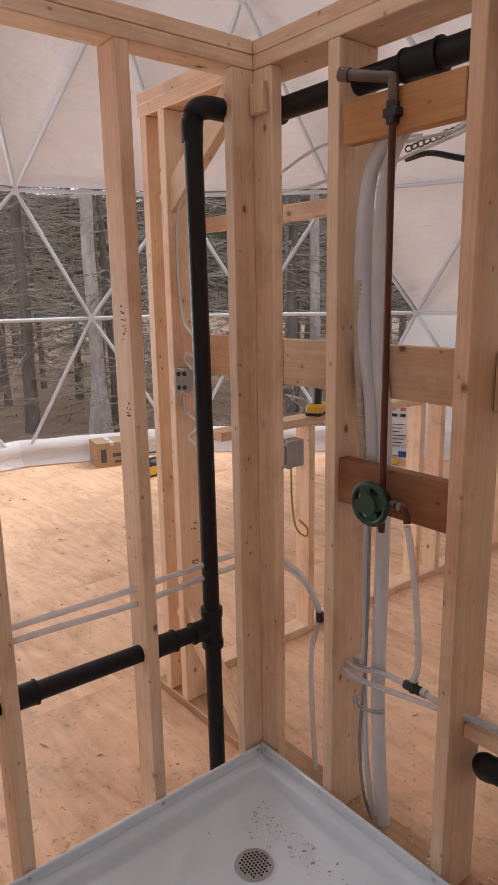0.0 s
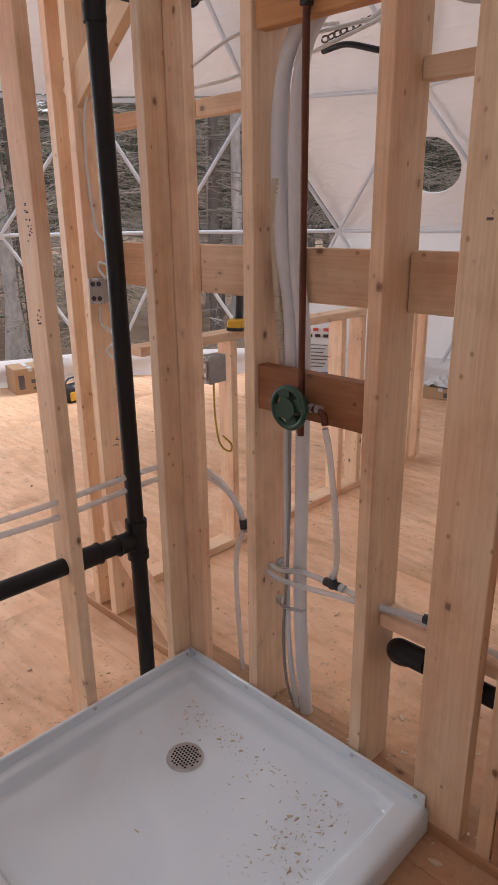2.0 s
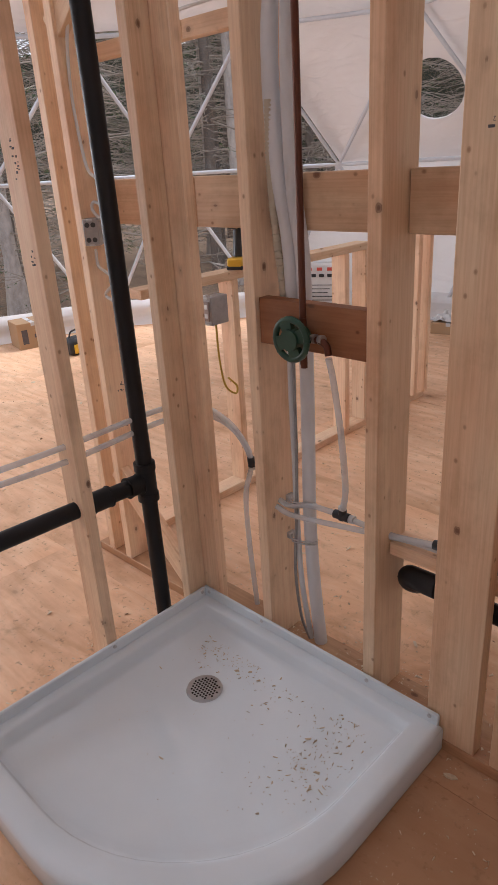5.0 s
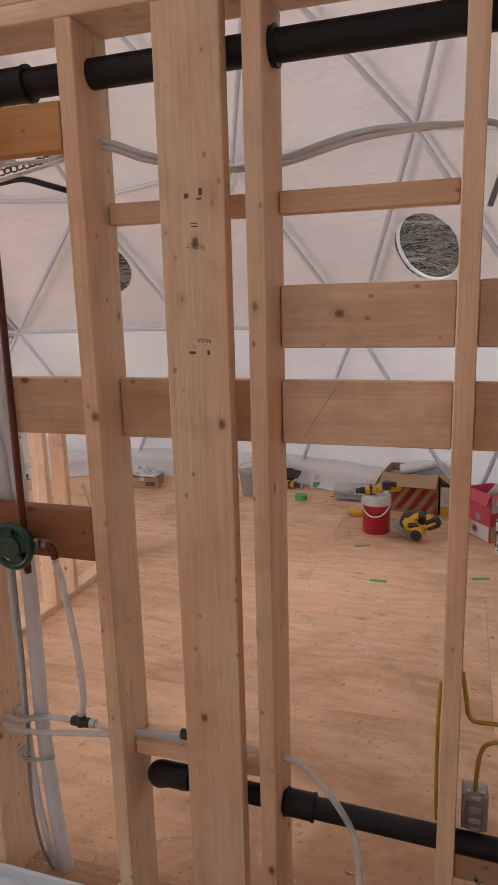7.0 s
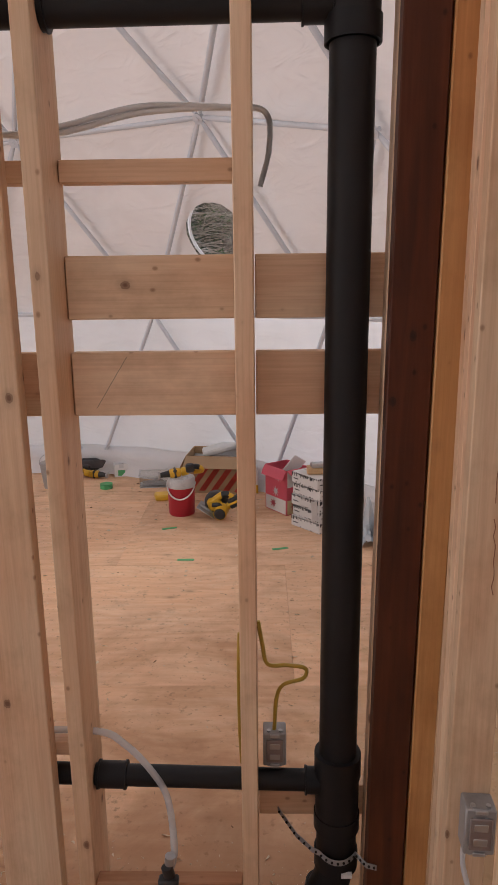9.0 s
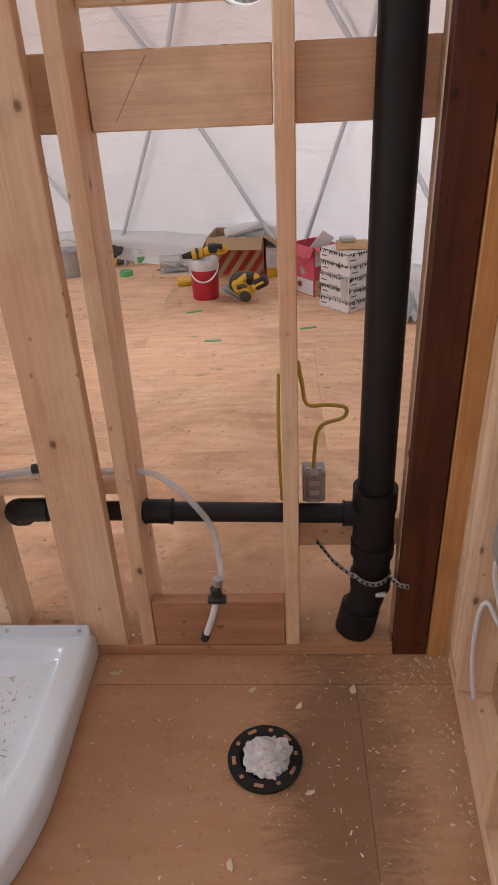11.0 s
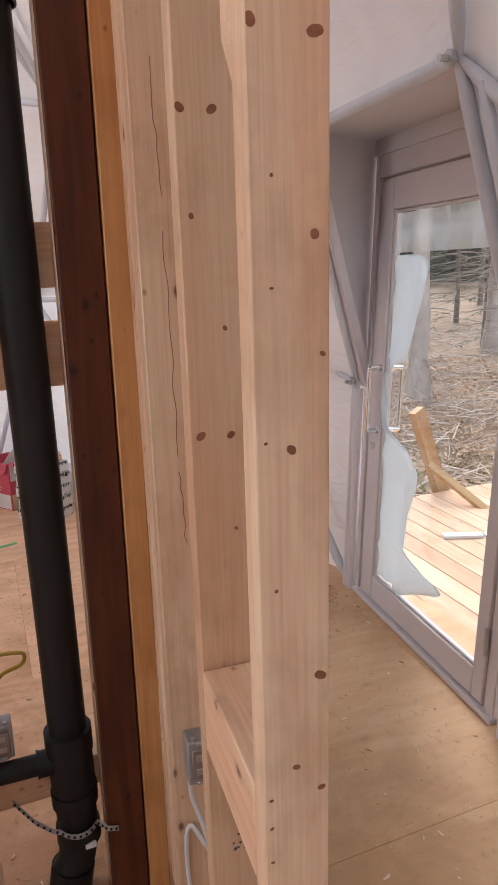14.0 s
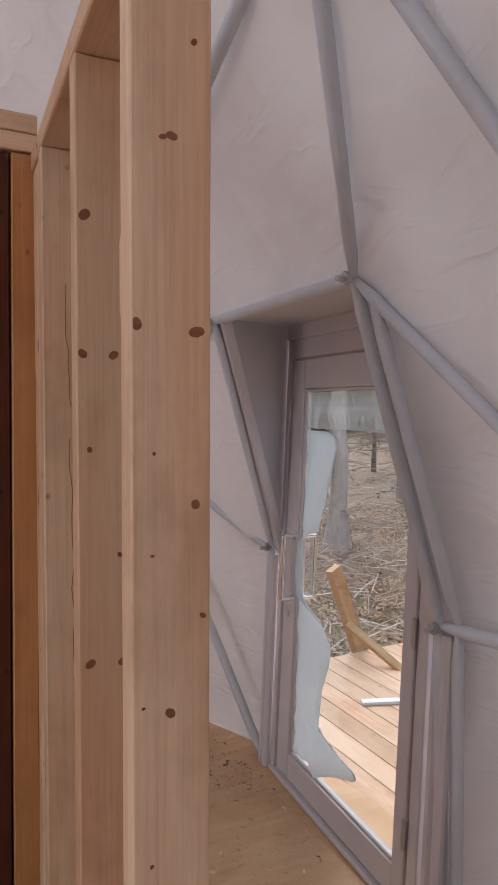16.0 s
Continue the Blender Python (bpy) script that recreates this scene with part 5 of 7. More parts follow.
thing("hose", tube([(0.24, 0.36, 1.955), (0.33, 0.34, 1.955), (0.42, 0.33, 1.93), (0.5, 0.33, 1.905)], 0.008, 8, 6), ABS, "dark hose hung behind the pipe wall", "hose", "", True)

# ---- door ----
# door frame coordinates: x along the sill, y outwards, z up
# the frame leans outwards a little at the top
DE = Vector((-0.085, -0.996, 0)).normalized()
DU = Vector((0.040, -0.0034, 1)).normalized()
DM = Matrix((DE, DU.cross(DE), DU)).transposed().to_4x4()
DM.translation = (3.165, 1.24, 0)


def door_part(name, lo, hi, parent, material=None, label="", bevel=0.004):
    return part(name, box(lo, hi, bevel, DM), material or PAINT, parent, label)


door = empty("door_1")
tagged(door, "closed mauve-grey painted door with a tall glass pane and peeling film", "door", kind="structure")
frame_parent = part("door_frame", box((0.0, 0.0, 0.0), (0.032, 0.09, 2.06), 0.003, DM), PAINT, door, "painted door frame")
door_part("frame_post", (0.034, 0.012, 0.0), (0.056, 0.08, 2.0), frame_parent)
door_part("frame_post", (1.032, 0.0, 0.0), (1.075, 0.09, 2.06), frame_parent)
door_part("frame_post", (1.006, 0.012, 0.0), (1.03, 0.08, 2.0), frame_parent)
door_part("frame_head", (0.034, 0.0, 1.9), (1.03, 0.09, 2.06), frame_parent)
door_part("head_trim", (0.0, -0.012, 1.985), (1.075, -0.001, 2.06), frame_parent)
door_part("sill", (0.0, -0.015, 0.001), (1.075, 0.1, 0.024), frame_parent)
leaf = part("door_leaf", box((0.06, 0.004, 0.03), (0.158, 0.05, 1.892), 0.004, DM), PAINT, door)
door_part("stile", (0.94, 0.004, 0.03), (1.002, 0.05, 1.892), leaf)
door_part("top_rail", (0.159, 0.004, 1.765), (0.939, 0.05, 1.892), leaf)
door_part("bottom_rail", (0.159, 0.004, 0.03), (0.939, 0.05, 0.142), leaf)
for lo, hi in (((0.159, 0.012, 0.143), (0.172, 0.028, 1.764)), ((0.927, 0.012, 0.143), (0.939, 0.028, 1.764)), ((0.172, 0.012, 0.143), (0.927, 0.028, 0.156)), ((0.172, 0.012, 1.752), (0.927, 0.028, 1.764))):
    door_part("glazing_bead", lo, hi, leaf)
pane = part("glass_pane", box((0.16, 0.03, 0.144), (0.938, 0.036, 1.763), 0, DM), GLASS, leaf, "clear glass pane")
pane.visible_shadow = False
for z in (0.28, 0.95, 1.6):
    part("hinge", cyl(DM @ Vector((1.004, 0.0, z - 0.05)), DM @ Vector((1.004, 0.0, z + 0.05)), 0.009, seg=10), STEEL, leaf)
    part("hinge_plate", box((0.985, 0.0005, z - 0.045), (1.0, 0.0035, z + 0.045), 0.001, DM), STEEL, leaf)
part("lock_rose", cyl(DM @ Vector((0.108, 0.004, 0.76)), DM @ Vector((0.108, -0.008, 0.76)), 0.016, seg=20), CHROME, leaf, "round chrome lock rose")
for y0, y1 in ((0.006, -0.05), (0.048, 0.106)):
    pts = [(0.135, y0, 0.835), (0.135, (y0 + y1) / 2, 0.835), (0.135, y1 * 0.95, 0.837), (0.135, y1, 0.85), (0.135, y1, 0.97), (0.135, y1, 1.1), (0.135, y1 * 0.95, 1.113), (0.135, (y0 + y1) / 2, 1.115), (0.135, y0, 1.115)]
    pull = part("handle", tube([DM @ Vector(p) for p in pts], 0.0115, 12, 4), CHROME, leaf, "chrome pull handle", smooth=True)
    for z in (0.835, 1.115):
        part("handle_rose", cyl(DM @ Vector((0.135, y0, z)), DM @ Vector((0.135, y0 + (y1 - y0) * 0.16, z)), 0.0185, seg=18), CHROME, pull)


def film_material():
    m, n, l, b = node_material("milky_protective_film", 0.3)
    vec, _ = coords(n, l, (1, 1, 1), 0.0)
    w = noise_node(n, l, vec, 7.0, 5.0, 0.55, 2.0)
    b.inputs["Base Color"].default_value = (0.86, 0.90, 0.93, 1)
    bump(n, l, w.outputs[0], b, 0.5, 0.02)
    t = n.new("ShaderNodeBsdfTranslucent")
    t.inputs[0].default_value = (0.86, 0.93, 0.96, 1)
    mix = n.new("ShaderNodeMixShader")
    mix.inputs[0].default_value = 0.72
    l.new(b.outputs[0], mix.inputs[1])
    l.new(t.outputs[0], mix.inputs[2])
    l.new(mix.outputs[0], n["Material Output"].inputs[0])
    return m


FILM = film_material()
HAZE = FILM.copy()
HAZE.name = "thin_haze_film"
hn, hl = HAZE.node_tree.nodes, HAZE.node_tree.links
hm, ht = hn.new("ShaderNodeMixShader"), hn.new("ShaderNodeBsdfTransparent")
hm.inputs[0].default_value = 0.55
hl.new(hn["Material Output"].inputs[0].links[0].from_socket, hm.inputs[1])
hl.new(ht.outputs[0], hm.inputs[2])
hl.new(hm.outputs[0], hn["Material Output"].inputs[0])


def film_strip(levels, y):
    """Loose film hanging on the pane: (height, left, right) rows, with a curled free edge."""
    bm = bmesh.new()
    rows = []
    for z, a, b in levels:
        row = []
        for k in range(17):
            s = k / 16
            u = a + (b - a) * s
            off = -0.016 * abs(noise.noise(Vector((u * 9 + z * 5, z * 8 - u * 4, 1)))) - 0.014 * noise.noise(Vector((u * 22, z * 17, 4))) - 0.035 * s ** 4
            row.append(bm.verts.new(DM @ Vector((u, y + off, z))))
        rows.append(row)
    for r1, r2 in zip(rows, rows[1:]):
        for k in range(16):
            bm.faces.new((r1[k], r1[k + 1], r2[k + 1], r2[k]))
    bmesh.ops.solidify(bm, geom=bm.faces[:], thickness=0.0006)
    return bm


part("protective_film", film_strip([(1.585, 0.172, 0.4), (1.575, 0.172, 0.46), (1.555, 0.172, 0.492), (1.52, 0.172, 0.498), (1.47, 0.172, 0.474), (1.4, 0.172, 0.455), (1.32, 0.172, 0.43), (1.22, 0.172, 0.392), (1.17, 0.172, 0.36), (1.14, 0.172, 0.26), (1.1, 0.172, 0.2), (0.97, 0.172, 0.19), (0.86, 0.172, 0.2), (0.83, 0.172, 0.32), (0.8, 0.172, 0.44), (0.735, 0.172, 0.515), (0.66, 0.172, 0.505), (0.55, 0.172, 0.468), (0.45, 0.172, 0.444), (0.385, 0.172, 0.45), (0.35, 0.172, 0.53), (0.335, 0.172, 0.66), (0.325, 0.172, 0.735), (0.308, 0.172, 0.715), (0.28, 0.172, 0.64), (0.24, 0.172, 0.55), (0.2, 0.172, 0.47), (0.165, 0.172, 0.41)], 0.026), FILM, leaf, "torn milky protective film", smooth=True)
part("protective_film", film_strip([(1.75, 0.173, 0.926), (1.68, 0.173, 0.926), (1.595, 0.173, 0.926)], 0.0285), HAZE, leaf, "thin hazy protective film", smooth=True)

# reveals between the leaning tent and the upright frame
reveal = empty("door_reveal")
tagged(reveal, "mauve-grey panels lining the recess round the door", "door surround", kind="structure")


def reveal_panel(name, pts, label=""):
    n = (pts[1] - pts[0]).cross(pts[2] - pts[0]).normalized() * 0.012
    bm = bmesh.new()
    for p in pts:
        bm.verts.new(p)
        bm.verts.new(p + n)
    bmesh.ops.convex_hull(bm, input=bm.verts[:])
    return part(name, bm, PAINT, reveal, label)


TL, TR = DM @ Vector((0.0, 0.0, 2.05)), DM @ Vector((1.075, 0.0, 2.05))
ML, MR = DM @ Vector((0.0, 0.0, 1.0)), DM @ Vector((1.075, 0.0, 1.0))
reveal_panel("cheek", [HUB_G + Vector((0.0, 0.012, 0.04)), TL + Vector((0.02, 0.012, 0.04)), ML + Vector((0.02, 0.012, 0)), HUB_E + Vector((0.01, 0, 0))])
reveal_panel("cheek", [HUB_D + Vector((0.02, -0.01, 0)), HUB_F + Vector((0.01, 0, 0)), MR, TR])
reveal_panel("head_board", [HUB_G + Vector((0.02, 0.02, 0.02)), HUB_D + Vector((0.02, -0.02, 0.02)), TR, TL])
for a, b in ((HUB_G, HUB_E), (HUB_D, HUB_F)):
    o = Vector((0.035, 0.03 if a == HUB_D else -0.03, 0))
    bm = bmesh.new()
    tube_into(bm, [a + o, b + o], 0.026, 4)
    part("trim", bm, PAINT, reveal)
for u, s in ((-0.03, 1), (1.14, -1)):
    for k in range(2):
        bm = bmesh.new()
        tube_into(bm, [DM @ Vector((u - s * 0.04 * k, -0.01, 0.0)), DM @ Vector((u - s * 0.04 * k, -0.01, 1.0))], 0.02, 8)
        part("trim", bm, PAINT, reveal)

# timber offcuts leaning on the deck outside, litter of foam
OAK = lumber("split_timber", (0.60, 0.43, 0.25), (0.48, 0.32, 0.17))
slanted_board("timber_offcut", (4.64, 2.42, -0.2), (4.35, 2.42, 0.56), 0.11, 0.06, OAK, (0.3, -1, 0), "thick pale timber leaning at the deck's edge", "timber", "timber offcuts")
slanted_board("timber_offcut", (4.6, 1.93, -0.07), (4.37, 2.28, 0.2), 0.055, 0.035, OAK, (0.3, -1, 0), "thick pale timber leaning at the deck's edge", "timber", "timber offcuts")
slanted_board("foam_strip", (4.02, 1.66, -0.033), (4.24, 1.575, -0.033), 0.055, 0.02, FOAM, (0, 0, 1), "broken white foam strip on the deck", "foam strip", "foam strips")
slanted_board("foam_strip", (4.25, 1.57, -0.033), (4.5, 1.5, -0.033), 0.05, 0.02, FOAM, (0, 0, 1), "broken white foam strip on the deck", "foam strip", "foam strips")
MOSS = mottled("green_moss", (0.14, 0.19, 0.06), (0.27, 0.33, 0.13), 20, 0.9, 0, 0.5)
g = random.Random(21)
bm = bmesh.new()
for _ in range(1500):
    a, r = g.uniform(0, 6.28), g.random() ** 0.5
    c = Vector((5.6 + 1.1 * r * math.cos(a), 3.2 + 1.3 * r * math.sin(a), -0.42 + g.uniform(0, 0.06)))
    e = Vector((g.uniform(-1, 1), g.uniform(-1, 1), g.uniform(0.2, 0.8))) * 0.035
    w = e.cross(Vector((g.uniform(-1, 1), g.uniform(-1, 1), 0))).normalized() * 0.012
    bm.faces.new([bm.verts.new(c - w), bm.verts.new(c + w), bm.verts.new(c + e)])
tagged(finish(bm, "undergrowth", MOSS), "low green plants on the forest floor", "undergrowth", kind="stuff")
bm = bmesh.new()
for _ in range(1400):
    a, r = g.uniform(0, 6.28), 4.6 + 9 * g.random()
    c = Vector((DC.x + r * math.cos(a), DC.y + r * math.sin(a), -0.38 + max(0, r - 7) * 0.05))
    e = Vector((g.uniform(-1, 1), g.uniform(-1, 1), g.uniform(-0.08, 0.12))).normalized() * g.uniform(0.1, 0.45)
    tube_into(bm, [c - e, c + Vector((0, 0, 0.02)), c + e], g.uniform(0.004, 0.011), 3)
tagged(finish(bm, "fallen_twigs", TWIG), "fallen dead twigs on the forest floor", "twigs", kind="stuff")

# brush and leaf litter beyond the deck, and a stump-footed dead spruce
bm = bmesh.new()
for _ in range(1500):
    c = Vector((g.uniform(4.9, 12.0), g.uniform(1.0, 11.0), 0))
    d = math.hypot(c.x + 0.7, c.y - 0.4)
    c.z = -0.38 + max(0, d - 7) * 0.05 + g.uniform(0, 0.09)
    e = Vector((g.gauss(0, 1), g.gauss(0, 1), g.uniform(-0.25, 0.3))).normalized() * g.uniform(0.06, 0.42)
    tube_into(bm, [c - e, c + Vector((g.uniform(-0.03, 0.03), g.uniform(-0.03, 0.03), 0.02)), c + e], g.uniform(0.0025, 0.009), 3)
BRUSH = mottled("bleached_brush", (0.40, 0.33, 0.28), (0.72, 0.64, 0.57), 20, 0.9, 0, 0.2)
tagged(finish(bm, "brush_litter", BRUSH), "tangle of dead twigs strewn beyond the deck", "twigs", kind="stuff")
bm = bmesh.new()
for _ in range(14000):
    c = Vector((g.uniform(4.8, 9.5), g.uniform(1.0, 8.5), 0))
    d = math.hypot(c.x + 0.7, c.y - 0.4)
    c.z = -0.4 + max(0, d - 7) * 0.05 + g.uniform(0, 0.05)
    e = Vector((g.uniform(-1, 1), g.uniform(-1, 1), g.uniform(-0.4, 0.5))).normalized() * g.uniform(0.015, 0.05)
    w = e.cross(Vector((g.uniform(-1, 1), g.uniform(-1, 1), 1))).normalized() * g.uniform(0.006, 0.02)
    bm.faces.new([bm.verts.new(c - e), bm.verts.new(c + w), bm.verts.new(c + e), bm.verts.new(c - w)])
LEAFLITTER = mottled("dry_leaves", (0.34, 0.22, 0.14), (0.66, 0.48, 0.34), 25, 0.9, 0, 0)
tagged(finish(bm, "leaf_litter", LEAFLITTER), "dry brown leaves and needles on the forest floor", "leaf litter", kind="stuff")


PALEBARK = mottled("pale_flaking_bark", (0.26, 0.22, 0.19), (0.66, 0.60, 0.55), 16, 0.9, 0, 0.8, 0.01, 20, (1, 1, 0.5))


def bare_spruce(at, height, r0, seed):
    """A limbless-crowned trunk with flared roots and level dead branches."""
    gg = random.Random(seed)
    root = empty("dead_spruce", at)
    tagged(root, "grey flaking spruce trunk with level dead branches", "tree", "dead spruces")
    bm = bmesh.new()
    tube_into(bm, [Vector((0.02 * gg.uniform(-1, 1), 0.02 * gg.uniform(-1, 1), height * k / 14)) for k in range(15)], lambda s: r0 * (1 + 0.9 * max(0, 1 - s * 14)) * (1 - 0.6 * s), 12)
    for k in range(6):
        a = 6.28 * k / 6 + gg.uniform(-0.3, 0.3)
        tube_into(bm, [Vector((0, 0, 0.25)), Vector((math.cos(a) * r0 * 1.5, math.sin(a) * r0 * 1.5, 0.06)), Vector((math.cos(a) * r0 * 4, math.sin(a) * r0 * 4, -0.08))], lambda s: 0.06 * (1 - 0.7 * s), 6)
    part("trunk", bm, PALEBARK, root)
    for k in range(26):
        a, z = gg.uniform(0, 6.28), 0.5 + height * 0.5 * k / 26
        ln = gg.uniform(0.3, 1.1)
        d = Vector((math.cos(a), math.sin(a), gg.uniform(-0.12, 0.1)))
        bm = bmesh.new()
        tube_into(bm, [d * r0 * 0.8, d * ln * 0.5 + Vector((0, 0, 0.02)), d * ln + Vector((0, 0, gg.uniform(-0.1, 0.05)))], lambda s: 0.012 * (1 - 0.75 * s), 5)
        for _ in range(5):
            s = gg.uniform(0.3, 0.95)
            e = Vector((gg.uniform(-1, 1), gg.uniform(-1, 1), gg.uniform(-0.5, 0.4))) * 0.16
            tube_into(bm, [d * ln * s, d * ln * s + e], 0.003, 3)
        part("branch", bm, TWIG, root, matrix=Matrix.Translation((0, 0, z)))


bare_spruce((7.15, 6.25, -0.42), 9.0, 0.13, 3)
bare_spruce((-6.98, 2.94, -0.4), 12.0, 0.1, 5)
bare_spruce((-8.5, 8.0, -0.3), 12.0, 0.12, 6)
bare_spruce((-6.2, 6.4, -0.35), 11.0, 0.09, 7)
bare_spruce((-9.2, 5.6, -0.3), 12.0, 0.13, 8)
bare_spruce((10.2, 8.3, -0.2), 10.0, 0.11, 9)

# ---- tools, boxes and clutter in the room behind ----
def paint(name, c, rough=0.5):
    return mottled(name, tuple(v * 0.88 for v in c), c, 15, rough, 0, 0.05)


RED, YELLOW, WHITE, CARD = paint("red_plastic", (0.45, 0.018, 0.035), 0.35), paint("yellow_plastic", (0.72, 0.42, 0.02), 0.4), paint("white_card", (0.72, 0.71, 0.69), 0.6), paint("brown_cardboard", (0.42, 0.27, 0.15), 0.8)
PINK, REDPRINT, TAPEGREEN, BLUE = paint("pink_red_card", (0.62, 0.09, 0.13), 0.5), paint("red_print", (0.60, 0.08, 0.05), 0.7), paint("green_tape", (0.10, 0.42, 0.16), 0.6), paint("blue_tape", (0.03, 0.09, 0.25), 0.5)
CLOUDY = paint("cloudy_plastic", (0.60, 0.60, 0.60), 0.3)


def cooler(at):
    root = empty("drink_cooler", at)
    tagged(root, "red drink cooler with a white lid and bail handle", "cooler")
    part("body", lathe([(0.088, 0.0), (0.094, 0.01), (0.097, 0.2), (0.098, 0.205)], 28), RED, root, smooth=False)
    part("lid", lathe([(0.099, 0.205), (0.101, 0.21), (0.101, 0.262), (0.094, 0.275), (0.02, 0.28)], 28), CLOUDY, root, "white lid")
    pts = [(0.1 * math.cos(a), -0.05 * math.sin(a) - 0.06 * math.sin(a), 0.235 - 0.1 * math.sin(a)) for a in [math.pi * k / 10 for k in range(11)]]
    part("bail_handle", tube(pts, 0.006, 6, 2), WHITE, root, "white bail handle", smooth=True)


def circular_saw(at, rz):
    """A saw resting on its tilted shoe; local x runs along the shoe, y to the blade side."""
    root = empty("circular_saw", at, rz)
    tagged(root, "yellow and black cordless circular saw resting on its shoe", "power saw")
    part("base_plate", box((-0.075, -0.085, 0.0), (0.075, 0.07, 0.005), 0.002, pose(-0.09, 0.0, 0.048, 0, 32, 0)), STEEL, root)
    part("base_rib", box((-0.06, -0.03, 0.005), (0.06, -0.024, 0.018), 0.002, pose(-0.09, 0.0, 0.048, 0, 32, 0)), STEEL, root)
    part("blade_guard", lathe([(0.0, -0.018), (0.078, -0.018), (0.086, -0.01), (0.086, 0.012), (0.078, 0.02), (0.0, 0.02)], 32), INK, root, "dark grey blade guard", matrix=pose(-0.03, 0.035, 0.098, 90, 0, 0))
    part("blade", lathe([(0.0, -0.001), (0.08, -0.001), (0.08, 0.001), (0.0, 0.001)], 40), STEEL, root, matrix=pose(-0.045, 0.035, 0.085, 90, 0, 0))
    part("gear_case", box((-0.055, -0.035, 0.055), (0.05, 0.014, 0.15), 0.02, pose(0, 0, 0, 0, -18, 0)), YELLOW, root)
    part("motor", cyl((0.02, -0.11, 0.055), (0.02, -0.02, 0.062), 0.045, 0.05, 20), YELLOW, root)
    part("motor_cap", cyl((0.02, -0.122, 0.054), (0.02, -0.108, 0.055), 0.03, 0.043, 20), DARKPLASTIC, root)
    part("grip", tube([(-0.04, -0.05, 0.1), (0.0, -0.06, 0.105), (0.03, -0.06, 0.085)], 0.017, 10), DARKPLASTIC, root, smooth=True)
    part("handle", tube([(-0.03, -0.01, 0.13), (0.02, -0.01, 0.165), (0.07, -0.015, 0.165), (0.1, -0.02, 0.13), (0.06, -0.02, 0.08)], 0.024, 10), YELLOW, root, smooth=True)
    part("handle_grip", tube([(0.02, -0.012, 0.166), (0.05, -0.012, 0.17), (0.075, -0.014, 0.16)], 0.0265, 10), DARKPLASTIC, root, smooth=True)
    m = pose(0.118, -0.03, 0.13, 0, -28, 0)
    part("battery", box((-0.045, -0.038, -0.035), (0.045, 0.038, 0.035), 0.008, m), DARKPLASTIC, root)
    part("battery_cap", box((-0.047, -0.04, -0.01), (0.03, 0.04, 0.012), 0.005, m), YELLOW, root)


def recip_saw(at, rx, ry, rz, label):
    """A cordless reciprocating saw lying on its flank, nose towards -x."""
    root = empty("reciprocating_saw")
    root.matrix_basis = pose(*at, rx, ry, rz)
    tagged(root, label, "power saw", "power tools")
    part("nose", cyl((-0.15, 0, 0.03), (-0.085, 0, 0.032), 0.017, 0.026, 14), DARKPLASTIC, root)
    part("shoe", box((-0.168, -0.025, 0.008), (-0.152, 0.025, 0.05), 0.004), STEEL, root)
    part("gear_case", box((-0.09, -0.03, 0.003), (0.0, 0.03, 0.062), 0.014), YELLOW, root)
    part("boot", box((-0.06, -0.034, -0.001), (-0.03, 0.034, 0.068), 0.012), DARKPLASTIC, root)
    part("motor", cyl((0.0, 0, 0.034), (0.05, 0, 0.036), 0.031, 0.028, 16), YELLOW, root)
    part("handle", tube([(0.04, 0, 0.05), (0.09, 0, 0.062), (0.14, 0, 0.045), (0.145, 0.01, 0.015), (0.09, 0.02, 0.012)], 0.017, 10), YELLOW, root, smooth=True)
    part("grip", tube([(0.065, 0, 0.058), (0.1, 0, 0.061), (0.128, 0, 0.052)], 0.0195, 10), DARKPLASTIC, root, smooth=True)
    part("battery", box((0.03, -0.06, 0.04), (0.09, -0.01, 0.1), 0.01), DARKPLASTIC, root)


def drill(at, rz, label, lying=False):
    root = empty("cordless_drill", at, rz)
    if lying:
        root.matrix_basis = pose(*at, 0, 78, rz)
    tagged(root, label, "power drill", "power tools")
    part("motor", cyl((-0.09, 0, 0.2), (0.05, 0, 0.2), 0.032, 0.03, 16), YELLOW, root)
    part("motor_cap", cyl((-0.115, 0, 0.2), (-0.09, 0, 0.2), 0.026, 0.032, 16), DARKPLASTIC, root)
    part("chuck", cyl((0.05, 0, 0.2), (0.12, 0, 0.2), 0.024, 0.014, 14), DARKPLASTIC, root)
    part("grip", tube([(-0.03, 0, 0.19), (-0.035, 0, 0.12), (-0.045, 0, 0.05)], 0.021, 10), DARKPLASTIC, root, smooth=True)
    part("battery", box((-0.1, -0.036, 0.0), (0.03, 0.036, 0.05), 0.008), YELLOW, root)
    part("battery_foot", box((-0.102, -0.038, 0.0), (0.032, 0.038, 0.018), 0.005), DARKPLASTIC, root)


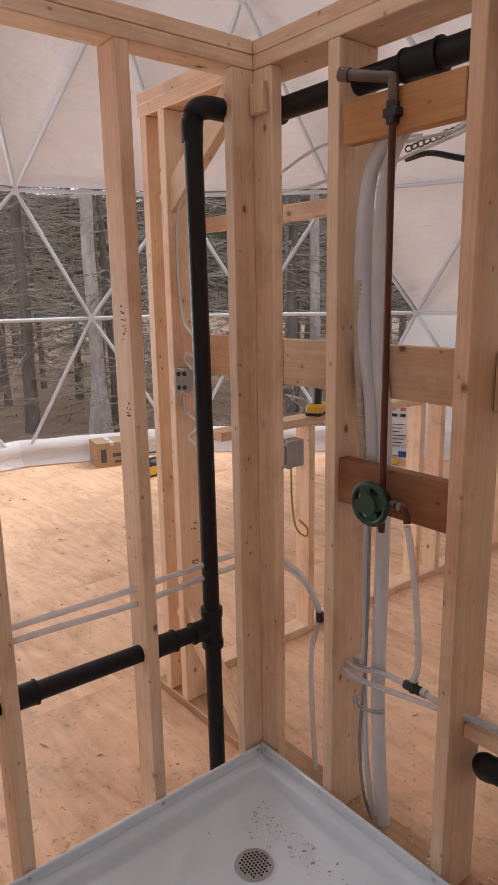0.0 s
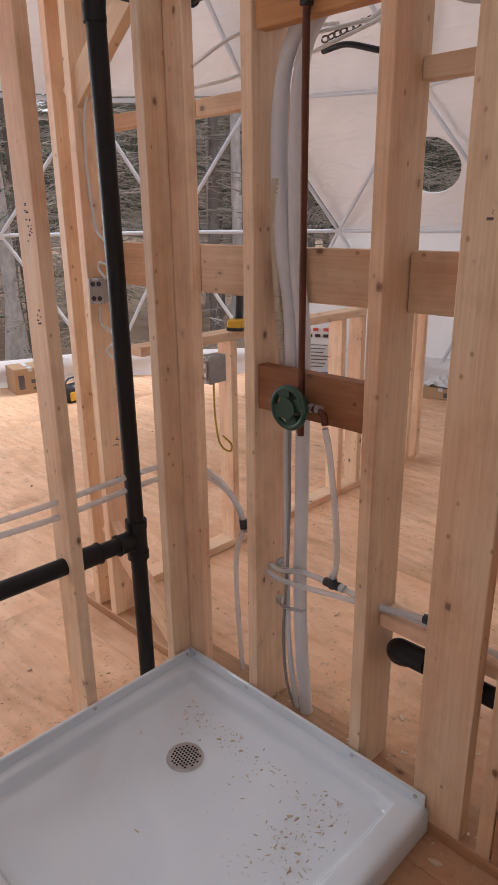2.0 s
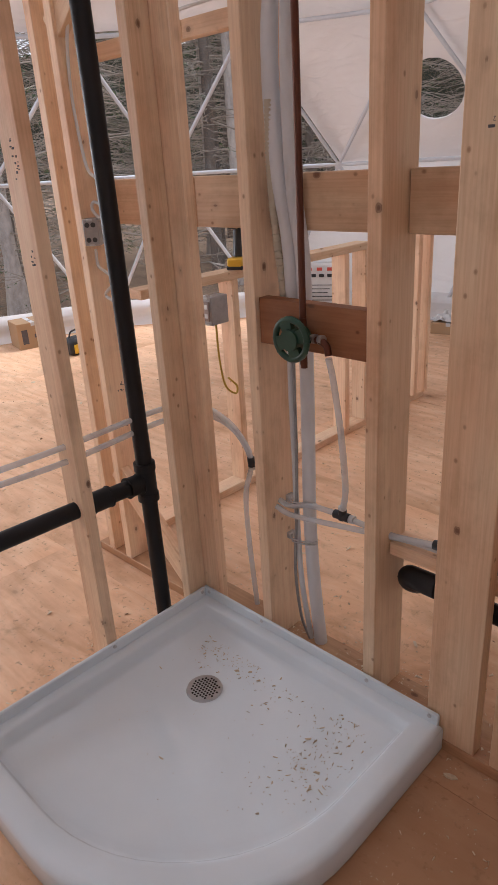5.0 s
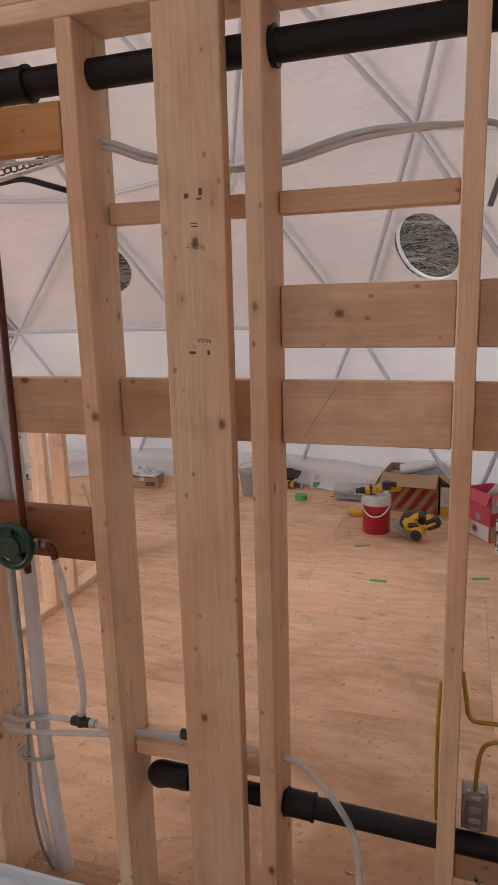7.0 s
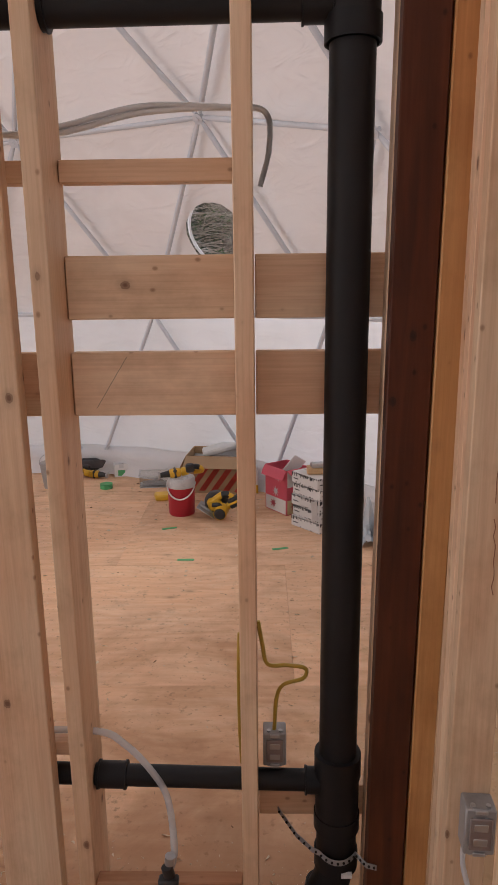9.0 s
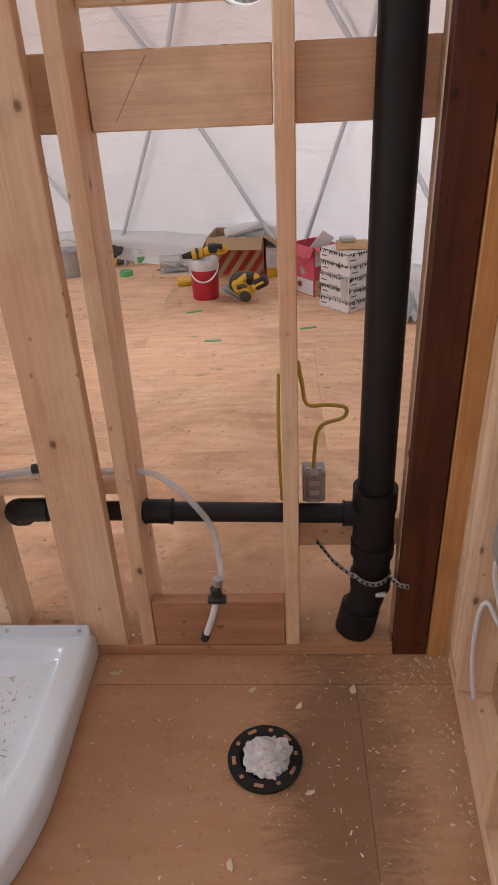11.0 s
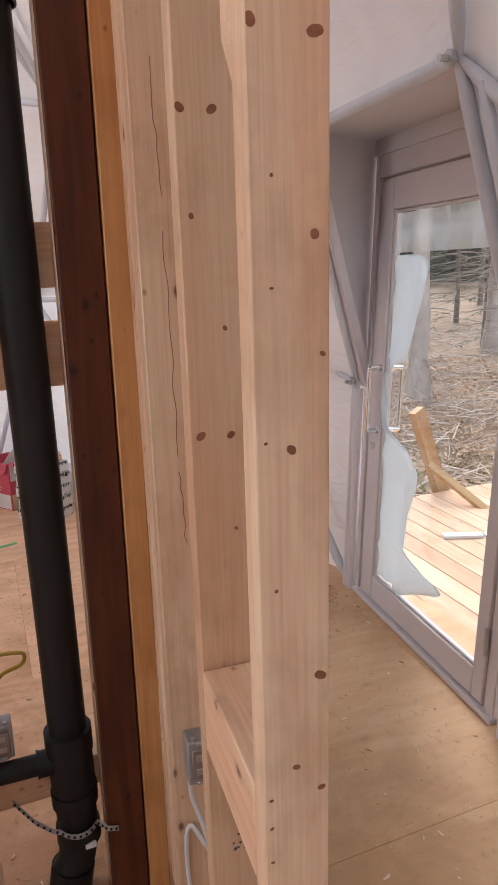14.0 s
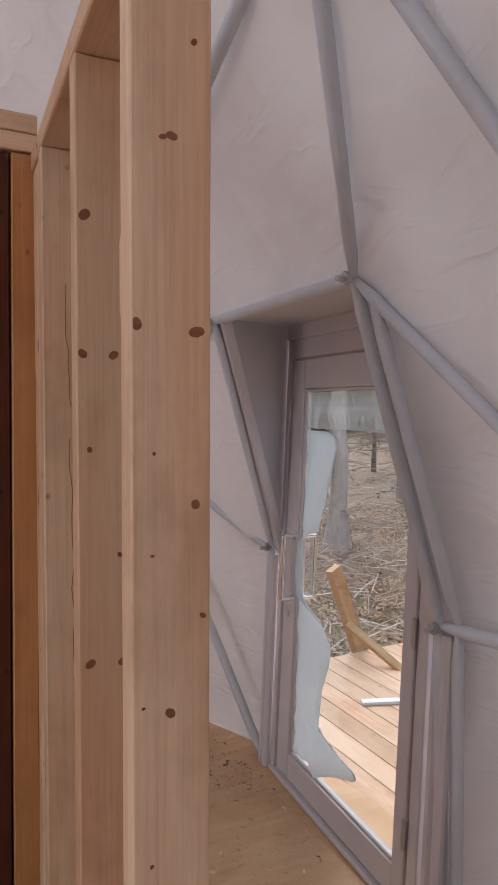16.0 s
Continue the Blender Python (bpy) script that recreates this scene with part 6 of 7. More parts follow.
def carton(at, size, rz, label, mat_, bars=(), flaps=False, group="", fl=0.16):
    root = empty("carton", at, rz)
    tagged(root, label, "box", group)
    x, y, z = size
    t = 0.004
    if flaps:
        part("wall", box((-x / 2, -y / 2, 0), (x / 2, -y / 2 + t, z)), mat_, root)
        part("wall", box((-x / 2, y / 2 - t, 0), (x / 2, y / 2, z)), mat_, root)
        part("wall", box((-x / 2, -y / 2 + t, 0), (-x / 2 + t, y / 2 - t, z)), mat_, root)
        part("wall", box((x / 2 - t, -y / 2 + t, 0), (x / 2, y / 2 - t, z)), mat_, root)
        part("base", box((-x / 2 + t, -y / 2 + t, 0), (x / 2 - t, y / 2 - t, t)), mat_, root)
        for d, ax, org in ((22, "X", (0, -y / 2, z)), (-55, "X", (0, y / 2, z)), (-62, "Y", (-x / 2, 0, z)), (35, "Y", (x / 2, 0, z))):
            w = x if ax == "X" else y
            m = Matrix.Translation(org) @ Matrix.Rotation(radians(d), 4, ax)
            lo, hi = ((-x / 2, -fl, 0), (x / 2, 0, t)) if ax == "X" and org[1] < 0 else ((-x / 2, 0, 0), (x / 2, fl, t)) if ax == "X" else ((-fl, -y / 2, 0), (0, y / 2, t)) if org[0] < 0 else ((0, -y / 2, 0), (fl, y / 2, t))
            part("flap", box(lo, hi, 0, m), mat_, root)
    else:
        part("body", box((-x / 2, -y / 2, 0), (x / 2, y / 2, z), 0.003), mat_, root)
        part("tape_strip", box((-0.02, -y / 2 - 0.0008, z - 0.03), (0.02, y / 2 + 0.0008, z + 0.0008)), CLOUDY, root)
    for a, b, c, d, mt in bars:
        part("print_bar", box((-x / 2 + a * x, -y / 2 - 0.0012, b * z), (-x / 2 + c * x, -y / 2 + 0.0005, d * z)), mt, root)
    return root


cooler((0.92, 3.28, 0))
recip_saw((0.93, 3.26, 0.283), 8, -5, 12, "yellow cordless reciprocating saw lying on the cooler's lid")
circular_saw((1.2, 3.2, 0), -8)
thing("plastic_case", box((-0.09, -0.06, 0), (0.08, 0.06, 0.045), 0.012, pose(0.76, 3.62, 0, 0, 0, 14)), YELLOW, "flat yellow plastic case on the plywood", "tool case")
big = carton((1.13, 3.92, 0), (0.42, 0.34, 0.3), -6, "open brown carton with red stripes and raised flaps", CARD, (), True)
for k in range(5):
    bm = bmesh.new()
    a = -0.21 + 0.095 * k
    q = [(a, 0.02), (a + 0.05, 0.02), (a + 0.19, 0.22), (a + 0.14, 0.22)]
    pts = [(min(u, 0.205), -0.172, z if u <= 0.205 else z - (u - 0.205) / 0.14 * 0.2) for u, z in q]
    bm.faces.new([bm.verts.new(p) for p in pts])
    bmesh.ops.solidify(bm, geom=bm.faces[:], thickness=0.001)
    part("print_stripe", bm, REDPRINT, big)
pack = empty("foil_package")
pack.matrix_basis = pose(1.27, 4.0, 0.335, 6, -14, 8)
tagged(pack, "long white package with a black mark lying on the open carton", "package")
part("body", box((-0.26, -0.07, -0.02), (0.2, 0.07, 0.03), 0.014), WHITE, pack)
for a, b in ((0.09, 0.1), (0.12, 0.15)):
    part("print_bar", box((a, -0.0712, -0.01), (b, -0.069, 0.022)), DARKPLASTIC, pack)
carton((1.4, 3.78, 0), (0.13, 0.12, 0.22), 5, "small white carton with a yellow foot", WHITE, ((0.0, 0.02, 1.0, 0.33, YELLOW), (0.2, 0.45, 0.8, 0.8, CLOUDY), (0.6, 0.08, 0.8, 0.24, DARKPLASTIC)))


def star_carton(at, rz):
    """A box with bold panels of pink and white and eight-pointed stars on two sides."""
    root = carton(at, (0.2, 0.25, 0.33), rz, "pink and white star-printed carton, torn open at the top", PINK, (), True, "", 0.075)
    for face, w in ((0, 0.2), (1, 0.25)):
        for a, b, c, d, mt in ((0.04, 0.62, 0.96, 0.97, WHITE if face == 0 else PINK), (0.04, 0.02, 0.96, 0.33, YELLOWCARD if face == 0 else WHITE)):
            lo, hi = (-w / 2 + a * w, -0.1262, b * 0.33), (-w / 2 + c * w, -0.1245, d * 0.33)
            m = pose(0, 0, 0) if face == 0 else Matrix.Translation((0.025, 0, 0)) @ pose(0, 0, 0, 0, 0, -90)
            part("print_panel", box(lo, hi, 0, m), mt, root)
        for cx, cz, mt in ((0.0, 0.155, WHITE), (-0.03, 0.06, PINK), (0.03, 0.27, PINK if face == 0 else WHITE)):
            bm = bmesh.new()
            pts = [(cx + (0.042 if k % 2 == 0 else 0.016) * math.cos(math.pi * k / 8), -0.1266, cz + (0.042 if k % 2 == 0 else 0.016) * math.sin(math.pi * k / 8)) for k in range(16)]
            bm.faces.new([bm.verts.new(p) for p in pts])
            bmesh.ops.solidify(bm, geom=bm.faces[:], thickness=0.0008)
            m = pose(0, 0, 0) if face == 0 else Matrix.Translation((0.025, 0, 0)) @ pose(0, 0, 0, 0, 0, -90)
            part("print_star", bm, mt, root, matrix=m)
    return root


YELLOWCARD = paint("cream_card", (0.66, 0.55, 0.32), 0.6)
star_carton((1.68, 3.36, 0), 36)
thing("paper_sleeve", box((-0.05, -0.004, 0), (0.05, 0.004, 0.17), 0.001, pose(1.67, 3.3, 0.27, 18, 34, 20)), WHITE, "white folded card poking out of the star carton", "card")
for k in range(5):
    s = carton((1.87 + 0.008 * (k % 2), 3.0, 0.076 * k), (0.22, 0.27, 0.073), 38 + (3, -1, 2, 0, -3)[k], "flat white carton with a black patterned edge, stacked", WHITE, group="stacked white cartons")
    gg = random.Random(k)
    for face, w, off in ((0, 0.22, 0.135), (1, 0.27, 0.11)):
        m = pose(0, 0, 0) if face == 0 else pose(0, 0, 0, 0, 0, -90)
        bm = bmesh.new()
        u = -w / 2 + 0.003
        while u < w / 2 - 0.012:
            b = gg.uniform(0.003, 0.011)
            h = gg.uniform(0.006, 0.026)
            box_into(bm, (u, -off - 0.0012, 0.071 - h), (u + b, -off + 0.0004, 0.0715), 0, m)
            if gg.random() < 0.5:
                box_into(bm, (u, -off - 0.0012, 0.003), (u + b * 0.8, -off + 0.0004, 0.003 + h * 0.35), 0, m)
            u += b + gg.uniform(0.001, 0.008)
        part("print_band", bm, DARKPLASTIC, s, "irregular black printed band")
        part("print_bar", box((-w / 2 + 0.02, -off - 0.001, 0.026), (-w / 2 + 0.07, -off + 0.0004, 0.033), 0, m), INK, s)
thing("card_strip", box((-0.03, -0.0015, 0), (0.03, 0.0015, 0.13), 0.0005, pose(1.845, 2.822, 0.1, -4, 0, 38)), WHITE, "white card strip leaning on the stacked cartons", "card")
board("timber_offcut", (1.8, 2.93, 0.382), (2.0, 3.03, 0.42), OAK, 0, None, "short timber offcut lying on the white cartons", "timber", "timber offcuts")
thing("metal_box", box((-0.045, -0.03, 0), (0.045, 0.03, 0.03), 0.004, pose(1.87, 2.98, 0.42, 0, 0, 10)), STEEL, "small grey metal box on the timber offcut", "junction box")
carton((0.27, 4.3, 0), (0.12, 0.12, 0.11), 15, "small white carton with a green mark", WHITE, ((0.25, 0.1, 0.75, 0.55, TAPEGREEN),))
carton((-4.25, 1.66, 0), (0.3, 0.28, 0.235), 78, "brown carton with dark shipping marks", CARD, ((0.12, 0.2, 0.3, 0.75, INK), (0.5, 0.4, 0.9, 0.55, INK), (0.55, 0.15, 0.8, 0.25, INK)))
carton((-1.25, 4.02, 0), (0.3, 0.22, 0.1), 12, "low reddish brown carton under white plastic", CARD, ((0.6, 0.2, 0.9, 0.6, INK),))
part_root = empty("plastic_sheet", (-1.25, 4.0, 0.1))
tagged(part_root, "crumpled clear plastic sheet on a low carton", "plastic sheet")


def crumple(w, d, h, seed, n=16):
    bm = bmesh.new()
    gr = [[bm.verts.new((w * (i / n - 0.5), d * (j / n - 0.5), h * (0.4 + noise.noise(Vector((i * 0.45 + seed, j * 0.45, seed)))) * math.sin(math.pi * (0.1 + 0.8 * i / n)) * math.sin(math.pi * (0.1 + 0.8 * j / n)) + 0.004)) for j in range(n + 1)] for i in range(n + 1)]
    for i in range(n):
        for j in range(n):
            bm.faces.new((gr[i][j], gr[i + 1][j], gr[i + 1][j + 1], gr[i][j + 1]))
    for v in bm.verts:
        v.co.z = max(v.co.z, 0.002)
    return bm


part("sheet", crumple(0.32, 0.2, 0.11, 3), CLOUDY, part_root, smooth=False)
bagb = empty("plastic_bag", (2.2, 2.72, 0))
tagged(bagb, "bluish clear plastic bag beside the cartons", "plastic bag")
part("sheet", crumple(0.2, 0.24, 0.3, 5), mottled("bluish_plastic", (0.40, 0.46, 0.52), (0.55, 0.6, 0.64), 12, 0.25), bagb)
thing("tape_roll", lathe([(0.03, 0.0), (0.05, 0.0), (0.05, 0.04), (0.03, 0.04)], 24), TAPEGREEN, "roll of green masking tape on the plywood", "tape roll", "", False, pose(0.227, 3.91, 0))
thing("tape_roll", lathe([(0.03, 0.0), (0.052, 0.0), (0.052, 0.05), (0.03, 0.05)], 24), BLUE, "roll of blue tape on the plywood", "tape roll", "", False, pose(-2.5, 3.95, 0))
for x, y, rz in ((0.87, 2.96, 20), (1.04, 2.42, 0), (1.61, 2.59, 15)):
    thing("tape_mark", box((-0.05, -0.014, 0.0005), (0.05, 0.014, 0.002), 0, pose(x, y, 0, 0, 0, rz)), TAPEGREEN, "strip of green tape stuck to the plywood", "tape mark", "tape marks")
recip_saw((0.02, 4.22, 0.004), 0, 0, 165, "yellow cordless reciprocating saw lying by the tent wall")
drill((-0.63, 0.9, 1.049), 115, "yellow and black cordless drill standing on the low wall")
tube_root = empty("sealant_tube", (-2.25, 4.32, 0.026))
tagged(tube_root, "red sealant tube lying on the plywood", "sealant tube")
part("body", cyl((-0.11, 0, 0), (0.1, 0.02, 0), 0.025, seg=16), RED, tube_root)
part("nozzle", cyl((-0.11, 0, 0), (-0.18, -0.006, 0), 0.01, 0.004, 10), YELLOW, tube_root)
thing("hand_tool", box((-0.09, -0.02, 0), (0.09, 0.02, 0.05), 0.012, pose(-2.4, 3.62, 0, 0, 0, 15)), YELLOW, "yellow hand tool on the plywood", "tool")
def bucket(at):
    """A small tapered pail with a rolled rim and a raised bail."""
    root = empty("bucket", at)
    tagged(root, "small grey metal bucket with a wire bail on the plywood", "bucket")
    part("body", lathe([(0.0, 0.004), (0.072, 0.0), (0.074, 0.004), (0.098, 0.205), (0.095, 0.205), (0.07, 0.008), (0.0, 0.008)], 28), TIN, root, smooth=False)
    part("rim", lathe([(0.096, 0.2), (0.103, 0.203), (0.103, 0.21), (0.096, 0.212)], 28), TIN, root)
    pts = [(0.1 * math.cos(a), -0.03 * math.sin(a), 0.2 + 0.09 * math.sin(a)) for a in [math.pi * k / 10 for k in range(11)]]
    part("bail", tube(pts, 0.0035, 6, 2), STEEL, root, "thin wire bail", smooth=True)


def tub(at, rz):
    """A low clear food tub with a rolled white rim and odds and ends inside."""
    root = empty("plastic_tub", at, rz)
    tagged(root, "low clear plastic tub with small parts inside", "plastic tub")
    part("base", box((-0.13, -0.09, 0), (0.13, 0.09, 0.004), 0.001), CLOUDY, root)
    for lo, hi in (((-0.13, -0.09, 0.004), (0.13, -0.086, 0.1)), ((-0.13, 0.086, 0.004), (0.13, 0.09, 0.1)), ((-0.13, -0.086, 0.004), (-0.126, 0.086, 0.1)), ((0.126, -0.086, 0.004), (0.13, 0.086, 0.1))):
        side = part("side", box(lo, hi), VINYL, root)
        side.visible_shadow = False
    for lo, hi in (((-0.138, -0.098, 0.1), (0.138, -0.084, 0.108)), ((-0.138, 0.084, 0.1), (0.138, 0.098, 0.108)), ((-0.138, -0.084, 0.1), (-0.124, 0.084, 0.108)), ((0.124, -0.084, 0.1), (0.138, 0.084, 0.108))):
        part("rim", box(lo, hi, 0.002), CLOUDY, root)
    part("contents", crumple(0.22, 0.14, 0.07, 12, 10), TIN, root, matrix=Matrix.Translation((0, 0, 0.006)))


bucket((-0.22, 3.95, 0))
tub((0.62, 4.0, 0), 8)
pouch = empty("tool_pouch", (0.04, 4.42, 0), 6)
tagged(pouch, "black soft tool pouch by the tent wall", "tool pouch")
part("body", box((-0.16, -0.06, 0), (0.16, 0.06, 0.13), 0.03), DARKPLASTIC, pouch)
part("flap", box((-0.15, -0.068, 0.05), (0.15, -0.059, 0.125), 0.004), INK, pouch)
tb = empty("tool_bag", (-3.6, 1.75, 0), 10)
tagged(tb, "black and yellow soft tool bag", "tool bag")
part("body", box((-0.07, -0.12, 0), (0.07, 0.12, 0.15), 0.03), DARKPLASTIC, tb)
part("pocket", box((0.068, -0.1, 0.02), (0.082, 0.1, 0.1), 0.006), YELLOW, tb)
part("strap", tube([(0, -0.09, 0.14), (0, -0.05, 0.2), (0, 0.05, 0.2), (0, 0.09, 0.14)], 0.008, 6), DARKPLASTIC, tb, smooth=True)

sack = empty("mortar_sack", (-2.62, 3.98, 0), 28)
tagged(sack, "upright white woven sack of tile adhesive with printed marks", "sack")
bm = box((-0.2, -0.07, 0), (0.2, 0.07, 0.52), 0.02)
bmesh.ops.subdivide_edges(bm, edges=bm.edges[:], cuts=6, use_grid_fill=True)
for v in bm.verts:
    s = math.sin(math.pi * min(max(v.co.z / 0.52, 0), 1))
    v.co.y *= 0.75 + 0.55 * s + 0.15 * noise.noise(v.co * 9)
    v.co.x *= 0.97 + 0.05 * s + 0.05 * noise.noise(v.co * 7 + Vector((3, 0, 0)))
part("bag", bm, WHITE, sack, smooth=True)
for z, ws, mt, h in ((0.47, (-0.12, -0.02, 0.08), REDPRINT, 0.03), (0.41, (-0.08, 0.0, 0.08), DARKPLASTIC, 0.03)):
    for w in ws:
        part("print_mark", box((w - 0.025, -0.105, z - h / 2), (w + 0.025, -0.0985, z + h / 2)), mt, sack)
for k in range(7):
    part("print_bar", box((-0.14, -0.118 + 0.004 * abs(k - 3), 0.1 + 0.036 * k), (0.06 + 0.02 * (k % 4), -0.108, 0.108 + 0.036 * k)), INK, sack)

# grade stamps on the flat stud
def stamp(body, x, z, size, turn):
    cu = bpy.data.curves.new("stamp", "FONT")
    cu.body, cu.size, cu.align_x = body, size, "CENTER"
    ob = new("stamp", cu)
    cu.materials.append(INK)
    ob.matrix_basis = Matrix.Translation((x, -0.0006, z)) @ Matrix.Rotation(radians(90), 4, "X") @ Matrix.Rotation(radians(turn), 4, "Z")
    return under(ob, flat_stud)


stamp("SELECT", 0.952, 1.736, 0.0125, 172)
stamp("NLGA", 0.962, 1.551, 0.0115, 176)
stamp("2", 0.94, 1.539, 0.012, 176)
for x, z, w, h in ((0.935, 1.842, 0.014, 0.014), (0.965, 1.848, 0.012, 0.022), (0.962, 1.835, 0.02, 0.005), (0.95, 1.79, 0.024, 0.003), (0.95, 1.784, 0.024, 0.003), (0.935, 1.537, 0.022, 0.009), (0.97, 1.537, 0.008, 0.014)):
    under(finish(box((x - w * 0.3, -0.0012, z - 0.014 - h * 0.3), (x + w * 0.3, 0.0004, z - 0.014 + h * 0.3)), "stamp_bar", INK), flat_stud)

# a pencil line across one blocking board
mark = [o for o in scene.objects if o.name.startswith("blocking") and o.parent is None and abs(o.matrix_basis.translation.x - 1.272) < 0.02 and abs(o.matrix_basis.translation.z - 1.386) < 0.03]
for ob in mark[:1]:
    under(finish(tube([(1.145, 0.1012, 1.335), (1.215, 0.1012, 1.445)], 0.00045, 4, 1), "pencil_line", INK), ob)

# ink marks on other studs
def ink_marks(ob, at, axis, seed):
    """A few short bars of illegible print on one face of a stud; axis is the face's normal axis."""
    gg = random.Random(seed)
    for k in range(7):
        u, v = gg.uniform(-0.012, 0.012), gg.uniform(-0.02, 0.02)
        w, h = gg.uniform(0.003, 0.009), gg.uniform(0.002, 0.006)
        c = Vector(at) + (Vector((0, u, v)) if axis == 0 else Vector((u, 0, v)))
        s = Vector((0.0012, w, h)) if axis == 0 else Vector((w, 0.0012, h))
        under(finish(box(c - s / 2, c + s / 2), "stamp_bar", INK), ob)


bpy.context.view_layer.update()
for ob in [o for o in scene.objects if o.name.startswith("stud") and o.parent is None]:
    p = ob.matrix_basis.translation
    if abs(p.x + 0.0445) < 0.01 and abs(p.y + 0.401) < 0.01:
        for z, s in ((1.55, 1), (1.5, 2), (1.3, 3)):
            ink_marks(ob, (-0.03, -0.4203, z), 1, s)
    if abs(p.x + 0.473) < 0.01:
        for z, s in ((1.93, 4), (0.75, 5), (0.6, 6)):
            ink_marks(ob, (-0.4537, 0.06, z), 0, s)
    if abs(p.x - 1.89) < 0.03 and abs(p.y + 0.484) < 0.03:
        for z, s in ((0.62, 7), (0.35, 8), (0.2, 9)):
            ink_marks(ob, (1.9, p.y - 0.0215, z), 1, s)

# ---- sawdust, shavings and chips ----
CHIP = mottled("wood_shaving", (0.58, 0.44, 0.29), (0.80, 0.68, 0.52), 60, 0.8, 0, 0)
g = random.Random(77)


def scatter(name, spots, label, size, material=None):
    bm = bmesh.new()
    for x, y, z in spots:
        s = size * (0.3 + 1.3 * g.random() ** 4)
        a = g.uniform(0, 6.28)
        d = Vector((math.cos(a), math.sin(a), 0)) * s
        n = Vector((-math.sin(a), math.cos(a), 0)) * s * g.uniform(0.06, 0.5)
        up = Vector((0, 0, s * g.uniform(0.1, 0.5)))
        c = Vector((x, y, z + 0.0008))
        q = [c - d * g.uniform(0.5, 1) - n * g.uniform(0.1, 1), c + d * g.uniform(0.4, 1.1) - n * g.uniform(0.1, 0.9), c + d * g.uniform(0.2, 0.9) + n * g.uniform(0.3, 1.1) + up, c - d * g.uniform(0.1, 0.9) + n * g.uniform(0.2, 0.9) + up * 0.6]
        v = [bm.verts.new(p) for p in q]
        bm.faces.new(v)
        w = [bm.verts.new(p + Vector((0, 0, 0.0012))) for p in q]
        bm.faces.new(w[::-1])
        for i in range(4):
            bm.faces.new((v[i], v[(i + 1) % 4], w[(i + 1) % 4], w[i]))
    return tagged(finish(bm, name, material or CHIP), label, "wood chips", kind="stuff")


spots = [(g.uniform(0.95, 1.86), g.uniform(-0.9, 0.0), 0) for _ in range(900)]
spots += [(g.gauss(1.78, 0.09), g.gauss(-0.08, 0.08), 0) for _ in range(420)]
spots += [(g.gauss(1.84, 0.03), g.uniform(-0.6, 0), 0) for _ in range(300)]
spots += [(g.gauss(1.397, 0.12), g.gauss(-0.314, 0.1), 0) for _ in range(90)]
spots += [(g.uniform(0.2, 1.72), g.uniform(0.02, 0.13), 0.038) for _ in range(420)]
spots = [(x, y, z) for x, y, z in spots if z > 0 or (y < -0.003 and x < 1.88 and math.hypot(x - 1.397, y + 0.314) > 0.09 and not (x < 0.93 and y > -0.9))]
scatter("sawdust_chips", spots, "pale sawdust and chips on the toilet floor", 0.0056)
spots = []
while len(spots) < 2200:
    a, r = g.uniform(0, 6.28), 3.9 * g.random() ** 0.5
    x, y = DC.x + r * math.cos(a), DC.y + r * math.sin(a)
    if y > 0.16 or x < -0.1 or x > 2.05:
        spots.append((x, y, 0))
scatter("sawdust_chips", spots[:1700], "pale chips strewn over the plywood floor", 0.014)
DAMP = mottled("damp_shaving", (0.42, 0.33, 0.22), (0.60, 0.49, 0.35), 30, 0.8, 0, 0)
DULL = mottled("dull_bark_chip", (0.16, 0.09, 0.05), (0.30, 0.18, 0.10), 30, 0.9, 0, 0)
scatter("bark_chips", spots[1700:], "dull brown bark chips strewn over the plywood floor", 0.012, DULL)
spots = [(g.uniform(-0.55, 1.7), 0.145 + abs(g.gauss(0, 0.09)), 0) for _ in range(500)] + [(-0.1 - abs(g.gauss(0, 0.07)), g.uniform(-1.4, -0.05), 0) for _ in range(260)]
scatter("sawdust_chips", spots, "pale sawdust gathered along the wall plates", 0.008)
spots = [(g.gauss(3.0, 0.1), g.gauss(1.3, 0.12), 0) for _ in range(160)]
spots = [(x, y, z) for x, y, z in spots if x < 3.1]
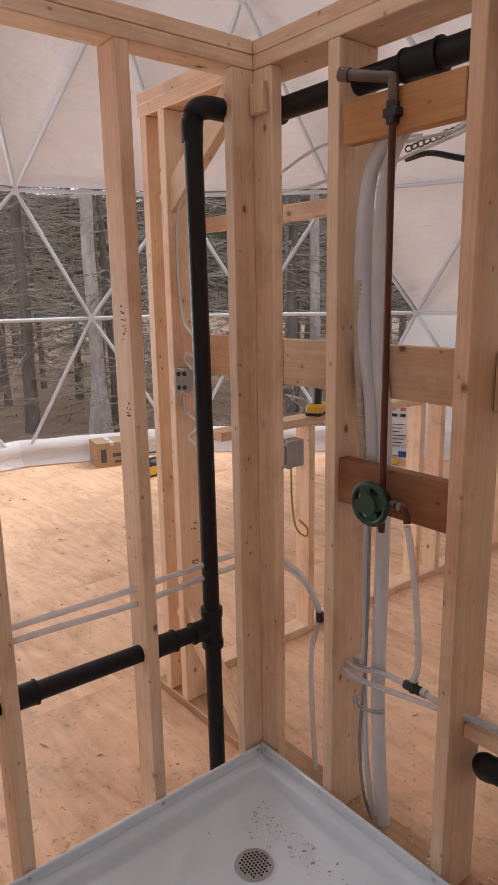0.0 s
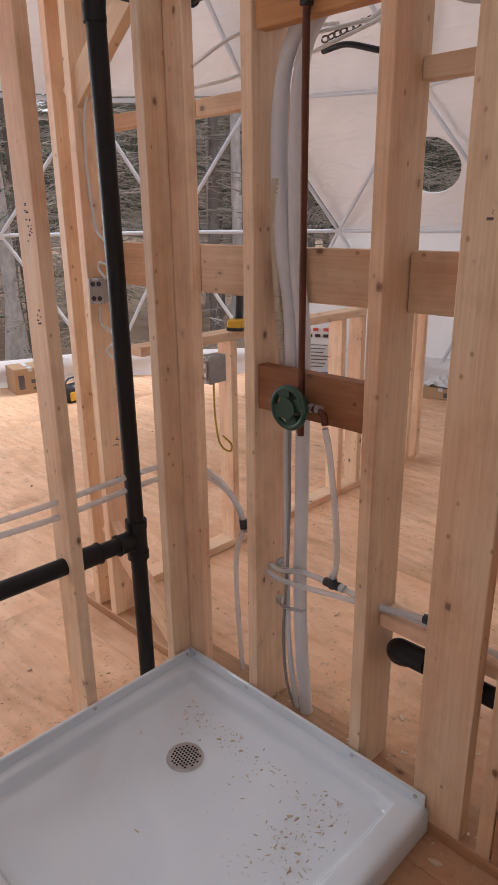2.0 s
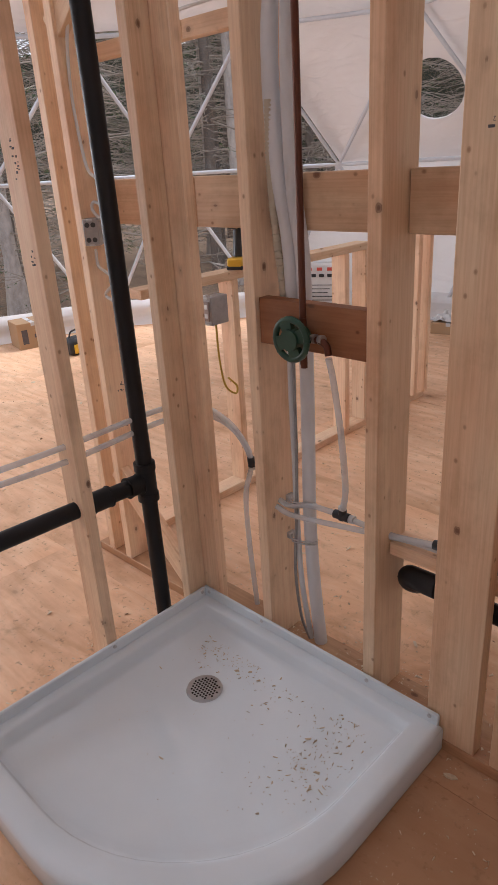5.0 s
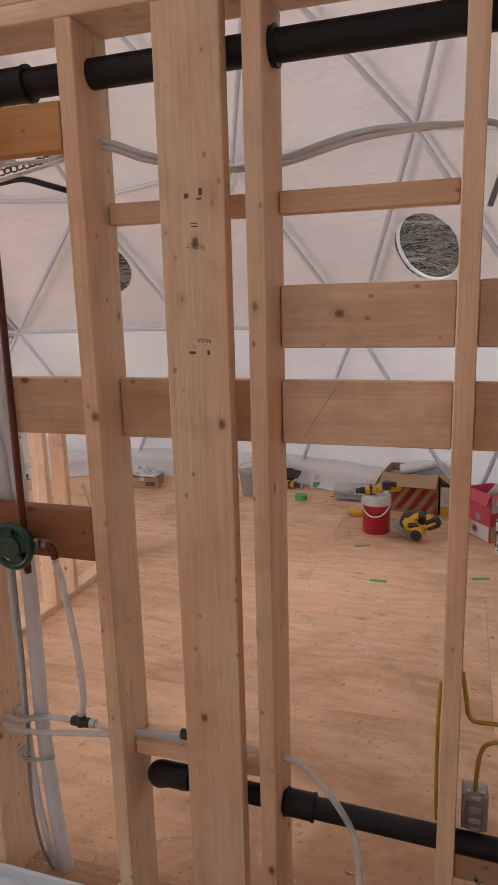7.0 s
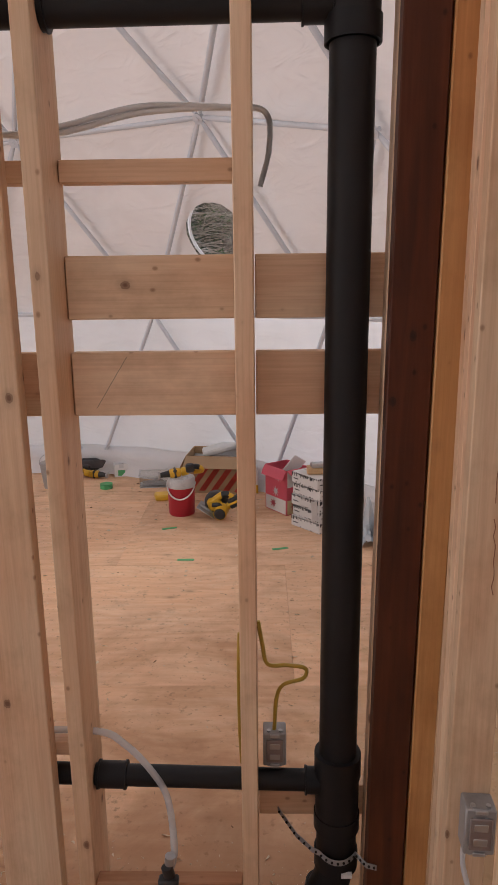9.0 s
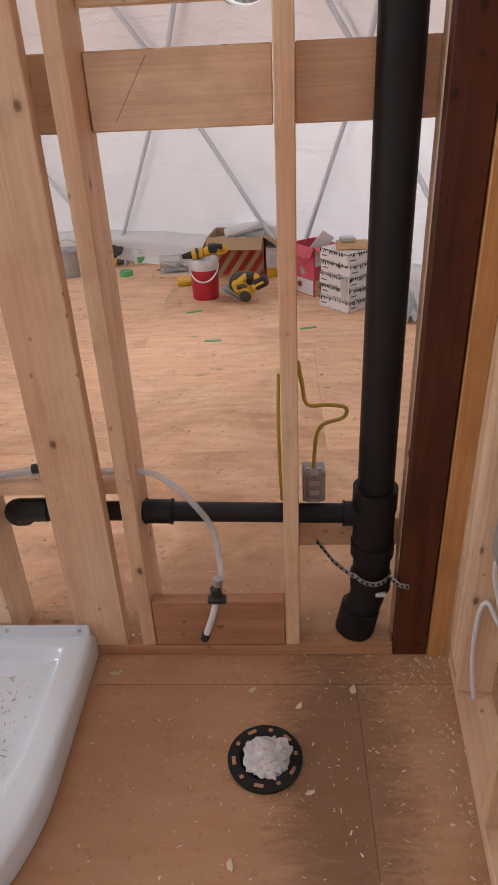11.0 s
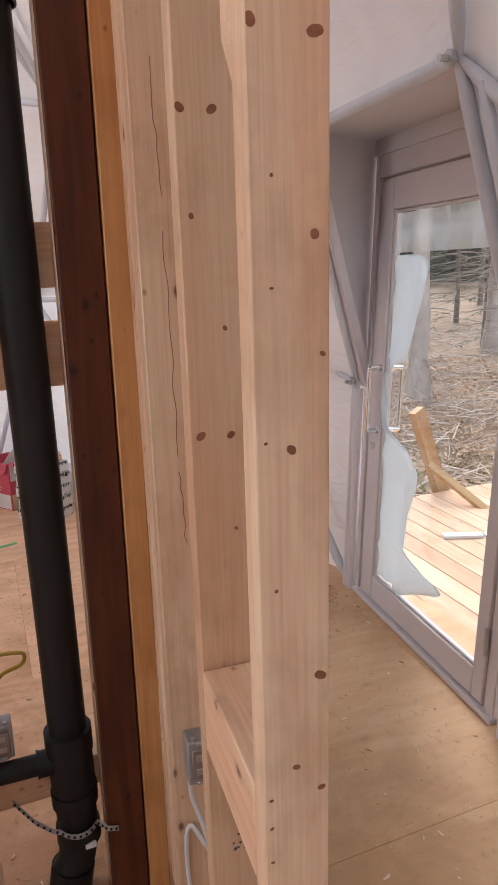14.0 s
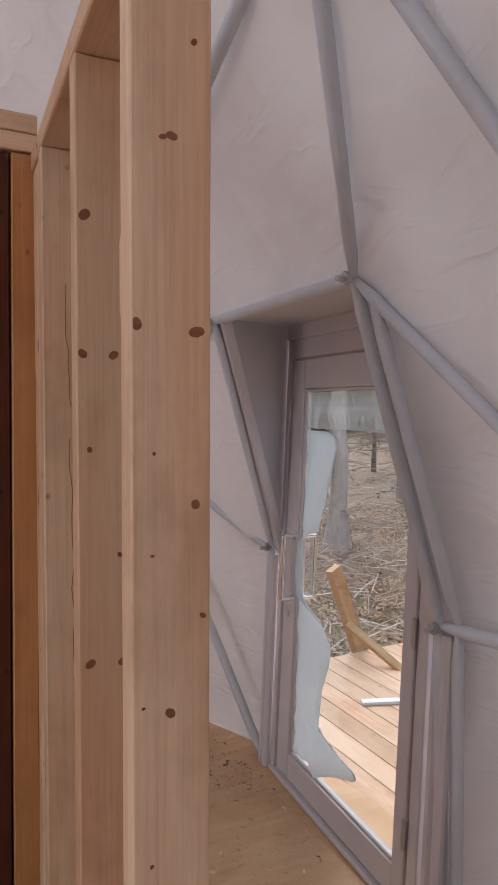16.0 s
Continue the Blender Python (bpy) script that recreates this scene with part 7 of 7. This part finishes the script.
scatter("earth_crumbs", spots, "dark earth crumbs at the foot of the door", 0.012, LITTER)
spots = [(g.uniform(2.1, 3.05), g.uniform(-0.3, 1.4), 0) for _ in range(260)]
scatter("sawdust_chips", spots, "pale chips strewn before the door", 0.012)
spots = [(g.gauss(0.24, 0.07), g.gauss(-0.15, 0.035), 0.0395) for _ in range(110)] + [(g.gauss(0.42, 0.16), g.gauss(-0.16, 0.06), 0.0395) for _ in range(130)] + [(g.gauss(0.72, 0.06), g.gauss(-0.25, 0.11), 0.0405) for _ in range(240)] + [(g.uniform(0.1, 0.8), g.uniform(-0.75, -0.1), 0.0405) for _ in range(50)]
spots = [(x, y, 0.0405 - 0.0095 * max(0, 1 - math.hypot(x - 0.3, y + 0.3) / 0.35)) for x, y, z in spots if 0.11 < x < 0.81 and -0.8 < y < -0.11 and math.hypot(x - 0.3, y + 0.3) > 0.08 and x - y < 1.25]
scatter("sawdust_chips", spots, "small wood chips lying in the shower tray", 0.0066, DAMP)
for x, y, rz, s in ((0.99, -0.06, 20, 0.022), (1.48, -0.17, 50, 0.014), (1.64, -0.66, 75, 0.026), (1.62, -0.12, 70, 0.018), (1.5, -0.4, 15, 0.012), (1.36, -0.12, 40, 0.014), (1.33, -0.56, 100, 0.018), (1.24, -0.7, 30, 0.02)):
    bm = bmesh.new()
    for k in range(9):
        a = 2 * math.pi * k / 9 + g.uniform(-0.25, 0.25)
        r = s * g.uniform(0.5, 1.1)
        for z in (0, s * g.uniform(0.06, 0.3)):
            bm.verts.new((r * math.cos(a), r * 0.55 * math.sin(a) * (1 if z == 0 else 0.8), z))
    bmesh.ops.convex_hull(bm, input=bm.verts[:])
    thing("timber_chip", bm, CHIP, "splintered pale wood chip on the plywood", "wood chip", "loose chips", matrix=pose(x, y, 0.0008, 0, 0, rz))
# strips of folding rule and a stick by the low wall
slanted_board("timber_lath", (-0.62, 2.0, 0.6), (-0.45, 2.04, 0.01), 0.03, 0.008, PINE, (1, 0, 0), "thin lath leaning on the low wall", "lath", "laths")
